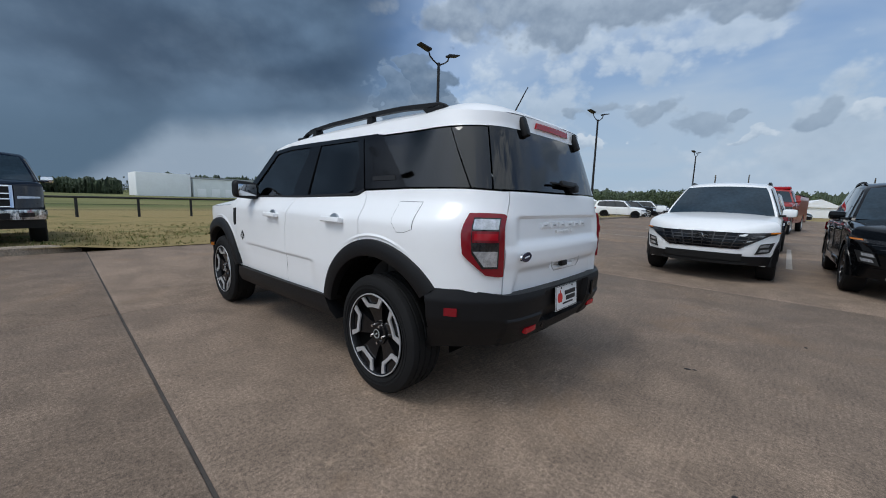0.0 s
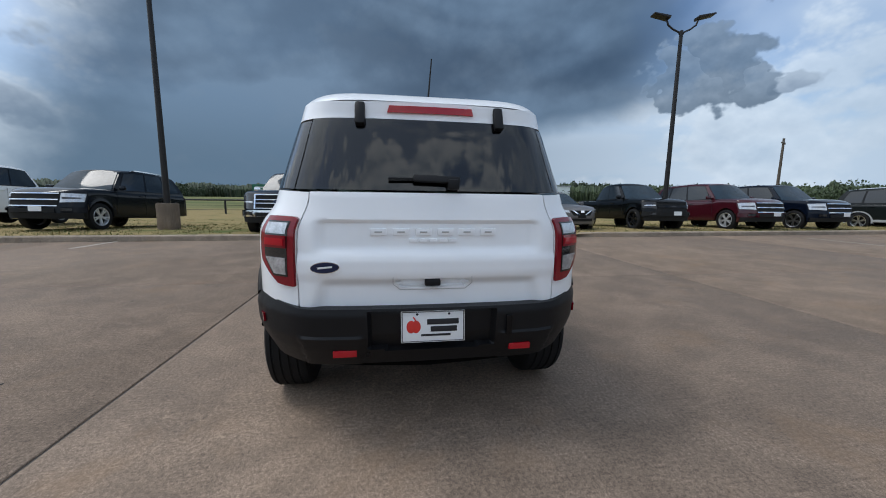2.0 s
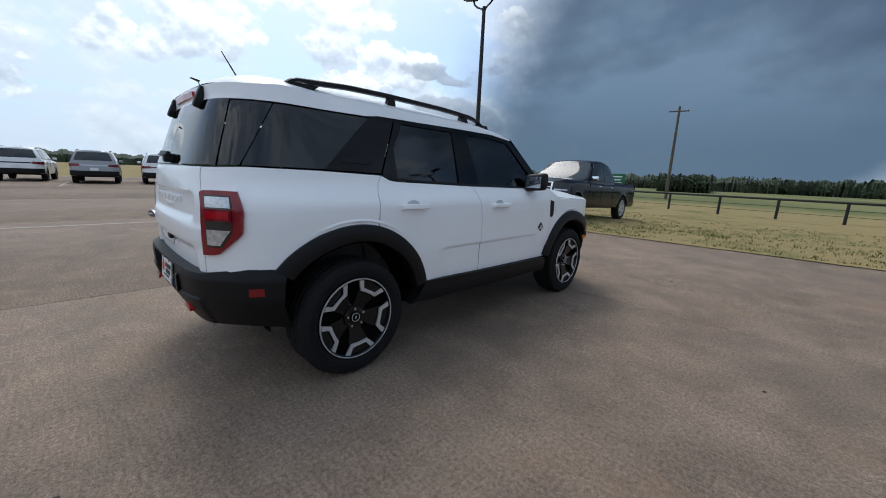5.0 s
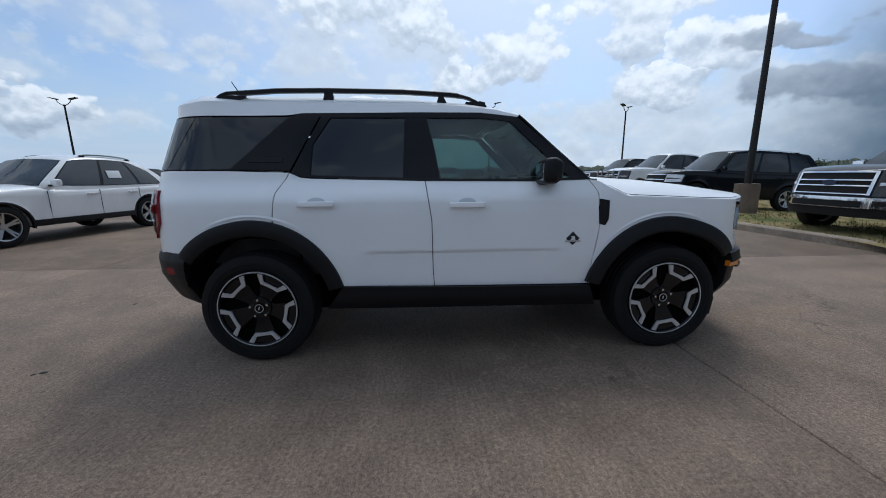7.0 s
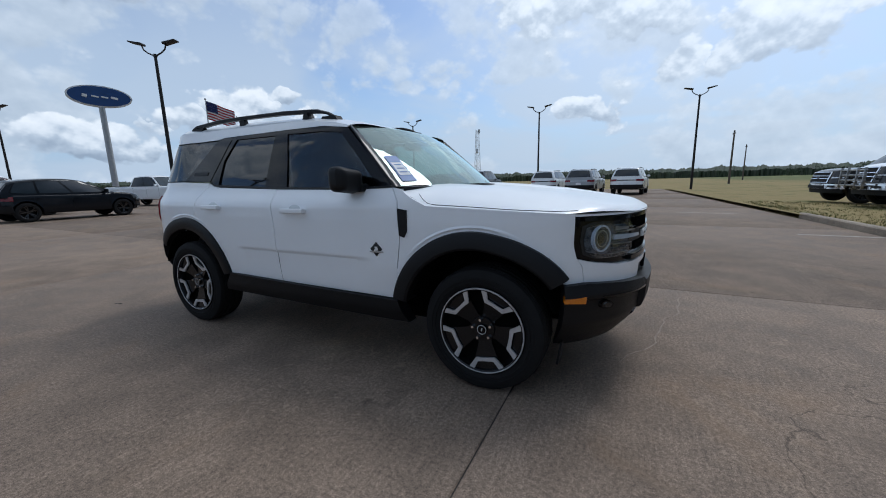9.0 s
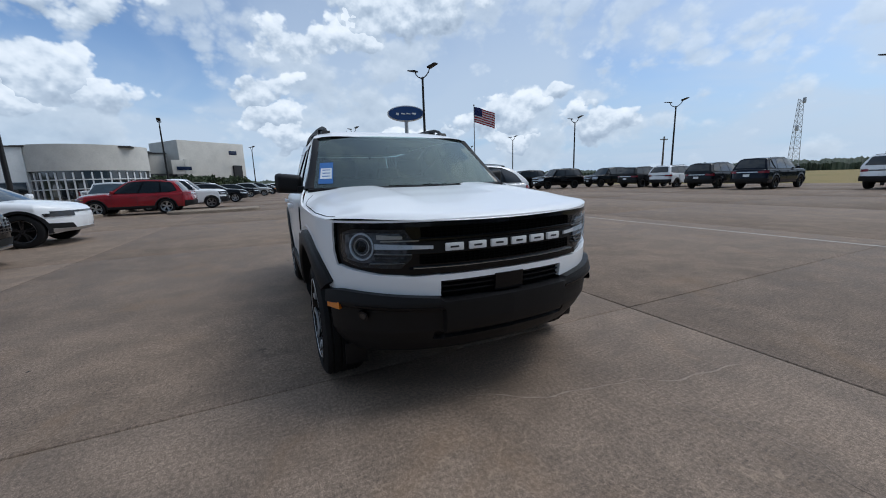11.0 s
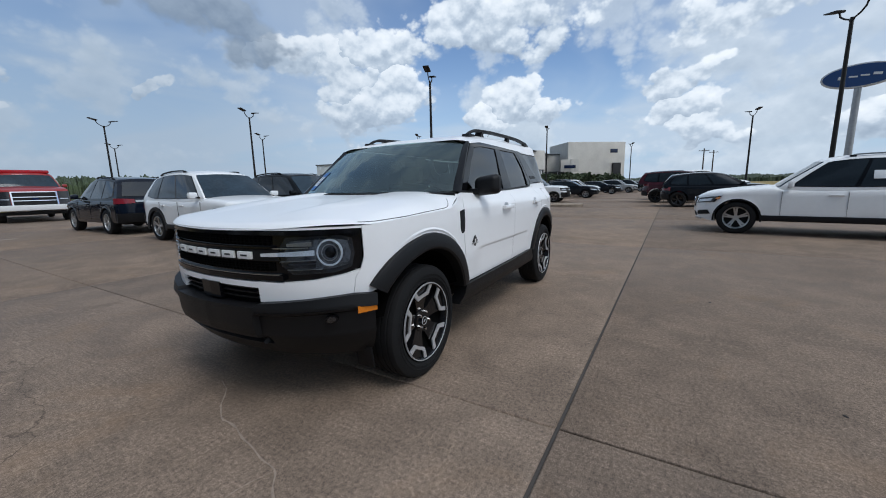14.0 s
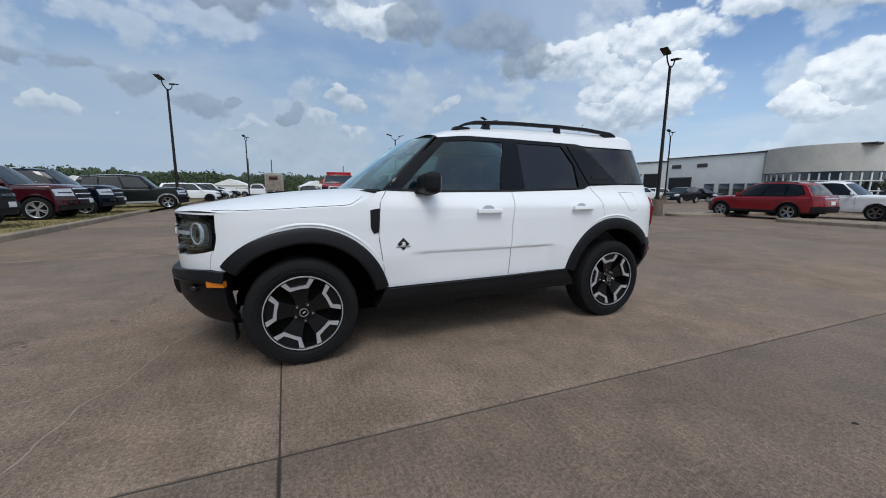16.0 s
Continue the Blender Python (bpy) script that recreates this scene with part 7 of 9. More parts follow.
        for hl in pair("headlamp", ((0.70, 0.47), (0.88, 0.50), (0.93, 0.66), (0.76, 0.63)), UNDER, car, 0.014):
            sg = 1 if hl.data.vertices[0].co.y > 0 else -1
            for q in (0.51, 0.58):
                wrap("lamp_cell", [(sg * y, z) for y, z in ((0.75, q), (0.86, q + 0.01), (0.87, q + 0.05), (0.77, q + 0.04))], CLEARLENS, hl, 0.020, 0.012)
        bump = flat("lower_bumper", -0.95, 0.95, 0.29, 0.435, lower or UNDER, car, 0.014)
        flat("bumper_inset", -0.55, 0.55, 0.36, 0.47, UNDER, bump, 0.020)
        flat("skid_strip", -0.62, 0.62, 0.30, 0.335, SILVER if color is P_BLACK else UNDER, bump, 0.03)
    elif face == "star":
        gr = wrap("grille", ((-0.44, 0.60), (0.44, 0.60), (0.50, 0.83), (-0.50, 0.83)), UNDER, car, 0.012)
        for zz in (0.685, 0.745):
            flat("grille_bar", -0.45, 0.45, zz - 0.013, zz + 0.013, CHROME, gr, 0.026)
        v4, f4 = revolve([(0.083, 0.0), (0.083, 0.02), (0.10, 0.02), (0.10, 0.0)], 28)
        mt = Matrix.Translation((slope(xf, 0.72) + 0.022, 0, 0.72)) @ pose(0, 0, 0, 0, 0, -90)
        badge = solid("badge_ring", [mt @ Vector(p) for p in v4], f4, CHROME, gr)
        for a in (0, 120, 240):
            box("badge_spoke", mt @ pose(0, 0.01, 0, 0, a, 0) @ Matrix.Translation((0, 0, 0.045)), 0.016, 0.014, 0.09, CHROME, badge, bevel=0.004)
        for hl in pair("headlamp", ((0.56, 0.68), (0.93, 0.72), (1.0, 0.86), (0.60, 0.80)), SMOKE, car, 0.012):
            sg = 1 if hl.data.vertices[0].co.y > 0 else -1
            wrap("lamp_cell", [(sg * y, z) for y, z in ((0.62, 0.71), (0.88, 0.745), (0.90, 0.80), (0.64, 0.765))], CLEARLENS, hl, 0.018, 0.012)
            wrap("turn_lamp", [(sg * y, z) for y, z in ((0.94, 0.78), (0.985, 0.79), (0.99, 0.84), (0.95, 0.83))], AMBER, hl, 0.018, 0.012)
        pair("air_inlet", ((0.58, 0.40), (0.88, 0.44), (0.84, 0.53), (0.62, 0.50)), UNDER, car, 0.012)
        flat("bumper_inset", -0.50, 0.50, 0.38, 0.47, UNDER, car, 0.012)
        flat("number_plate", -0.17, 0.17, 0.48, 0.60, PLATEWHITE, car, 0.024)
        flat("skid_strip", -0.66, 0.66, 0.29, 0.34, SILVER, car, 0.02)
    elif face == "electric":
        flat("light_band", -0.86, 0.86, 0.74, 0.785, SMOKE, car, 0.012)
        pair("headlamp", ((0.52, 0.66), (0.93, 0.67), (0.94, 0.74), (0.52, 0.74)), SMOKE, car, 0.014)
        pair("corner_fin", ((0.50, 0.38), (0.90, 0.40), (0.90, 0.52), (0.60, 0.50)), UNDER, car, 0.012)
        flat("skid_strip", -0.86, 0.86, 0.31, 0.38, SILVER, car, 0.016)
    if rails:
        for sd in (1, -1):
            rail = sheet("roof_rail", lambda u, v, o: cab(0.16 + 0.74 * u, 0.985, sd) + Vector((0, (-0.02 if o else 0.012) * sd, 0.020 + 0.030 * v * min(1.0, 8 * u, 8 * (1 - u)))), BLACKPLASTIC if rails is True else rails, 16, 1)
            for t in (0.22, 0.84):
                p = cab(t, 0.985, sd)
                box("rail_foot", Matrix.Translation(p + Vector((0, 0, 0.015))), 0.10, 0.030, 0.04, BLACKPLASTIC, rail, bevel=0.008)
    return car


BIG = dict(ends=0.48, power=3.8, L=5.2, W=2.04, H=1.92, wb=2.95, fo=0.98, r=0.40, sill=0.38, belt=1.20, hood0=1.22, hood1=1.16, xa=0.98, xb=0.38, xc=-2.10, xd=-2.42, windows=3, rim=ALLOY, rails=CHROME, face="chrome_suv", lower=None, nose=0.12)
TRUCK = dict(ends=0.42, power=4.0, L=5.89, W=2.03, H=1.96, wb=3.68, fo=0.95, r=0.41, sill=0.44, belt=1.24, hood0=1.27, hood1=1.20, xa=1.16, xb=0.52, xc=-0.86, xd=-1.12, bed=1.27, windows=2, face="pickup", nose=0.08, roof_w=0.76, category="pickup truck")
CROSS = dict(arch=0.10, L=4.6, W=1.87, H=1.68, wb=2.755, fo=0.92, r=0.365, sill=0.33, belt=1.02, hood0=1.06, hood1=0.92, xa=0.86, xb=0.12, xc=-1.75, xd=-2.12, windows=3, rails=True, nose=0.10)


def kind(base, **changes):
    d = dict(base)
    d.update(changes)
    return d


def spot(x, y, heading, z=0.0, pitch=0.0):
    """Where a vehicle stands: heading is the way its nose points, counted from +x towards +y."""
    return pose(x, y, z, 0, pitch, heading)


ROW = "vehicles parked along the kerb"
# on the verge, noses to the lot
vehicle("pickup_truck", "dark navy pickup truck with chrome grille on grass", spot(9.8, 3.15, 180, -0.015, -1.8), **kind(TRUCK, H=1.90, hood0=1.26, hood1=1.19, belt=1.22, bed=1.25, color=P_NAVY, rim=ALLOY, arms=6, fork=0.14, mirrors=CHROME, group=ROW))
vehicle("sport_utility_vehicle", "dark grey full-size vehicle with chrome grille bars", spot(10.3, 9.45, 174, -0.02, -3.0), **kind(BIG, color=P_GREY, group=ROW))
sd = vehicle("pickup_truck", "white heavy pickup truck with grille guard", spot(11.4, 14.1, 178, 0.0, -2.5), **kind(TRUCK, L=6.3, W=2.05, H=2.05, color=P_WHITE, rim=STEEL, belt=1.32, hood0=1.36, hood1=1.28, bed=1.36, r=0.42, group=ROW))
for zz in (0.62, 0.78, 0.94, 1.10):
    box("guard_bar", pose(2.98, 0, zz), 0.06, 1.7, 0.055, STEEL, sd, bevel=0.02)
for yy in (-0.8, -0.32, 0.32, 0.8):
    box("guard_post", pose(2.99, yy, 0.86), 0.07, 0.06, 0.66, STEEL, sd, bevel=0.02)
vehicle("pickup_truck", "black and white pickup truck with dark wheels", spot(11.3, 17.2, 184, -0.02, -2.0), **kind(TRUCK, color=P_BLACK, rim=RIMBLACK, L=5.8, group=ROW))
vehicle("sedan", "grey-brown compact sedan on the grass", spot(10.3, -6.35, 184, -0.07, -3.0), **kind(CROSS, L=4.5, W=1.72, H=1.50, wb=2.6, fo=0.86, r=0.315, sill=0.25, belt=0.93, hood0=0.96, hood1=0.80, xa=0.85, xb=0.12, xc=-0.95, xd=-1.55, arch=0.10, color=P_BROWN, face="sedan", rails=False, windows=2, rim=SILVER, arms=7, fork=0, nose=0.12, category="car", group=ROW))
vehicle("pickup_truck", "black mid-size pickup truck with black wheels", spot(10.6, -9.95, 180, -0.04, -3.0), **kind(TRUCK, L=5.35, W=1.88, H=1.83, wb=3.22, fo=0.92, r=0.40, xa=1.05, xb=0.42, xc=-0.80, xd=-1.05, belt=1.16, hood0=1.18, hood1=1.10, bed=1.18, color=P_BLACK, rim=RIMBLACK, face="black_truck", group=ROW))
vehicle("sport_utility_vehicle", "maroon full-size vehicle with chrome wheels", spot(10.4, -13.85, 183, -0.04, -3.0), **kind(BIG, color=P_MAROON, group=ROW))
vehicle("sport_utility_vehicle", "dark blue full-size vehicle with silver grille", spot(10.4, -16.95, 184, -0.04, -3.0), **kind(BIG, color=P_NAVY, rim=SILVER, group=ROW))
vehicle("sport_utility_vehicle", "dark green older full-size vehicle with silver trim", spot(9.2, -23.0, 190, -0.05, -2.0), **kind(BIG, color=P_GREEN, lower=P_SILVER, rim=SILVER, group=ROW))
vehicle("sport_utility_vehicle", "white mid-size vehicle with dark wheels", spot(9.6, -38.3, 192, -0.1, 0), **kind(BIG, L=5.0, W=1.98, H=1.77, wb=2.86, r=0.38, belt=1.12, hood0=1.14, hood1=1.04, color=P_WHITE, rim=RIMBLACK, group=ROW))
vehicle("sport_utility_vehicle", "black mid-size vehicle beside a white one", spot(9.9, -43.5, 195, -0.1, 0), **kind(BIG, H=1.77, belt=1.10, color=P_BLACK, group=ROW))
vehicle("sport_utility_vehicle", "white large vehicle far along the row", spot(9.9, -49.5, 195, -0.1, 0), **kind(BIG, color=P_WHITE, group=ROW))
vehicle("sedan", "dark sedan far along the row", spot(9.4, -55.0, 195, -0.1, 0), **kind(CROSS, H=1.5, belt=0.95, rails=False, windows=2, color=P_GREY, face="sedan", group=ROW))
# the row across the lot, noses towards the white vehicle
ROW2 = "vehicles in the row across the lot"
vehicle("crossover", "white compact crossover with black arch trim", spot(-2.08, -7.42, 90), **kind(CROSS, clad=0.075, color=P_WHITE, lower=BLACKPLASTIC, face="wide_mesh", group=ROW2))
vehicle("crossover", "black compact crossover with dark mesh grille", spot(-4.65, -7.42, 90.8), **kind(CROSS, color=P_BLACK, lower=P_BLACK, face="wide_mesh", rim=SMOKE, group=ROW2))
vehicle("crossover", "white electric crossover with black arch trim", spot(-8.42, -7.60, 90), **kind(CROSS, L=4.64, W=1.89, H=1.60, wb=3.0, fo=0.84, r=0.37, xa=1.15, xb=0.30, xc=-1.62, xd=-2.05, hood0=1.02, hood1=0.88, color=P_WHITE, lower=BLACKPLASTIC, face="electric", rails=False, rim=SMOKE, group=ROW2))
vehicle("crossover", "dark blue mid-size crossover seen from its tail", spot(-2.12, -13.45, -90), **kind(CROSS, L=4.78, W=1.90, color=P_NAVY, face="wide_mesh", tailh=1.12, group=ROW2))
vehicle("crossover", "dark crossover behind the white electric one", spot(-12.6, -12.2, 90), **kind(CROSS, color=P_GREY, face="wide_mesh", group=ROW2))
vehicle("crossover", "dark blue crossover near the lamp post", spot(-13.6, -15.6, 80), **kind(CROSS, color=P_NAVY, face="wide_mesh", group=ROW2))
# towards the showroom
ROW3 = "vehicles near the showroom"
vehicle("crossover", "red mid-size crossover parked beside a kerb island", spot(-19.8, -7.15, -91), **kind(CROSS, L=4.78, W=1.90, color=P_RED, lower=BLACKPLASTIC, face="wide_mesh", tailh=1.12, group=ROW3))
vehicle("pickup_truck", "white compact pickup truck with steel wheels", spot(-23.3, -5.85, 92), **kind(TRUCK, L=5.1, W=1.84, H=1.74, wb=3.07, fo=0.86, r=0.36, xa=0.95, xb=0.35, xc=-0.95, xd=-1.15, belt=1.10, hood0=1.12, hood1=1.06, bed=1.12, sill=0.36, color=P_WHITE, rim=STEEL, face="black_truck", group=ROW3))
vehicle("pickup_truck", "white pickup truck in front of the showroom glass", spot(-42.0, -15.0, 178), **kind(TRUCK, color=P_WHITE, group=ROW3))
vehicle("crossover", "pale grey crossover behind the red one", spot(-24.5, -9.5, 0), **kind(CROSS, color=P_SILVER, rails=False, face="wide_mesh", group=ROW3))
for k, (x, y, h, c) in enumerate(((-31.5, -5.0, 90, P_GREY), (-35.0, -6.0, 90, P_BLACK), (-39.5, -6.0, 90, P_WHITE), (-44.5, -4.4, 90, P_GREY), (-50.5, -3.0, 85, P_SILVER), (-57.0, -2.0, 85, P_BLACK), (-64, -1.0, 90, P_SILVER), (-74, 0.5, 88, P_WHITE), (-83, 2.0, 90, P_BLACK))):
    vehicle("sedan" if k % 3 == 0 else "crossover", "parked car in the row before the showroom", spot(x, y, h), **kind(CROSS, H=1.50 if k % 3 == 0 else 1.66, belt=0.95 if k % 3 == 0 else 1.02, rails=False, color=c, face="sedan" if k % 3 == 0 else "wide_mesh", group=ROW3))
for k, (x, y, h, c) in enumerate(((-28.5, -34.0, 5, P_GREY), (-33.0, -31.0, 10, P_NAVY), (-37.5, -28.5, 170, P_WHITE), (-41.0, -26.0, 5, P_GREY), (-46.0, -33.5, 3, P_WHITE), (-52.0, -30.5, 90, P_BLACK))):
    vehicle("sport_utility_vehicle", "parked vehicle before the service wing", spot(x, y, h), **kind(BIG, H=1.8, color=c, group=ROW3))
# the aisle side
ROW4 = "vehicles along the aisle"
cw = vehicle("crossover", "white crossover with bright alloy wheels", spot(-8.12, 5.15, -99.5), **kind(CROSS, L=4.66, W=1.89, H=1.64, wb=2.87, fo=0.86, r=0.365, belt=1.00, hood0=1.05, hood1=0.92, xa=0.80, xb=0.10, xc=-1.55, xd=-2.15, color=P_WHITE, lower=BLACKPLASTIC, arms=5, face="star", arch=0.10, kick=-0.62, dlo=0.88, roof_w=0.72, clad=0.022, rails=SILVER, rim=SILVER, fork=0.13, group=ROW4))
box("window_paper", pose(-0.72, 0.855, 1.26, 20, 0, 0), 0.30, 0.012, 0.17, PAPER, cw, bevel=0.002)
vehicle("crossover", "dark grey electric crossover", spot(-19.0, 4.2, 92), **kind(CROSS, H=1.60, wb=3.0, xa=1.15, xb=0.30, color=P_GREY, face="electric", rails=False, rim=SMOKE, group=ROW4))
vehicle("sport_utility_vehicle", "dark red off-road vehicle", spot(-23.6, 3.2, 90), **kind(BIG, L=4.7, W=1.88, H=1.84, color=P_MAROON, rim=RIMBLACK, group=ROW4))
vehicle("pickup_truck", "white pickup truck seen from its tail", spot(-28.0, 4.2, 92), **kind(TRUCK, color=P_WHITE, group=ROW4))
vehicle("pickup_truck", "silver heavy pickup truck with a dark tailgate", spot(-16.3, 10.9, 84), **kind(TRUCK, H=2.0, color=P_SILVER, group=ROW4))
vehicle("pickup_truck", "white crew-cab pickup truck", spot(-27.0, 11.5, 20), **kind(TRUCK, color=P_WHITE, group=ROW4))
vehicle("sport_utility_vehicle", "black full-size vehicle side on", spot(-25.6, 25.0, -100), **kind(BIG, color=P_BLACK, rim=RIMBLACK, group=ROW4))
vehicle("sport_utility_vehicle", "black full-size vehicle behind another", spot(-29.8, 24.0, -100), **kind(BIG, color=P_BLACK, rim=RIMBLACK, group=ROW4))
vehicle("sport_utility_vehicle", "black long vehicle on the lot's far side", spot(-25.0, 31.2, -96), **kind(BIG, color=P_BLACK, rim=RIMBLACK, group=ROW4))
# far side, tails to the lot
ROW5 = "vehicles on the far side of the lot"
EXPL = kind(BIG, L=5.05, W=2.0, H=1.78, wb=3.02, r=0.38, belt=1.14, hood0=1.14, hood1=1.05, rim=RIMBLACK, rails=True, tailh=1.12, group=ROW5)
for x, y, c, big, lab in ((-9.6, 28.6, P_NAVY, True, "dark navy full-size vehicle seen from its tail"), (-12.9, 28.9, P_GREY, False, "dark grey mid-size vehicle seen from its tail"), (-17.0, 30.6, P_WHITE, False, "white mid-size vehicle with a black rear window"), (-19.9, 30.3, P_BLACK, False, "black mid-size vehicle seen from its tail"),
                          (-3.9, 29.5, P_WHITE, False, "white vehicle seen from its tail"), (-1.0, 27.6, P_SILVER, False, "silver grey vehicle seen from its tail"), (2.0, 27.3, P_WHITE, False, "white vehicle parked at the lot's end")):
    vehicle("sport_utility_vehicle", lab, spot(x, y, 90 if x < -5 else 84), **(kind(BIG, color=c, rim=RIMBLACK, tailh=1.2, group=ROW5) if big else kind(EXPL, color=c)))
# fire truck and box van at the lot's other end
ft = vehicle("fire_truck", "red fire truck with a light bar and white bumper", spot(-2.3, -25.4, 84), **kind(TRUCK, L=7.6, W=2.35, H=2.25, wb=4.6, fo=0.95, r=0.48, sill=0.55, belt=1.55, hood0=1.60, hood1=1.45, xa=1.75, xb=1.35, xc=0.2, xd=0.0, bed=2.0, color=P_FIRE, face="pickup", category="fire truck"))
box("light_bar", pose(0.9, 0, 2.34), 0.35, 1.7, 0.16, REDLENS, ft, bevel=0.05)
box("white_bumper", pose(3.32, 0, 0.66), 0.22, 2.3, 0.24, PLATEWHITE, ft, bevel=0.04)
vehicle("sedan", "black car beyond the fire truck", spot(-2.6, -51.0, 170), **kind(CROSS, color=P_BLACK, face="sedan", group=ROW5))
vehicle("pickup_truck", "white pickup truck at the lot's end", spot(5.0, -60.0, 170), **kind(TRUCK, color=P_WHITE, group=ROW5))


def box_van():
    van = tagged(empty("box_trailer", pose(2.9, -60.0, 0, 0, 0, 88)), "weathered beige box trailer with a dirty rear door", "trailer")
    col = material("weathered_panel", (0.36, 0.33, 0.29), 0.6, vary=0.3, scale=1.6)
    dirt = material("dirty_door", (0.26, 0.22, 0.18), 0.8, vary=0.4, scale=2.5)
    box("box_body", pose(-1.4, 0, 2.25), 5.6, 2.4, 2.7, col, van, bevel=0.06)
    d = box("rear_door", pose(1.42, 0, 2.15), 0.06, 2.1, 2.3, dirt, van, bevel=0.02)
    box("door_panel", pose(1.46, 0, 2.85), 0.02, 1.2, 0.5, P_MAROON, d, bevel=0.01)
    box("bumper", pose(1.45, 0, 0.75), 0.14, 2.2, 0.16, UNDER, van, bevel=0.02)
    box("chassis", pose(-1.4, 0, 0.75), 5.2, 1.0, 0.25, UNDER, van, bevel=0.03)
    for x in (-3.2, 0.4):
        for sd in (1, -1):
            w = empty("wheel", pose(x, sd * 1.02, 0.45, 0, 0, 0 if sd > 0 else 180))
            w.parent = van
            on_mesh("tyre", cached(("tyre", 0.45), lambda: make_tyre(0.45, 0.26)), w)
            on_mesh("rim", cached(("rim", 0.45), lambda: make_rim(0.45, 0.26, STEEL, 8, 0)), w)


box_van()

# ---- lamp posts, poles, sign, flag ----
BRONZE = material("dark_bronze_metal", (0.016, 0.014, 0.013), 0.5, metal=0.3, vary=0.2, scale=3)
POLEBASE = concrete("pole_base_concrete", (0.20, 0.155, 0.12))
GALV = material("galvanised_steel", (0.42, 0.43, 0.44), 0.5, metal=0.7, vary=0.15, scale=4)
TIMBER = material("weathered_timber", (0.10, 0.082, 0.066), 0.9, vary=0.35, scale=5, bump=0.5, bump_scale=40)
FENCEBLACK = material("black_rail_paint", (0.010, 0.010, 0.010), 0.6, vary=0.3, scale=5)


def make_arm():
    """One curved arm with its lamp head, reaching along +x from the post's top."""
    bm = bmesh.new()
    pts = [(0.0, -0.55), (0.10, -0.40), (0.32, -0.30), (0.50, -0.16), (0.56, 0.0), (0.60, 0.06)]
    for a, b in zip(pts[:-1], pts[1:]):
        m, l = between((a[0], 0, a[1]), (b[0], 0, b[1]))
        add_tube(bm, m, 0.032, 0.032, l + 0.01, 10)
    return part("arm", bm, BRONZE)


def make_head():
    bm = add_box(bmesh.new(), pose(0.0, 0, 0.0, 0, 0, 0), 0.62, 0.34, 0.10, 0.03)
    for v in bm.verts:
        if v.co.x > 0:
            v.co.z *= 0.55
    return part("lamp_head", bm, BRONZE)


def lamp_post(x, y, turn, base=True, h=7.7, z=0.0):
    post = tagged(empty("lamp_post", pose(x, y, z, 0, 0, turn)), "dark bronze lamp post with two flat heads" + (" on a concrete base" if base else ""), "lamp post", "lamp posts")
    if base:
        def mk():
            bm = bmesh.new()
            add_tube(bm, Matrix(), 0.30, 0.30, 0.82, 24)
            bmesh.ops.bevel(bm, geom=[e for e in bm.edges if abs(e.verts[0].co.z - 0.82) < 1e-4 and abs(e.verts[1].co.z - 0.82) < 1e-4], offset=0.02, segments=2, affect="EDGES")
            return part("concrete_base", bm, POLEBASE)
        on_mesh("concrete_base", cached("lamp_base", mk), post)

    def mk2():
        bm = bmesh.new()
        add_tube(bm, Matrix(), 0.095, 0.062, h - 0.45, 14)
        return part("pole", bm, BRONZE)
    on_mesh("pole", cached(("lamp_pole", h), mk2), post)
    for a in (0, 180):
        arm = on_mesh("arm", cached("lamp_arm", make_arm), post, pose(0, 0, h - 0.1, 0, 0, a))
        on_mesh("lamp_head", cached("lamp_head", make_head), arm, pose(0.80, 0, 0.13, 0, -12, 0))


for x, y, turn, base in ((8.95, 6.9, 85, True), (9.3, -10.55, 80, False), (7.9, -26.0, 75, False), (-18.0, 7.88, 25, True), (-16.15, -10.0, 20, True), (-41.5, -10.0, 10, True), (-43.0, 8.9, 20, True), (-30.0, 31.5, 0, False),
                         (-16.4, -28.0, 20, True), (19.6, 33.2, 40, False), (6.4, 33.4, 10, False), (-5.9, 33.3, 0, False), (-19.9, 34.0, 0, False), (-47.7, 35.5, 0, False), (-64.5, 37.0, 0, False), (-37.4, -25.3, 20, True),
                         (-25.2, -39.4, 20, True), (-11.2, -41.6, 10, True), (5.7, -51.0, 80, False), (-18.6, -61.8, 20, True), (-68.0, -3.0, 20, True)):
    lamp_post(x, y, turn, base, z=verge_z(x, y) if x > kerb_x(y) else 0.0)


def utility_pole(x, y, h, turn, z=-0.3):
    p = tagged(empty("utility_pole", pose(x, y, z, 0, 0, turn)), "weathered wooden utility pole", "pole", "utility poles")
    bm = bmesh.new()
    add_tube(bm, Matrix(), 0.17, 0.11, h, 12)
    part("mast", bm, TIMBER, p)
    arm = box("cross_arm", pose(0, 0, h - 0.5), 0.10, 1.9, 0.11, TIMBER, p, bevel=0.01)
    for k in (-0.8, -0.3, 0.3, 0.8):
        bm = bmesh.new()
        add_tube(bm, pose(0, k, h - 0.45), 0.04, 0.03, 0.14, 8)
        part("insulator", bm, GALV, arm)


for x, y, h, t in ((44.5, 8.9, 9.8, 10), (31.5, -42.5, 8.2, 30), (16.5, 74, 8.5, 0), (-39.0, 60.0, 7.5, 0), (-95, 9, 8.5, 0), (-110, 12, 9.0, 0), (4.5, -110, 9.5, 0), (9.0, -95, 8.5, 0), (-16, -120, 9.0, 0), (28, 120, 9.0, 0)):
    utility_pole(x, y, h, t)


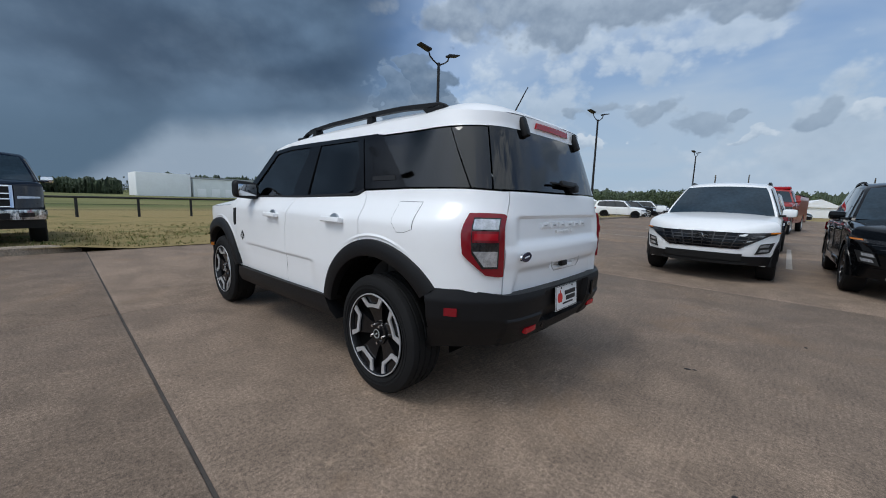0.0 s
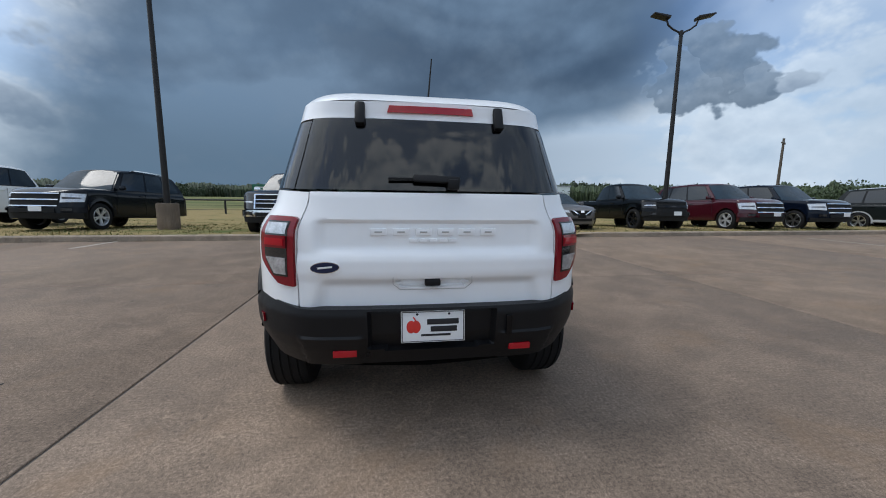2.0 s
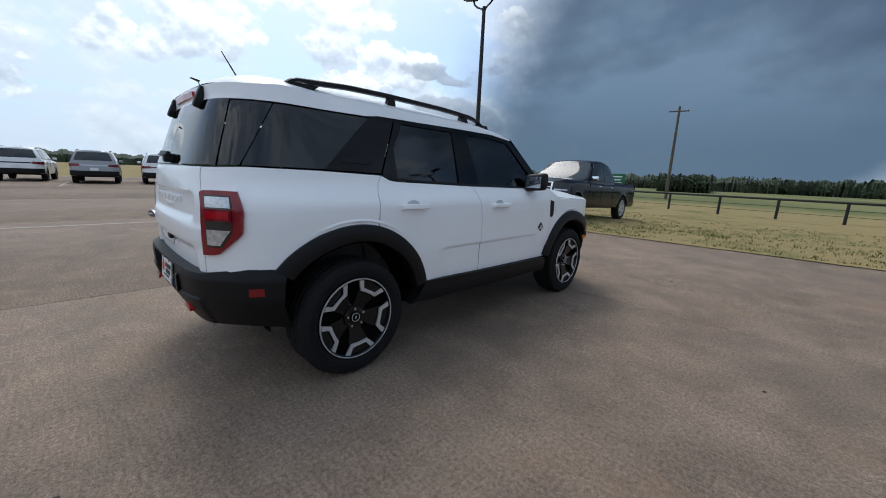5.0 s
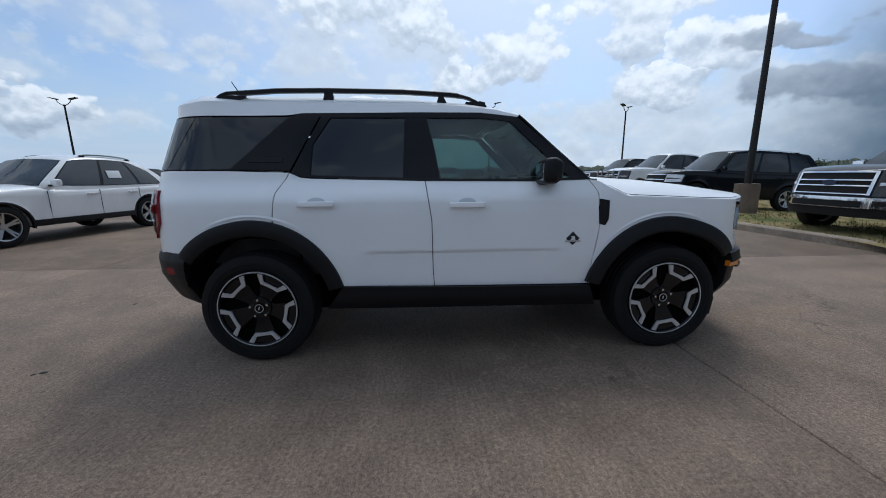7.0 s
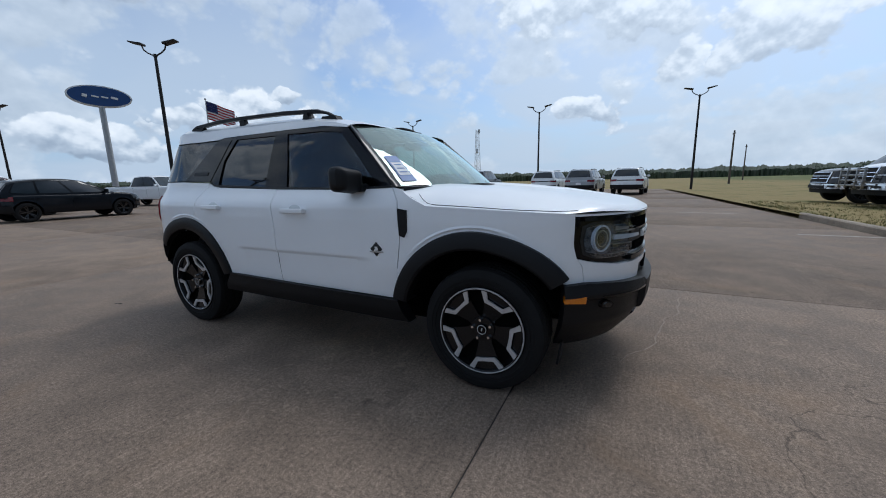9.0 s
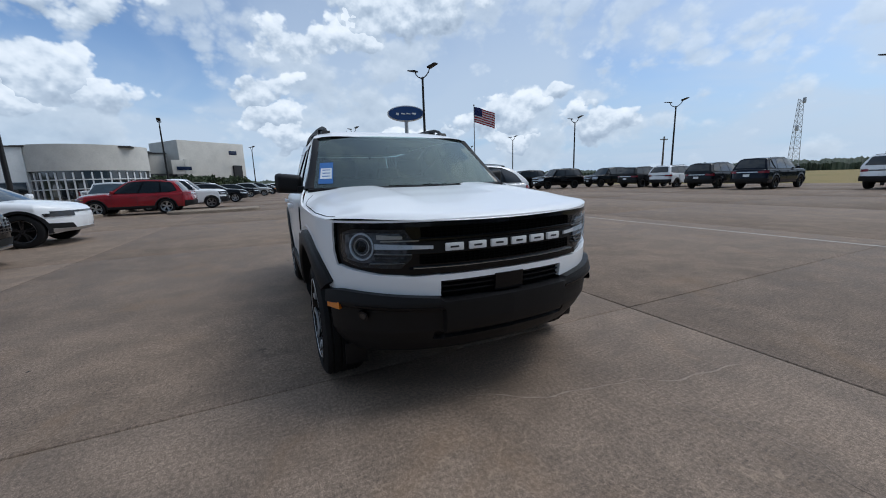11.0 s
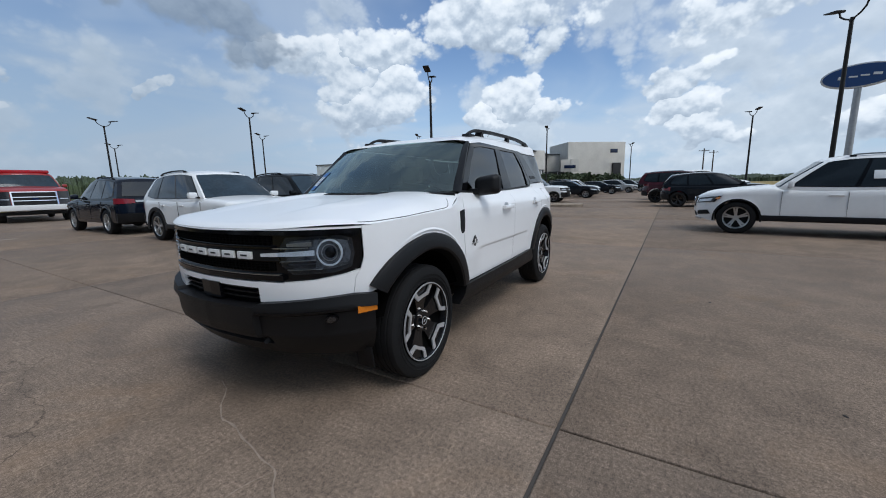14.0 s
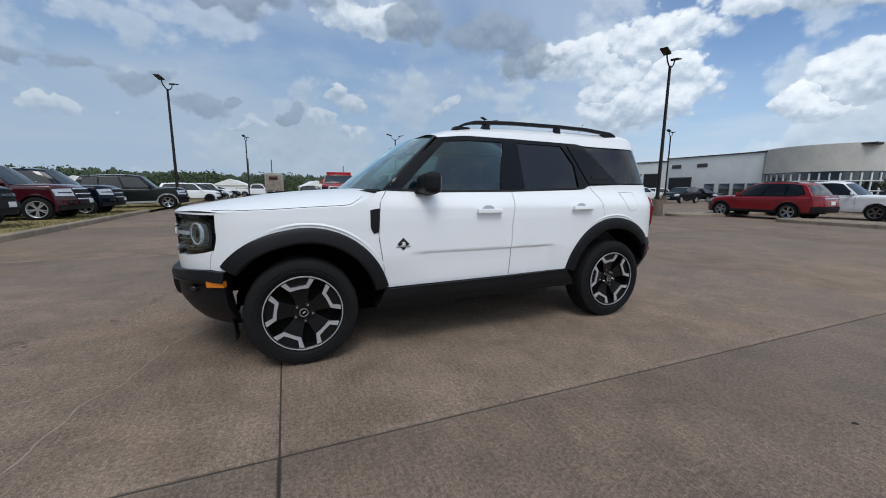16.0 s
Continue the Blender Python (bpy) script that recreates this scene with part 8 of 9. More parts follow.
def pipe_fence():
    fence = tagged(empty("rail_fence"), "long black pipe rail fence on grass posts", "fence")
    post = None
    x0, z0 = 23.6, -0.34
    ys = np.arange(-44, 60.1, 2.5)
    for i, y in enumerate(ys):
        x = x0 - 0.01 * (y - 5) + 1.6 * smoothstep(y, -10, -45)
        m = pose(x, y, z0)
        if post is None:
            bm = bmesh.new()
            add_tube(bm, Matrix(), 0.065, 0.065, 1.10, 10)
            post = part("post", bm, FENCEBLACK, fence)
            post.matrix_basis = m
        else:
            share("post", post, m, fence)
    fx = lambda y: x0 - 0.01 * (y - 5) + 1.6 * smoothstep(y, -10, -45)  # noqa: E731
    for a, b in zip(ys[:-1], ys[1:]):
        m, l = between((fx(a), a, z0 + 1.08), (fx(b), b, z0 + 1.08))
        part("top_rail", add_tube(bmesh.new(), m, 0.055, 0.055, l, 8), FENCEBLACK, fence)
    for zz in (0.72, 0.42):
        bm = bmesh.new()
        for a, b in zip(ys[:-1], ys[1:]):
            m, l = between((x0 - 0.01 * (a - 5) + 1.6 * smoothstep(a, -10, -45), a, z0 + zz), (x0 - 0.01 * (b - 5) + 1.6 * smoothstep(b, -10, -45), b, z0 + zz))
            add_tube(bm, m, 0.010, 0.010, l, 6)
        part("cable", bm, FENCEBLACK, fence)


pipe_fence()


def oval_sign(x, y, z, face):
    s = tagged(empty("pylon_sign", pose(x, y, 0, 0, 0, face)), "tall blue oval dealer sign on a grey post", "sign")
    blue = material("sign_blue", (0.010, 0.055, 0.20), 0.35, vary=0.05, coat=0.5)
    bm = bmesh.new()
    add_tube(bm, Matrix(), 0.26, 0.22, z - 0.4, 18)
    part("post", bm, GALV, s)
    m = Matrix.Translation((0, 0, z)) @ pose(0, 0, 0, 0, 90, 0)
    bm = bmesh.new()
    add_tube(bm, m @ Matrix.Translation((0, 0, -0.22)) @ Matrix.Diagonal((0.93, 2.28, 1, 1)), 1, 1, 0.44, 56)
    rim = part("oval_rim", bm, PLATEWHITE, s)
    for q in (0.222, -0.262):
        bm = bmesh.new()
        add_tube(bm, m @ Matrix.Translation((0, 0, q)) @ Matrix.Diagonal((0.83, 2.14, 1, 1)), 1, 1, 0.04, 56)
        fld = part("oval_field", bm, blue, rim)
        for yy, w, h, lean in ((-1.05, 0.34, 0.62, 12), (-0.35, 0.52, 0.30, 8), (0.30, 0.50, 0.30, 8), (0.98, 0.50, 0.46, 10)):
            box("script_stroke", Matrix.Translation((0.27 if q > 0 else -0.27, yy if q > 0 else -yy, z - 0.05)) @ pose(0, 0, 0, -lean if q > 0 else lean, 0, 0), 0.03, w, h * 0.42, PLATEWHITE, fld, bevel=0.01)


oval_sign(-41.8, 15.3, 9.45, -18)


def flag(x, y):
    f = tagged(empty("flag_on_pole", pose(x, y, 0)), "striped national flag on a tall grey pole", "flag")
    red, wht, blu = material("flag_red", (0.42, 0.02, 0.035), 0.8, vary=0.1), material("flag_white", (0.70, 0.70, 0.70), 0.8, vary=0.06), material("flag_blue", (0.02, 0.03, 0.13), 0.8, vary=0.1)
    bm = bmesh.new()
    add_tube(bm, Matrix(), 0.10, 0.05, 10.9, 14)
    bmesh.ops.create_uvsphere(bm, u_segments=12, v_segments=8, radius=0.11, matrix=Matrix.Translation((0, 0, 10.95)))
    part("pole", bm, GALV, f)
    Lf, Hf = 3.3, 2.0
    d = Vector((0.45, 0.893, 0))

    def at(u, v, off=0.0):
        droop = 0.95 * u ** 1.2
        wave = 0.26 * u * math.sin(8.0 * u + 1.3 * v)
        p = d * (u * Lf * 0.84) + Vector((d.y, -d.x, 0)) * (wave + off)
        return (p.x, p.y, 10.75 - v * Hf - droop)

    for k in range(13):
        v0, v1 = k / 13, (k + 1) / 13
        u0 = 0.4 if k < 7 else 0.0
        n = 18
        vs = [at(u0 + (1 - u0) * i / n, v, o) for o in (0.0, 0.012) for i in range(n + 1) for v in (v0, v1)]
        h = 2 * (n + 1)
        fs = []
        for i in range(n):
            fs += [(2 * i, 2 * i + 2, 2 * i + 3, 2 * i + 1), (h + 2 * i, h + 2 * i + 1, h + 2 * i + 3, h + 2 * i + 2)]
        solid("stripe", vs, fs, red if k % 2 == 0 else wht, f, angle=60)
    n = 10
    vs = [at(0.4 * i / n, v, o) for o in (0.0, 0.012) for i in range(n + 1) for v in (0, 7 / 13)]
    h = 2 * (n + 1)
    fs = []
    for i in range(n):
        fs += [(2 * i, 2 * i + 2, 2 * i + 3, 2 * i + 1), (h + 2 * i, h + 2 * i + 1, h + 2 * i + 3, h + 2 * i + 2)]
    canton = solid("canton", vs, fs, blu, f, angle=60)
    bm = bmesh.new()
    for r in range(5):
        for c in range(6):
            for o in (-0.012, 0.024):
                bmesh.ops.create_circle(bm, cap_ends=True, segments=5, radius=0.07, matrix=Matrix.Translation(at(0.04 + c * 0.064, 0.06 + r * 0.105, o)) @ pose(0, 0, 0, 90, 0, -27))
    part("star_field", bm, wht, canton)


flag(-41.8, 25.0)


def lattice_mast(x, y, h):
    t = tagged(empty("lattice_mast", pose(x, y, -0.3)), "slim grey lattice radio mast", "mast")
    w0, w1 = 1.3, 0.55
    bm = bmesh.new()
    n = 14
    corner = lambda k, q: ((w0 + (w1 - w0) * q) * math.cos(2.094 * k), (w0 + (w1 - w0) * q) * math.sin(2.094 * k), h * q)  # noqa: E731
    for k in range(3):
        m, l = between(corner(k, 0), corner(k, 1))
        add_tube(bm, m, 0.06, 0.045, l, 6)
    part("legs", bm, GALV, t)
    bm = bmesh.new()
    for i in range(n):
        for k in range(3):
            for a, b in ((corner(k, i / n), corner((k + 1) % 3, (i + 1) / n)), (corner((k + 1) % 3, i / n), corner(k, (i + 1) / n)), (corner(k, i / n), corner((k + 1) % 3, i / n))):
                m, l = between(a, b)
                add_tube(bm, m, 0.024, 0.024, l, 5, False)
    part("bracing", bm, GALV, t)
    for q, yy in ((0.98, 0.9), (0.62, -0.9)):
        box("antenna_panel", pose(0.3, yy, h * q), 0.5, 0.5, 1.2, GALV, t, bevel=0.05)


lattice_mast(-42.0, 110.0, 17.0)


def road_sign():
    s = tagged(empty("road_sign", pose(55.5, 18.5, -0.3, 0, 0, 180)), "green road sign on two posts beyond the fence", "road sign")
    green = material("sign_green", (0.01, 0.11, 0.055), 0.5, vary=0.05)
    box("board", pose(0, 0, 2.0), 0.05, 2.5, 1.75, green, s, bevel=0.02)
    for y in (-0.8, 0.8):
        box("post", pose(-0.05, y, 0.6), 0.08, 0.10, 1.4, GALV, s, bevel=0.01)
    for k in range(3):
        box("text_bar", pose(0.03, 0, 2.45 - 0.45 * k), 0.01, 1.7 - 0.4 * (k % 2), 0.16, PLATEWHITE, s, bevel=0.004)


road_sign()

# ---- buildings ----
STUCCO = material("warm_grey_stucco", (0.66, 0.635, 0.58), 0.85, vary=0.10, scale=0.6, bump=0.3, bump_scale=30)
METALWALL = material("pale_metal_siding", (0.76, 0.785, 0.785), 0.55, vary=0.07, scale=0.4)
TRIMDARK = material("dark_roof_trim", (0.06, 0.06, 0.06), 0.6, vary=0.2)
SHOPGLASS = material("showroom_glass", (0.018, 0.022, 0.026), 0.04, coat=1.0, vary=0.05, spec=0.9)
DOORDARK = material("dark_opening", (0.012, 0.012, 0.013), 0.6, vary=0.3)
WHITEWALL = material("white_building_wall", (0.86, 0.87, 0.88), 0.7, vary=0.04, scale=0.2)


def showroom():
    b = tagged(empty("showroom_building"), "pale stucco showroom with a rounded glazed front", "building")
    # service wing facing the lot
    a0, a1 = Vector((-56.2, -66.0, 0)), Vector((-61.0, -42.8, 0))
    def wing(name, p, q, h, depth, mat):
        d = (q - p).normalized()
        nrm = Vector((d.y, -d.x, 0))
        if nrm.x < 0:
            nrm = -nrm
        m = Matrix.Translation((p + q) / 2 - nrm * depth / 2 + Vector((0, 0, h / 2))) @ Matrix((nrm, nrm.cross(Vector((0, 0, -1))), (0, 0, 1))).transposed().to_4x4()
        w = box(name, m, depth, (q - p).length, h, mat, b, bevel=0.03)
        box("eave", m @ Matrix.Translation((0, 0, h / 2 + 0.06)), depth + 0.3, (q - p).length + 0.3, 0.16, TRIMDARK, w, bevel=0.02)
        return w, m, (q - p).length, h, depth

    w, m, l, h, dp = wing("service_wing", a0, a1, 6.6, 18, METALWALL)
    for k in range(7):
        y = -l / 2 + 2.2 + k * 3.15
        fr = box("door_frame", m @ Matrix.Translation((dp / 2 + 0.01, y, -h / 2 + 2.3)), 0.10, 2.7, 4.6, TRIMDARK, w, bevel=0.02)
        box("bay_door", m @ Matrix.Translation((dp / 2 + 0.05, y, -h / 2 + 2.25)), 0.10, 2.4, 4.4, DOORDARK, fr, bevel=0.01)
    for k in range(12):
        box("siding_seam", m @ Matrix.Translation((dp / 2 + 0.01, -l / 2 + 1 + k * 2.0, h / 2 - 0.9)), 0.04, 0.06, 1.6, METALWALL, w, bevel=0.01)
    canopy = box("side_canopy", pose(-54.5, -70.5, 4.6, 0, 0, 10), 8.0, 7.0, 0.25, material("canopy_green", (0.10, 0.17, 0.15), 0.6, vary=0.1), b, bevel=0.03)
    for y in (-67.6, -73.4):
        box("canopy_post", pose(-51.0, y, 2.3), 0.15, 0.15, 4.6, GALV, canopy, bevel=0.02)
    w, m, l, h, dp = wing("link_wing", Vector((-61.0, -42.8, 0)), Vector((-61.6, -28.6, 0)), 7.0, 18, METALWALL)
    fr = box("door_frame", m @ Matrix.Translation((dp / 2 + 0.01, -4.6, -h / 2 + 1.9)), 0.10, 3.9, 3.8, TRIMDARK, w, bevel=0.02)
    box("bay_door", m @ Matrix.Translation((dp / 2 + 0.05, -4.6, -h / 2 + 1.85)), 0.10, 3.6, 3.6, DOORDARK, fr, bevel=0.01)
    for y in (0.2, 2.4, 4.4, 6.2):
        fr = box("window_frame", m @ Matrix.Translation((dp / 2 + 0.01, y, -h / 2 + 1.75)), 0.10, 1.6, 1.9, GALV, w, bevel=0.02)
        box("pane", m @ Matrix.Translation((dp / 2 + 0.05, y, -h / 2 + 1.75)), 0.08, 1.4, 1.7, SHOPGLASS, fr, bevel=0.01)
    for y in (-5.4, -1.2):
        box("wall_vent", m @ Matrix.Translation((dp / 2 + 0.02, y, h / 2 - 1.4)), 0.10, 1.6, 0.6, TRIMDARK, w, bevel=0.02)
    # rounded showroom
    c, r = Vector((-67.0, -23.6)), 7.2
    vs, fs, n = [], [], 40
    for i in range(n + 1):
        a = radians(-75 + 150 * i / n)
        for rr, z in ((r, 3.95), (r, 7.25), (r - 0.35, 7.25), (r - 0.35, 3.95)):
            vs.append((c.x + rr * math.cos(a), c.y + rr * math.sin(a), z))
    for i in range(n):
        for k in range(4):
            l2 = (k + 1) % 4
            fs.append((4 * i + k, 4 * i + 4 + k, 4 * i + 4 + l2, 4 * i + l2))
    drum = solid("rounded_parapet", vs, fs, STUCCO, b)
    box("drum_roof", pose(c.x, c.y, 7.1), 11, 12, 0.2, TRIMDARK, b, bevel=0.02)
    vs, fs = [], []
    for i in range(n + 1):
        a = radians(-75 + 150 * i / n)
        for z in (0.3, 3.95):
            vs.append((c.x + (r - 0.25) * math.cos(a), c.y + (r - 0.25) * math.sin(a), z))
    fs = [(2 * i, 2 * i + 2, 2 * i + 3, 2 * i + 1) for i in range(n)]
    gl = solid("showroom_glazing", vs, fs, SHOPGLASS, b)
    for i in range(0, n + 1, 2):
        a = radians(-75 + 150 * i / n)
        box("mullion", pose(c.x + (r - 0.2) * math.cos(a), c.y + (r - 0.2) * math.sin(a), 1.9, 0, 0, math.degrees(a)), 0.16, 0.16, 3.7, PLATEWHITE, gl, bevel=0.01)
    for zt in (1.55, 2.75):
        vs, fs = revolve([(r - 0.05, zt), (r - 0.05, zt + 0.12), (r - 0.28, zt + 0.12), (r - 0.28, zt)], 90, axis_y=False)
        vs = [(x + c.x, y + c.y, z) for x, y, z in vs]
        keep = [fc for fc in fs if all(vs[i][0] > c.x + 1.2 for i in fc)]
        solid("transom", vs, keep, PLATEWHITE, gl)
    # entrance wing and portal
    wing("entrance_wing", Vector((-71.0, -20.2, 0)), Vector((-74.5, -11.5, 0)), 7.0, 12, STUCCO)
    # near-black box paints the shade inside the entrance
    e = box("entrance_shadow", pose(-70.6, -15.6, 1.9, 0, 0, 22), 0.4, 8.5, 3.6, DOORDARK, b, bevel=0.02)
    for k in range(5):
        box("mullion", pose(-70.3 - 0.72 * (k - 2) * 0.9, -15.6 + (k - 2) * 1.7, 1.9, 0, 0, 22), 0.12, 0.12, 3.4, GALV, e, bevel=0.01)
    box("porch_wall", pose(-70.6, -13.4, 2.9, 0, 0, 20), 5.0, 0.6, 5.8, STUCCO, b, bevel=0.03)
    bars = box("porch_fascia", pose(-68.4, -13.0, 4.6, 0, 0, 20), 0.5, 3.2, 2.2, STUCCO, b, bevel=0.03)
    box("fascia_lettering", pose(-68.1, -12.9, 4.4, 0, 0, 20), 0.06, 2.0, 0.55, BADGEBLUE, bars, bevel=0.01)
    tower = box("entrance_tower", pose(-76.8, -11.8, 4.5, 0, 0, 38), 8.5, 11.5, 9.0, STUCCO, b, bevel=0.12)
    box("tower_opening", pose(-76.6, -6.6, 2.8, 0, 0, 38), 2.6, 1.6, 4.6, DOORDARK, tower, bevel=0.02)
    box("tower_badge", pose(-73.9, -6.3, 7.2, 0, 0, 38), 0.2, 1.4, 0.7, BADGEBLUE, tower, bevel=0.05)


showroom()


def far_building():
    b = tagged(empty("warehouse", pose(0, 0, 0)), "long low white warehouse across the field", "building")
    def at(az, d):
        return (-3.2 + d * math.cos(radians(az)), 0.8 + d * math.sin(radians(az)))
    x0, y0 = at(-7.1, 150)
    x1, y1 = at(-12.6, 150)
    box("white_block", pose((x0 + x1) / 2 + 6, (y0 + y1) / 2, 2.9), 14, abs(y0 - y1), 8.0, WHITEWALL, b, bevel=0.05)
    wall = b.children[-1]
    for k in range(5):
        box("loading_bay", pose(x0 - 1.0, y0 - 1.8 - k * 2.6, 0.9), 0.3, 2.0, 1.8, DOORDARK, wall, bevel=0.02)
    x2, y2 = at(-27.7, 165)
    low = box("long_shed", pose((x1 + x2) / 2 + 8, (y1 + y2) / 2 - 0.5, 2.5, 0, 0, 0), 16, abs(y1 - y2) - 0.5, 6.4, METALWALL, b, bevel=0.05)
    box("shed_roof", pose((x1 + x2) / 2 + 8, (y1 + y2) / 2 - 0.5, 5.9, 0, 0, 0), 16.6, abs(y1 - y2), 0.5, P_SILVER, low, bevel=0.05)
    for k in range(10):
        box("shed_door", pose((x1 + x2) / 2 - 0.05, y1 - 3 - k * 4.2, 1.0), 0.2, 2.6, 2.8, WHITEWALL, low, bevel=0.02)


far_building()
for x, y, w, d, h, t in ((120, -120, 10, 8, 5.0, 30), (136, -128, 9, 8, 4.6, 10), (150, -150, 10, 9, 5.2, 40), (105, -150, 12, 9, 4.4, 20), (60, -150, 22, 9, 4.0, 10), (18, -150, 26, 10, 3.8, 0), (-8, -140, 18, 8, 3.6, 5)):
    hs = tagged(empty("house", pose(x, y, -0.3, 0, 0, t)), "small distant house with a pale roof", "house", "distant houses")
    box("wall", pose(0, 0, h / 2 - 0.6), d, w, h - 1.0, WHITEWALL, hs, bevel=0.02)
    v = [(-d / 2 - 0.4, -w / 2 - 0.4, h - 1.1), (d / 2 + 0.4, -w / 2 - 0.4, h - 1.1), (d / 2 + 0.4, w / 2 + 0.4, h - 1.1), (-d / 2 - 0.4, w / 2 + 0.4, h - 1.1), (0, -w / 2 - 0.4, h + 1.0), (0, w / 2 + 0.4, h + 1.0)]
    solid("roof", v, [(0, 1, 4), (2, 3, 5), (1, 2, 5, 4), (3, 0, 4, 5), (3, 2, 1, 0)], WHITEWALL if y < -135 else TIMBER, hs)

# ---- trees ----
LEAF = material("leaf_green", (0.052, 0.074, 0.032), 0.8, vary=0.5, scale=0.25, random_tone=0.0)
LEAFDARK = material("leaf_dark", (0.034, 0.050, 0.024), 0.85, vary=0.45, scale=0.2)
BARK = material("bark", (0.06, 0.048, 0.038), 0.9, vary=0.3, scale=8, bump=0.4, bump_scale=60)


def crown_quads(vs, fs, rnd, cx, cy, cz, rx, ry, rz, count, size):
    """Leaf clumps through an uneven crown."""
    lobes = [(rnd.uniform(-0.55, 0.55) * rx, rnd.uniform(-0.55, 0.55) * ry, rnd.uniform(-0.35, 0.28) * rz, rnd.uniform(0.45, 0.75)) for _ in range(5)] + [(0, 0, -0.1 * rz, 0.8)]
    for _ in range(count):
        lx, ly, lz, lr = rnd.choice(lobes)
        d = Vector((rnd.gauss(0, 1), rnd.gauss(0, 1), rnd.gauss(0, 1))).normalized() * (rnd.random() ** 0.33) * lr
        p = Vector((cx + lx + d.x * rx, cy + ly + d.y * ry, cz + lz + d.z * rz))
        q = Euler((rnd.uniform(0, 6.3), rnd.uniform(0, 6.3), rnd.uniform(0, 6.3))).to_matrix()
        s = size * rnd.uniform(0.6, 1.4)
        b = len(vs)
        for a, c in ((-0.5, -0.25), (0.1, -0.5), (0.55, 0.05), (0.1, 0.5), (-0.45, 0.3)):
            vs.append(tuple(p + q @ Vector((a * s, c * s, 0.12 * s * (abs(a) - 0.2)))))
        fs.append(tuple(range(b, b + 5)))


def far_wood(name, az0, az1, dist, spread, height, n, mat, seed, per=90, label="distant band of broad trees"):
    rnd = random.Random(seed)
    vs, fs = [], []
    for i in range(n):
        a = radians(az0 + (az1 - az0) * (i + rnd.random()) / n)
        d = dist + rnd.uniform(-spread, spread)
        x, y = d * math.cos(a), d * math.sin(a)
        h = height * rnd.uniform(0.65, 1.15)
        w = h * rnd.uniform(0.6, 1.0)
        crown_quads(vs, fs, rnd, x, y, h * 0.50 - 0.8, w, w, h * 0.46, int(per * 3.6), h * 0.058)
    # the closed understorey behind the crowns
    m = int(abs(az1 - az0) * 14)
    b = len(vs)
    for i in range(m + 1):
        a = radians(az0 + (az1 - az0) * i / m)
        for k, (dd, q) in enumerate(((-1.0, -0.1), (-0.9, 0.50), (-0.5, 0.78), (0.0, 0.86), (0.6, 0.70), (1.0, -0.1))):
            d = dist + dd * max(4.0, spread * 0.5) + 4 * noise.noise(Vector((i * 0.32, k * 1.7, seed)))
            z = height * q * (0.92 + 0.26 * noise.noise(Vector((i * 0.09, k * 0.5, seed + 9))) + 0.16 * noise.noise(Vector((i * 0.31, k, seed))) + 0.10 * noise.noise(Vector((i * 0.83, k, seed + 4)))) if q > 0 else -1.5
            vs.append((d * math.cos(a), d * math.sin(a), z))
    for i in range(m):
        for k in range(5):
            c = b + i * 6 + k
            fs.append((c, c + 6, c + 7, c + 1))
    me = solid(name, vs, fs, mat, fix=False, angle=10)
    return tagged(me, label, "trees", kind="stuff")


far_wood("far_wood", -64, -27, 185, 30, 8.6, 60, LEAF, 1, 110, "green tree belt beyond the parked row")
far_wood("far_wood", -34, -8, 230, 15, 12.0, 34, LEAFDARK, 2, 90, "dark trees behind the warehouse")
far_wood("far_wood", 2, 46, 200, 30, 6.6, 64, LEAFDARK, 3, 100, "dark low trees under the storm")
far_wood("far_wood", -6, 3, 210, 10, 7.0, 14, LEAFDARK, 4, 90, "dark low trees beside the warehouse")
far_wood("far_wood", -112, -62, 260, 60, 12.5, 110, LEAF, 5, 90, "green wooded slope in the distance")
far_wood("far_wood", -135, -108, 330, 60, 11.0, 50, LEAF, 6, 70, "green trees far behind the row")
far_wood("far_wood", 46, 120, 320, 60, 8.0, 60, LEAFDARK, 7, 70, "thin dark tree line on the horizon")
far_wood("far_wood", 120, 188, 420, 80, 8.0, 50, LEAFDARK, 8, 60, "thin dark tree line on the horizon")
far_wood("far_wood", 8, 14, 110, 8, 5.0, 6, LEAFDARK, 9, 160, "dark shrubs in the field")


def small_tree(x, y, h, w, seed):
    rnd = random.Random(seed)
    t = tagged(empty("tree", pose(x, y, 0)), "small rounded green tree by the showroom entrance", "tree", "entrance trees")
    bm = bmesh.new()
    add_tube(bm, Matrix(), 0.10, 0.06, h * 0.45, 10)
    for k in range(5):
        a = rnd.uniform(0, 6.28)
        m, l = between((0, 0, h * 0.3), (math.cos(a) * w * 0.5, math.sin(a) * w * 0.5, h * 0.7))
        add_tube(bm, m, 0.05, 0.015, l, 6)
    part("trunk", bm, BARK, t)
    vs, fs = [], []
    crown_quads(vs, fs, rnd, 0, 0, h * 0.62, w * 0.6, w * 0.6, h * 0.40, 900, 0.34)
    solid("crown", vs, fs, LEAF, t, fix=False, angle=10)


for k, (x, y) in enumerate(((-61.5, -9.5), (-63.5, -7.8), (-58.5, -11.0), (-66, -5.5), (-56, -12.6))):
    small_tree(x, y, 3.2, 3.4, 20 + k)

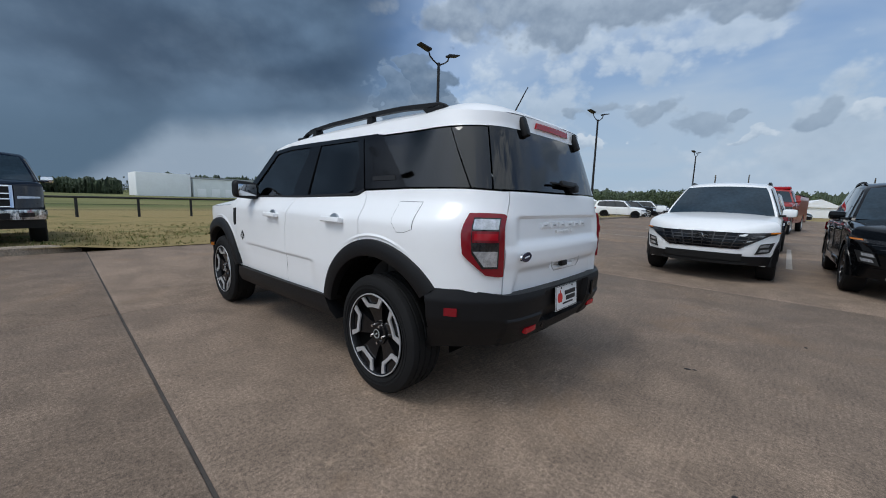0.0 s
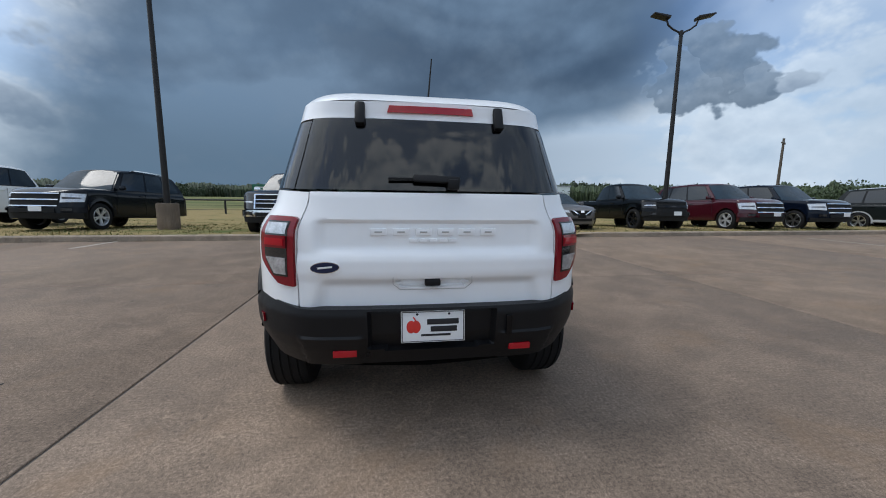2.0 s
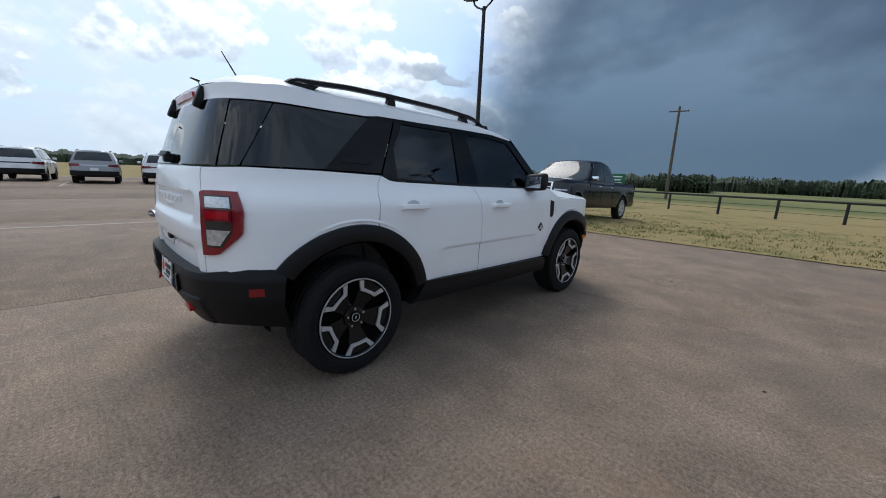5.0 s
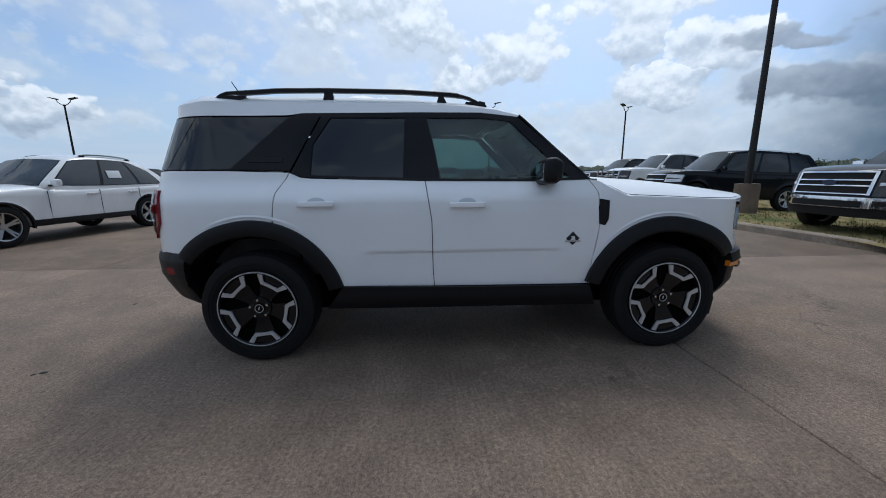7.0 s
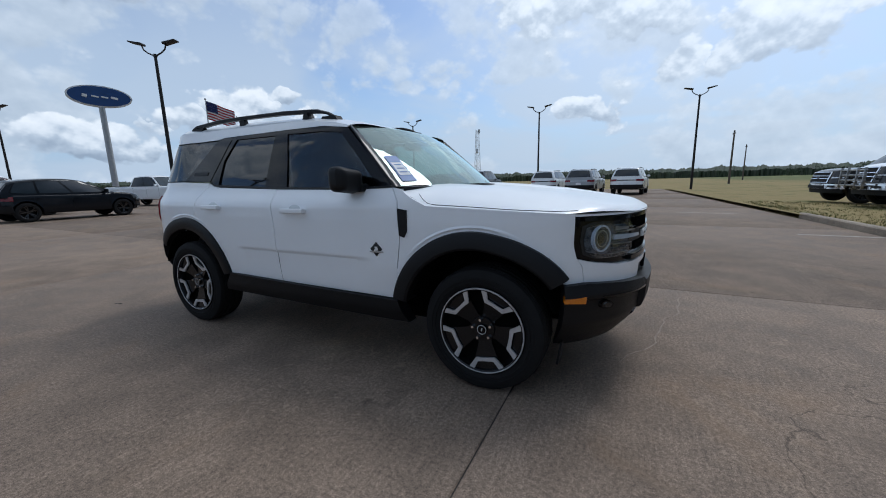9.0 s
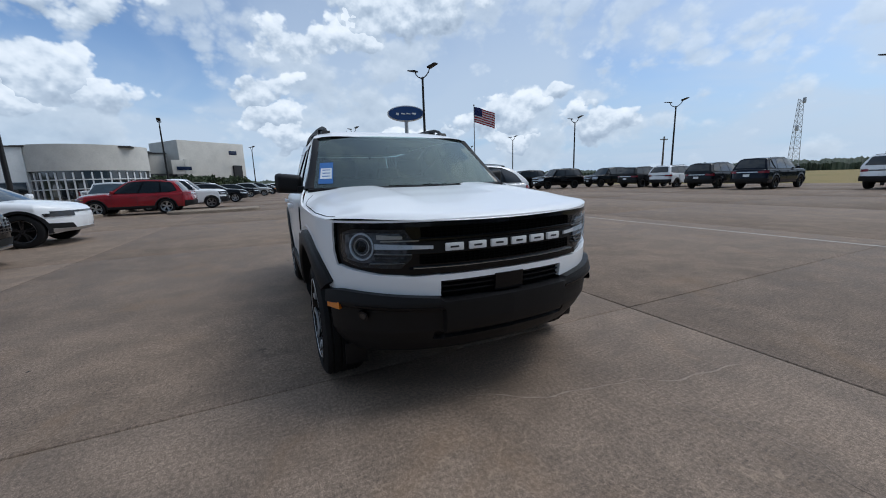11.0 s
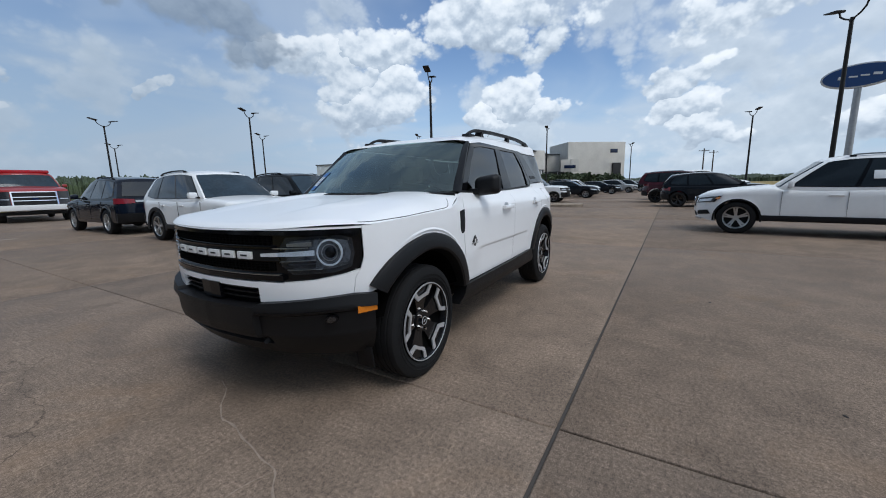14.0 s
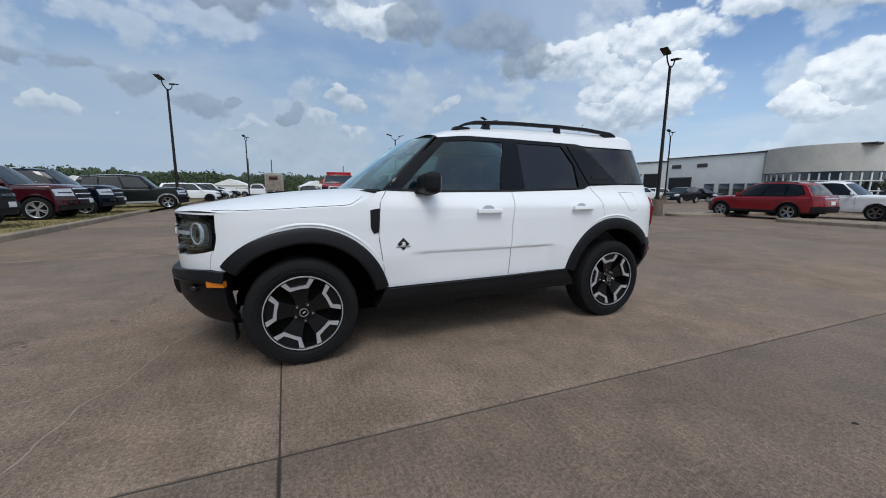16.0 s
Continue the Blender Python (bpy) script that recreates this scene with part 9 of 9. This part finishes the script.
# low islands and lines on the lot
for x, y, l, w, t in ((-18.0, -3.6, 4.0, 1.6, 90), (-20.8, -9.2, 9.0, 1.8, 0), (-34.0, -9.0, 16.0, 2.2, 5)):
    v, f = [], []
    n = 28
    for zz, e in ((-0.02, 0.0), (0.12, 0.0), (0.15, 0.04)):
        for i in range(n):
            a = 2 * math.pi * i / n
            v.append(((l / 2 - e) * math.copysign(abs(math.cos(a)) ** 0.4, math.cos(a)), (w / 2 - e) * math.copysign(abs(math.sin(a)) ** 0.6, math.sin(a)), zz))
    for k in range(2):
        for i in range(n):
            j = (i + 1) % n
            f.append((k * n + i, k * n + j, (k + 1) * n + j, (k + 1) * n + i))
    f.append(tuple(2 * n + i for i in range(n)))
    ob = solid("kerb_island", v, f, KERBSTONE)
    ob.matrix_basis = pose(x, y, 0, 0, 0, t)
    tagged(ob, "low concrete kerb island in the lot", "kerb", kind="structure")
for k, (x, y, l, t) in enumerate(((-3.0, 7.15, 9.5, -0.6), (6.0, 6.7, 2.0, -4), (-3.2, -10.5, 5.2, 90), (-6.6, -10.3, 5.2, 90), (3.4, -13.5, 6.0, 0), (4.2, 11.5, 1.6, -10), (-12.0, 21.0, 5.0, 88), (-2.5, 24.5, 5, 86), (3.2, -19.6, 6.5, -3))):
    ob = solid("parking_line", [(-l / 2, -0.05, 0.0), (l / 2, -0.05, 0.0), (l / 2, 0.05, 0.0), (-l / 2, 0.05, 0.0)], [(0, 1, 2, 3)], PAINTLINE, fix=False)
    ob.matrix_basis = pose(x, y, 0.004, 0, 0, t)
    tagged(ob, "worn white painted parking line on concrete", "road marking", kind="structure")

# ---- grass tufts on the verge ----
def tuft_material():
    m = bpy.data.materials.new("grass_blades")
    m.use_nodes = True
    g = Graph(m.node_tree)
    out = g.add("ShaderNodeOutputMaterial")
    b = g.add("ShaderNodeBsdfPrincipled")
    g.put(out.inputs[0], b.outputs[0])
    k = g.add("ShaderNodeNewGeometry").outputs["Random Per Island"]
    g.put(b.inputs["Base Color"], g.ramp(k, [(0.0, (0.050, 0.078, 0.020)), (0.35, (0.11, 0.14, 0.04)), (0.6, (0.24, 0.19, 0.085)), (1.0, (0.42, 0.33, 0.17))]))
    b.inputs["Roughness"].default_value = 0.9
    b.inputs["Specular IOR Level"].default_value = 0.15
    return m


def tufts():
    rnd = random.Random(11)
    vs, fs = [], []
    for _ in range(15000):
        y = rnd.uniform(-32, 16)
        d = rnd.random() ** 1.6 * 11.0 + 0.16
        x = kerb_x(y) + d
        if noise.noise(Vector((x * 0.6, y * 0.6, 3.0))) < rnd.uniform(-0.55, 0.25):
            continue
        z = verge_z(x, y) - 0.005
        h = rnd.uniform(0.025, 0.075) * (1 + 0.5 * noise.noise(Vector((x * 0.3, y * 0.3, 7.0))))
        for _ in range(4):
            a = rnd.uniform(0, 6.28)
            q = rnd.uniform(0.006, 0.013)
            px_, py_ = x + rnd.uniform(-0.05, 0.05), y + rnd.uniform(-0.05, 0.05)
            lean = rnd.uniform(0.2, 0.9) * h
            b = len(vs)
            c, s = math.cos(a), math.sin(a)
            vs += [(px_ - s * q, py_ + c * q, z), (px_ + s * q, py_ - c * q, z), (px_ + c * lean, py_ + s * lean, z + h)]
            fs.append((b, b + 1, b + 2))
    tagged(solid("grass_tufts", vs, fs, tuft_material(), fix=False), "short dry and green grass tufts on the verge", "grass", kind="stuff")


tufts()
# ---- slabs, cut by the joints ----
JX, JY, SLAB, GAP = 1.49, 1.775, 6.1, 0.010


def slab_mesh(x0, x1, y0, y1, clip=None):
    """A slab with a small rounded edge, top at the lot's level."""
    b = 0.008
    cut = lambda x, y: min(x, clip(y)) if clip else x  # noqa: E731
    ys = [y0, y1]
    outer = [(x0, y0), (cut(x1, y0), y0), (cut(x1, y1), y1), (x0, y1)]
    inner = [(x0 + b, y0 + b), (cut(x1, y0) - b, y0 + b), (cut(x1, y1) - b, y1 - b), (x0 + b, y1 - b)]
    vs = [(x, y, -0.04) for x, y in outer] + [(x, y, -0.006) for x, y in outer] + [(x, y, 0.0) for x, y in inner]
    fs = [(8, 9, 10, 11)]
    for i in range(4):
        j = (i + 1) % 4
        fs += [(i, j, 4 + j, 4 + i), (4 + i, 4 + j, 8 + j, 8 + i)]
    return [(x, y - 0.015 * x, z) for x, y, z in vs], fs


i = 0
for ix in range(-10, 2):
    for iy in range(-9, 6):
        x0, x1 = JX + ix * SLAB + GAP * 0.45, JX + (ix + 1) * SLAB - GAP * 0.45
        y0, y1 = JY + iy * SLAB + GAP, JY + (iy + 1) * SLAB - GAP
        clip = (lambda y: kerb_x(y) - 0.02)
        if x0 > clip(y1) - 0.3:
            continue
        vs, fs = slab_mesh(x0, x1, y0, y1, clip if x1 > clip(y1) or x1 > clip(y0) else None)
        solid("slab", vs, fs, CONCRETE, bed, fix=False, angle=80)
# the rest of the lot, far off
far = solid("outer_slabs", [(-120, -62, -0.004), (JX - 10 * SLAB - GAP, -62, -0.004), (JX - 10 * SLAB - GAP, 38, -0.004), (-120, 38, -0.004),
                            (JX - 10 * SLAB, -62, -0.004), (kerb_x(-62), -62, -0.004), (kerb_x(JY - 9 * SLAB), JY - 9 * SLAB + 1.0, -0.004), (JX - 10 * SLAB, JY - 9 * SLAB + 1.0, -0.004)],
            [(0, 1, 2, 3), (4, 5, 6, 7)], CONCRETE, bed, fix=False)


def crack(points, width, mat, seed):
    """A filled crack: a thin pale seam of uneven width on the slab."""
    rnd = random.Random(seed)
    c = resample(points, 60)
    vs, fs = [], []
    for i, (x, y) in enumerate(c):
        j = min(i, len(c) - 2)
        d = Vector((c[j + 1][0] - c[j][0], c[j + 1][1] - c[j][1], 0)).normalized()
        n = Vector((-d.y, d.x, 0))
        k = noise.noise(Vector((x * 6, y * 6, seed))) * 0.035
        w = width * (0.35 + 0.8 * rnd.random()) * min(1.0, 0.25 + i / 12, 0.25 + (len(c) - 1 - i) / 12)
        p = Vector((x, y, 0)) + n * k
        vs += [tuple(p - n * w + Vector((0, 0, 0.0004))), tuple(p + Vector((0, 0, 0.0022))), tuple(p + n * w + Vector((0, 0, 0.0004)))]
    for i in range(len(c) - 1):
        a = 3 * i
        fs += [(a, a + 3, a + 4, a + 1), (a + 1, a + 4, a + 5, a + 2)]
    return solid("crack", vs, fs, mat, bed, fix=False, angle=60)


SEAM = material("crack_filler", (0.285, 0.222, 0.172), 0.85, vary=0.3, scale=20, bump=0.3, bump_scale=80)
for k, (w, mat, pts) in enumerate(((0.0065, SEAM, [(2.05, -0.22), (2.08, -0.10), (2.19, 0.05), (2.27, 0.20), (2.31, 0.51), (2.37, 0.77), (2.48, 0.96), (2.50, 1.30), (2.58, 1.62)]),
                                   (0.004, SEAM, [(2.37, 0.77), (2.60, 0.70), (2.95, 0.86), (3.3, 0.80)]))):
    crack(pts, w, mat, k + 1)
GUM = material("dark_spot", (0.02, 0.017, 0.015), 0.8, vary=0.2)
for k, (x, y, r) in enumerate(((-2.65, -0.93, 0.016), (-2.69, -0.95, 0.010), (-3.03, 0.35, 0.012), (2.9, -1.6, 0.011), (-1.2, 2.6, 0.012), (0.7, 3.0, 0.010), (3.2, 1.9, 0.010), (-3.3, -2.2, 0.012), (0.4, -2.7, 0.009))):
    bm = bmesh.new()
    bmesh.ops.create_icosphere(bm, subdivisions=2, radius=r, matrix=pose(x, y, 0.001, 0, 0, 40 * k) @ Matrix.Diagonal((1.5, 1.0, 0.25, 1)))
    part("spot", bm, GUM, bed)
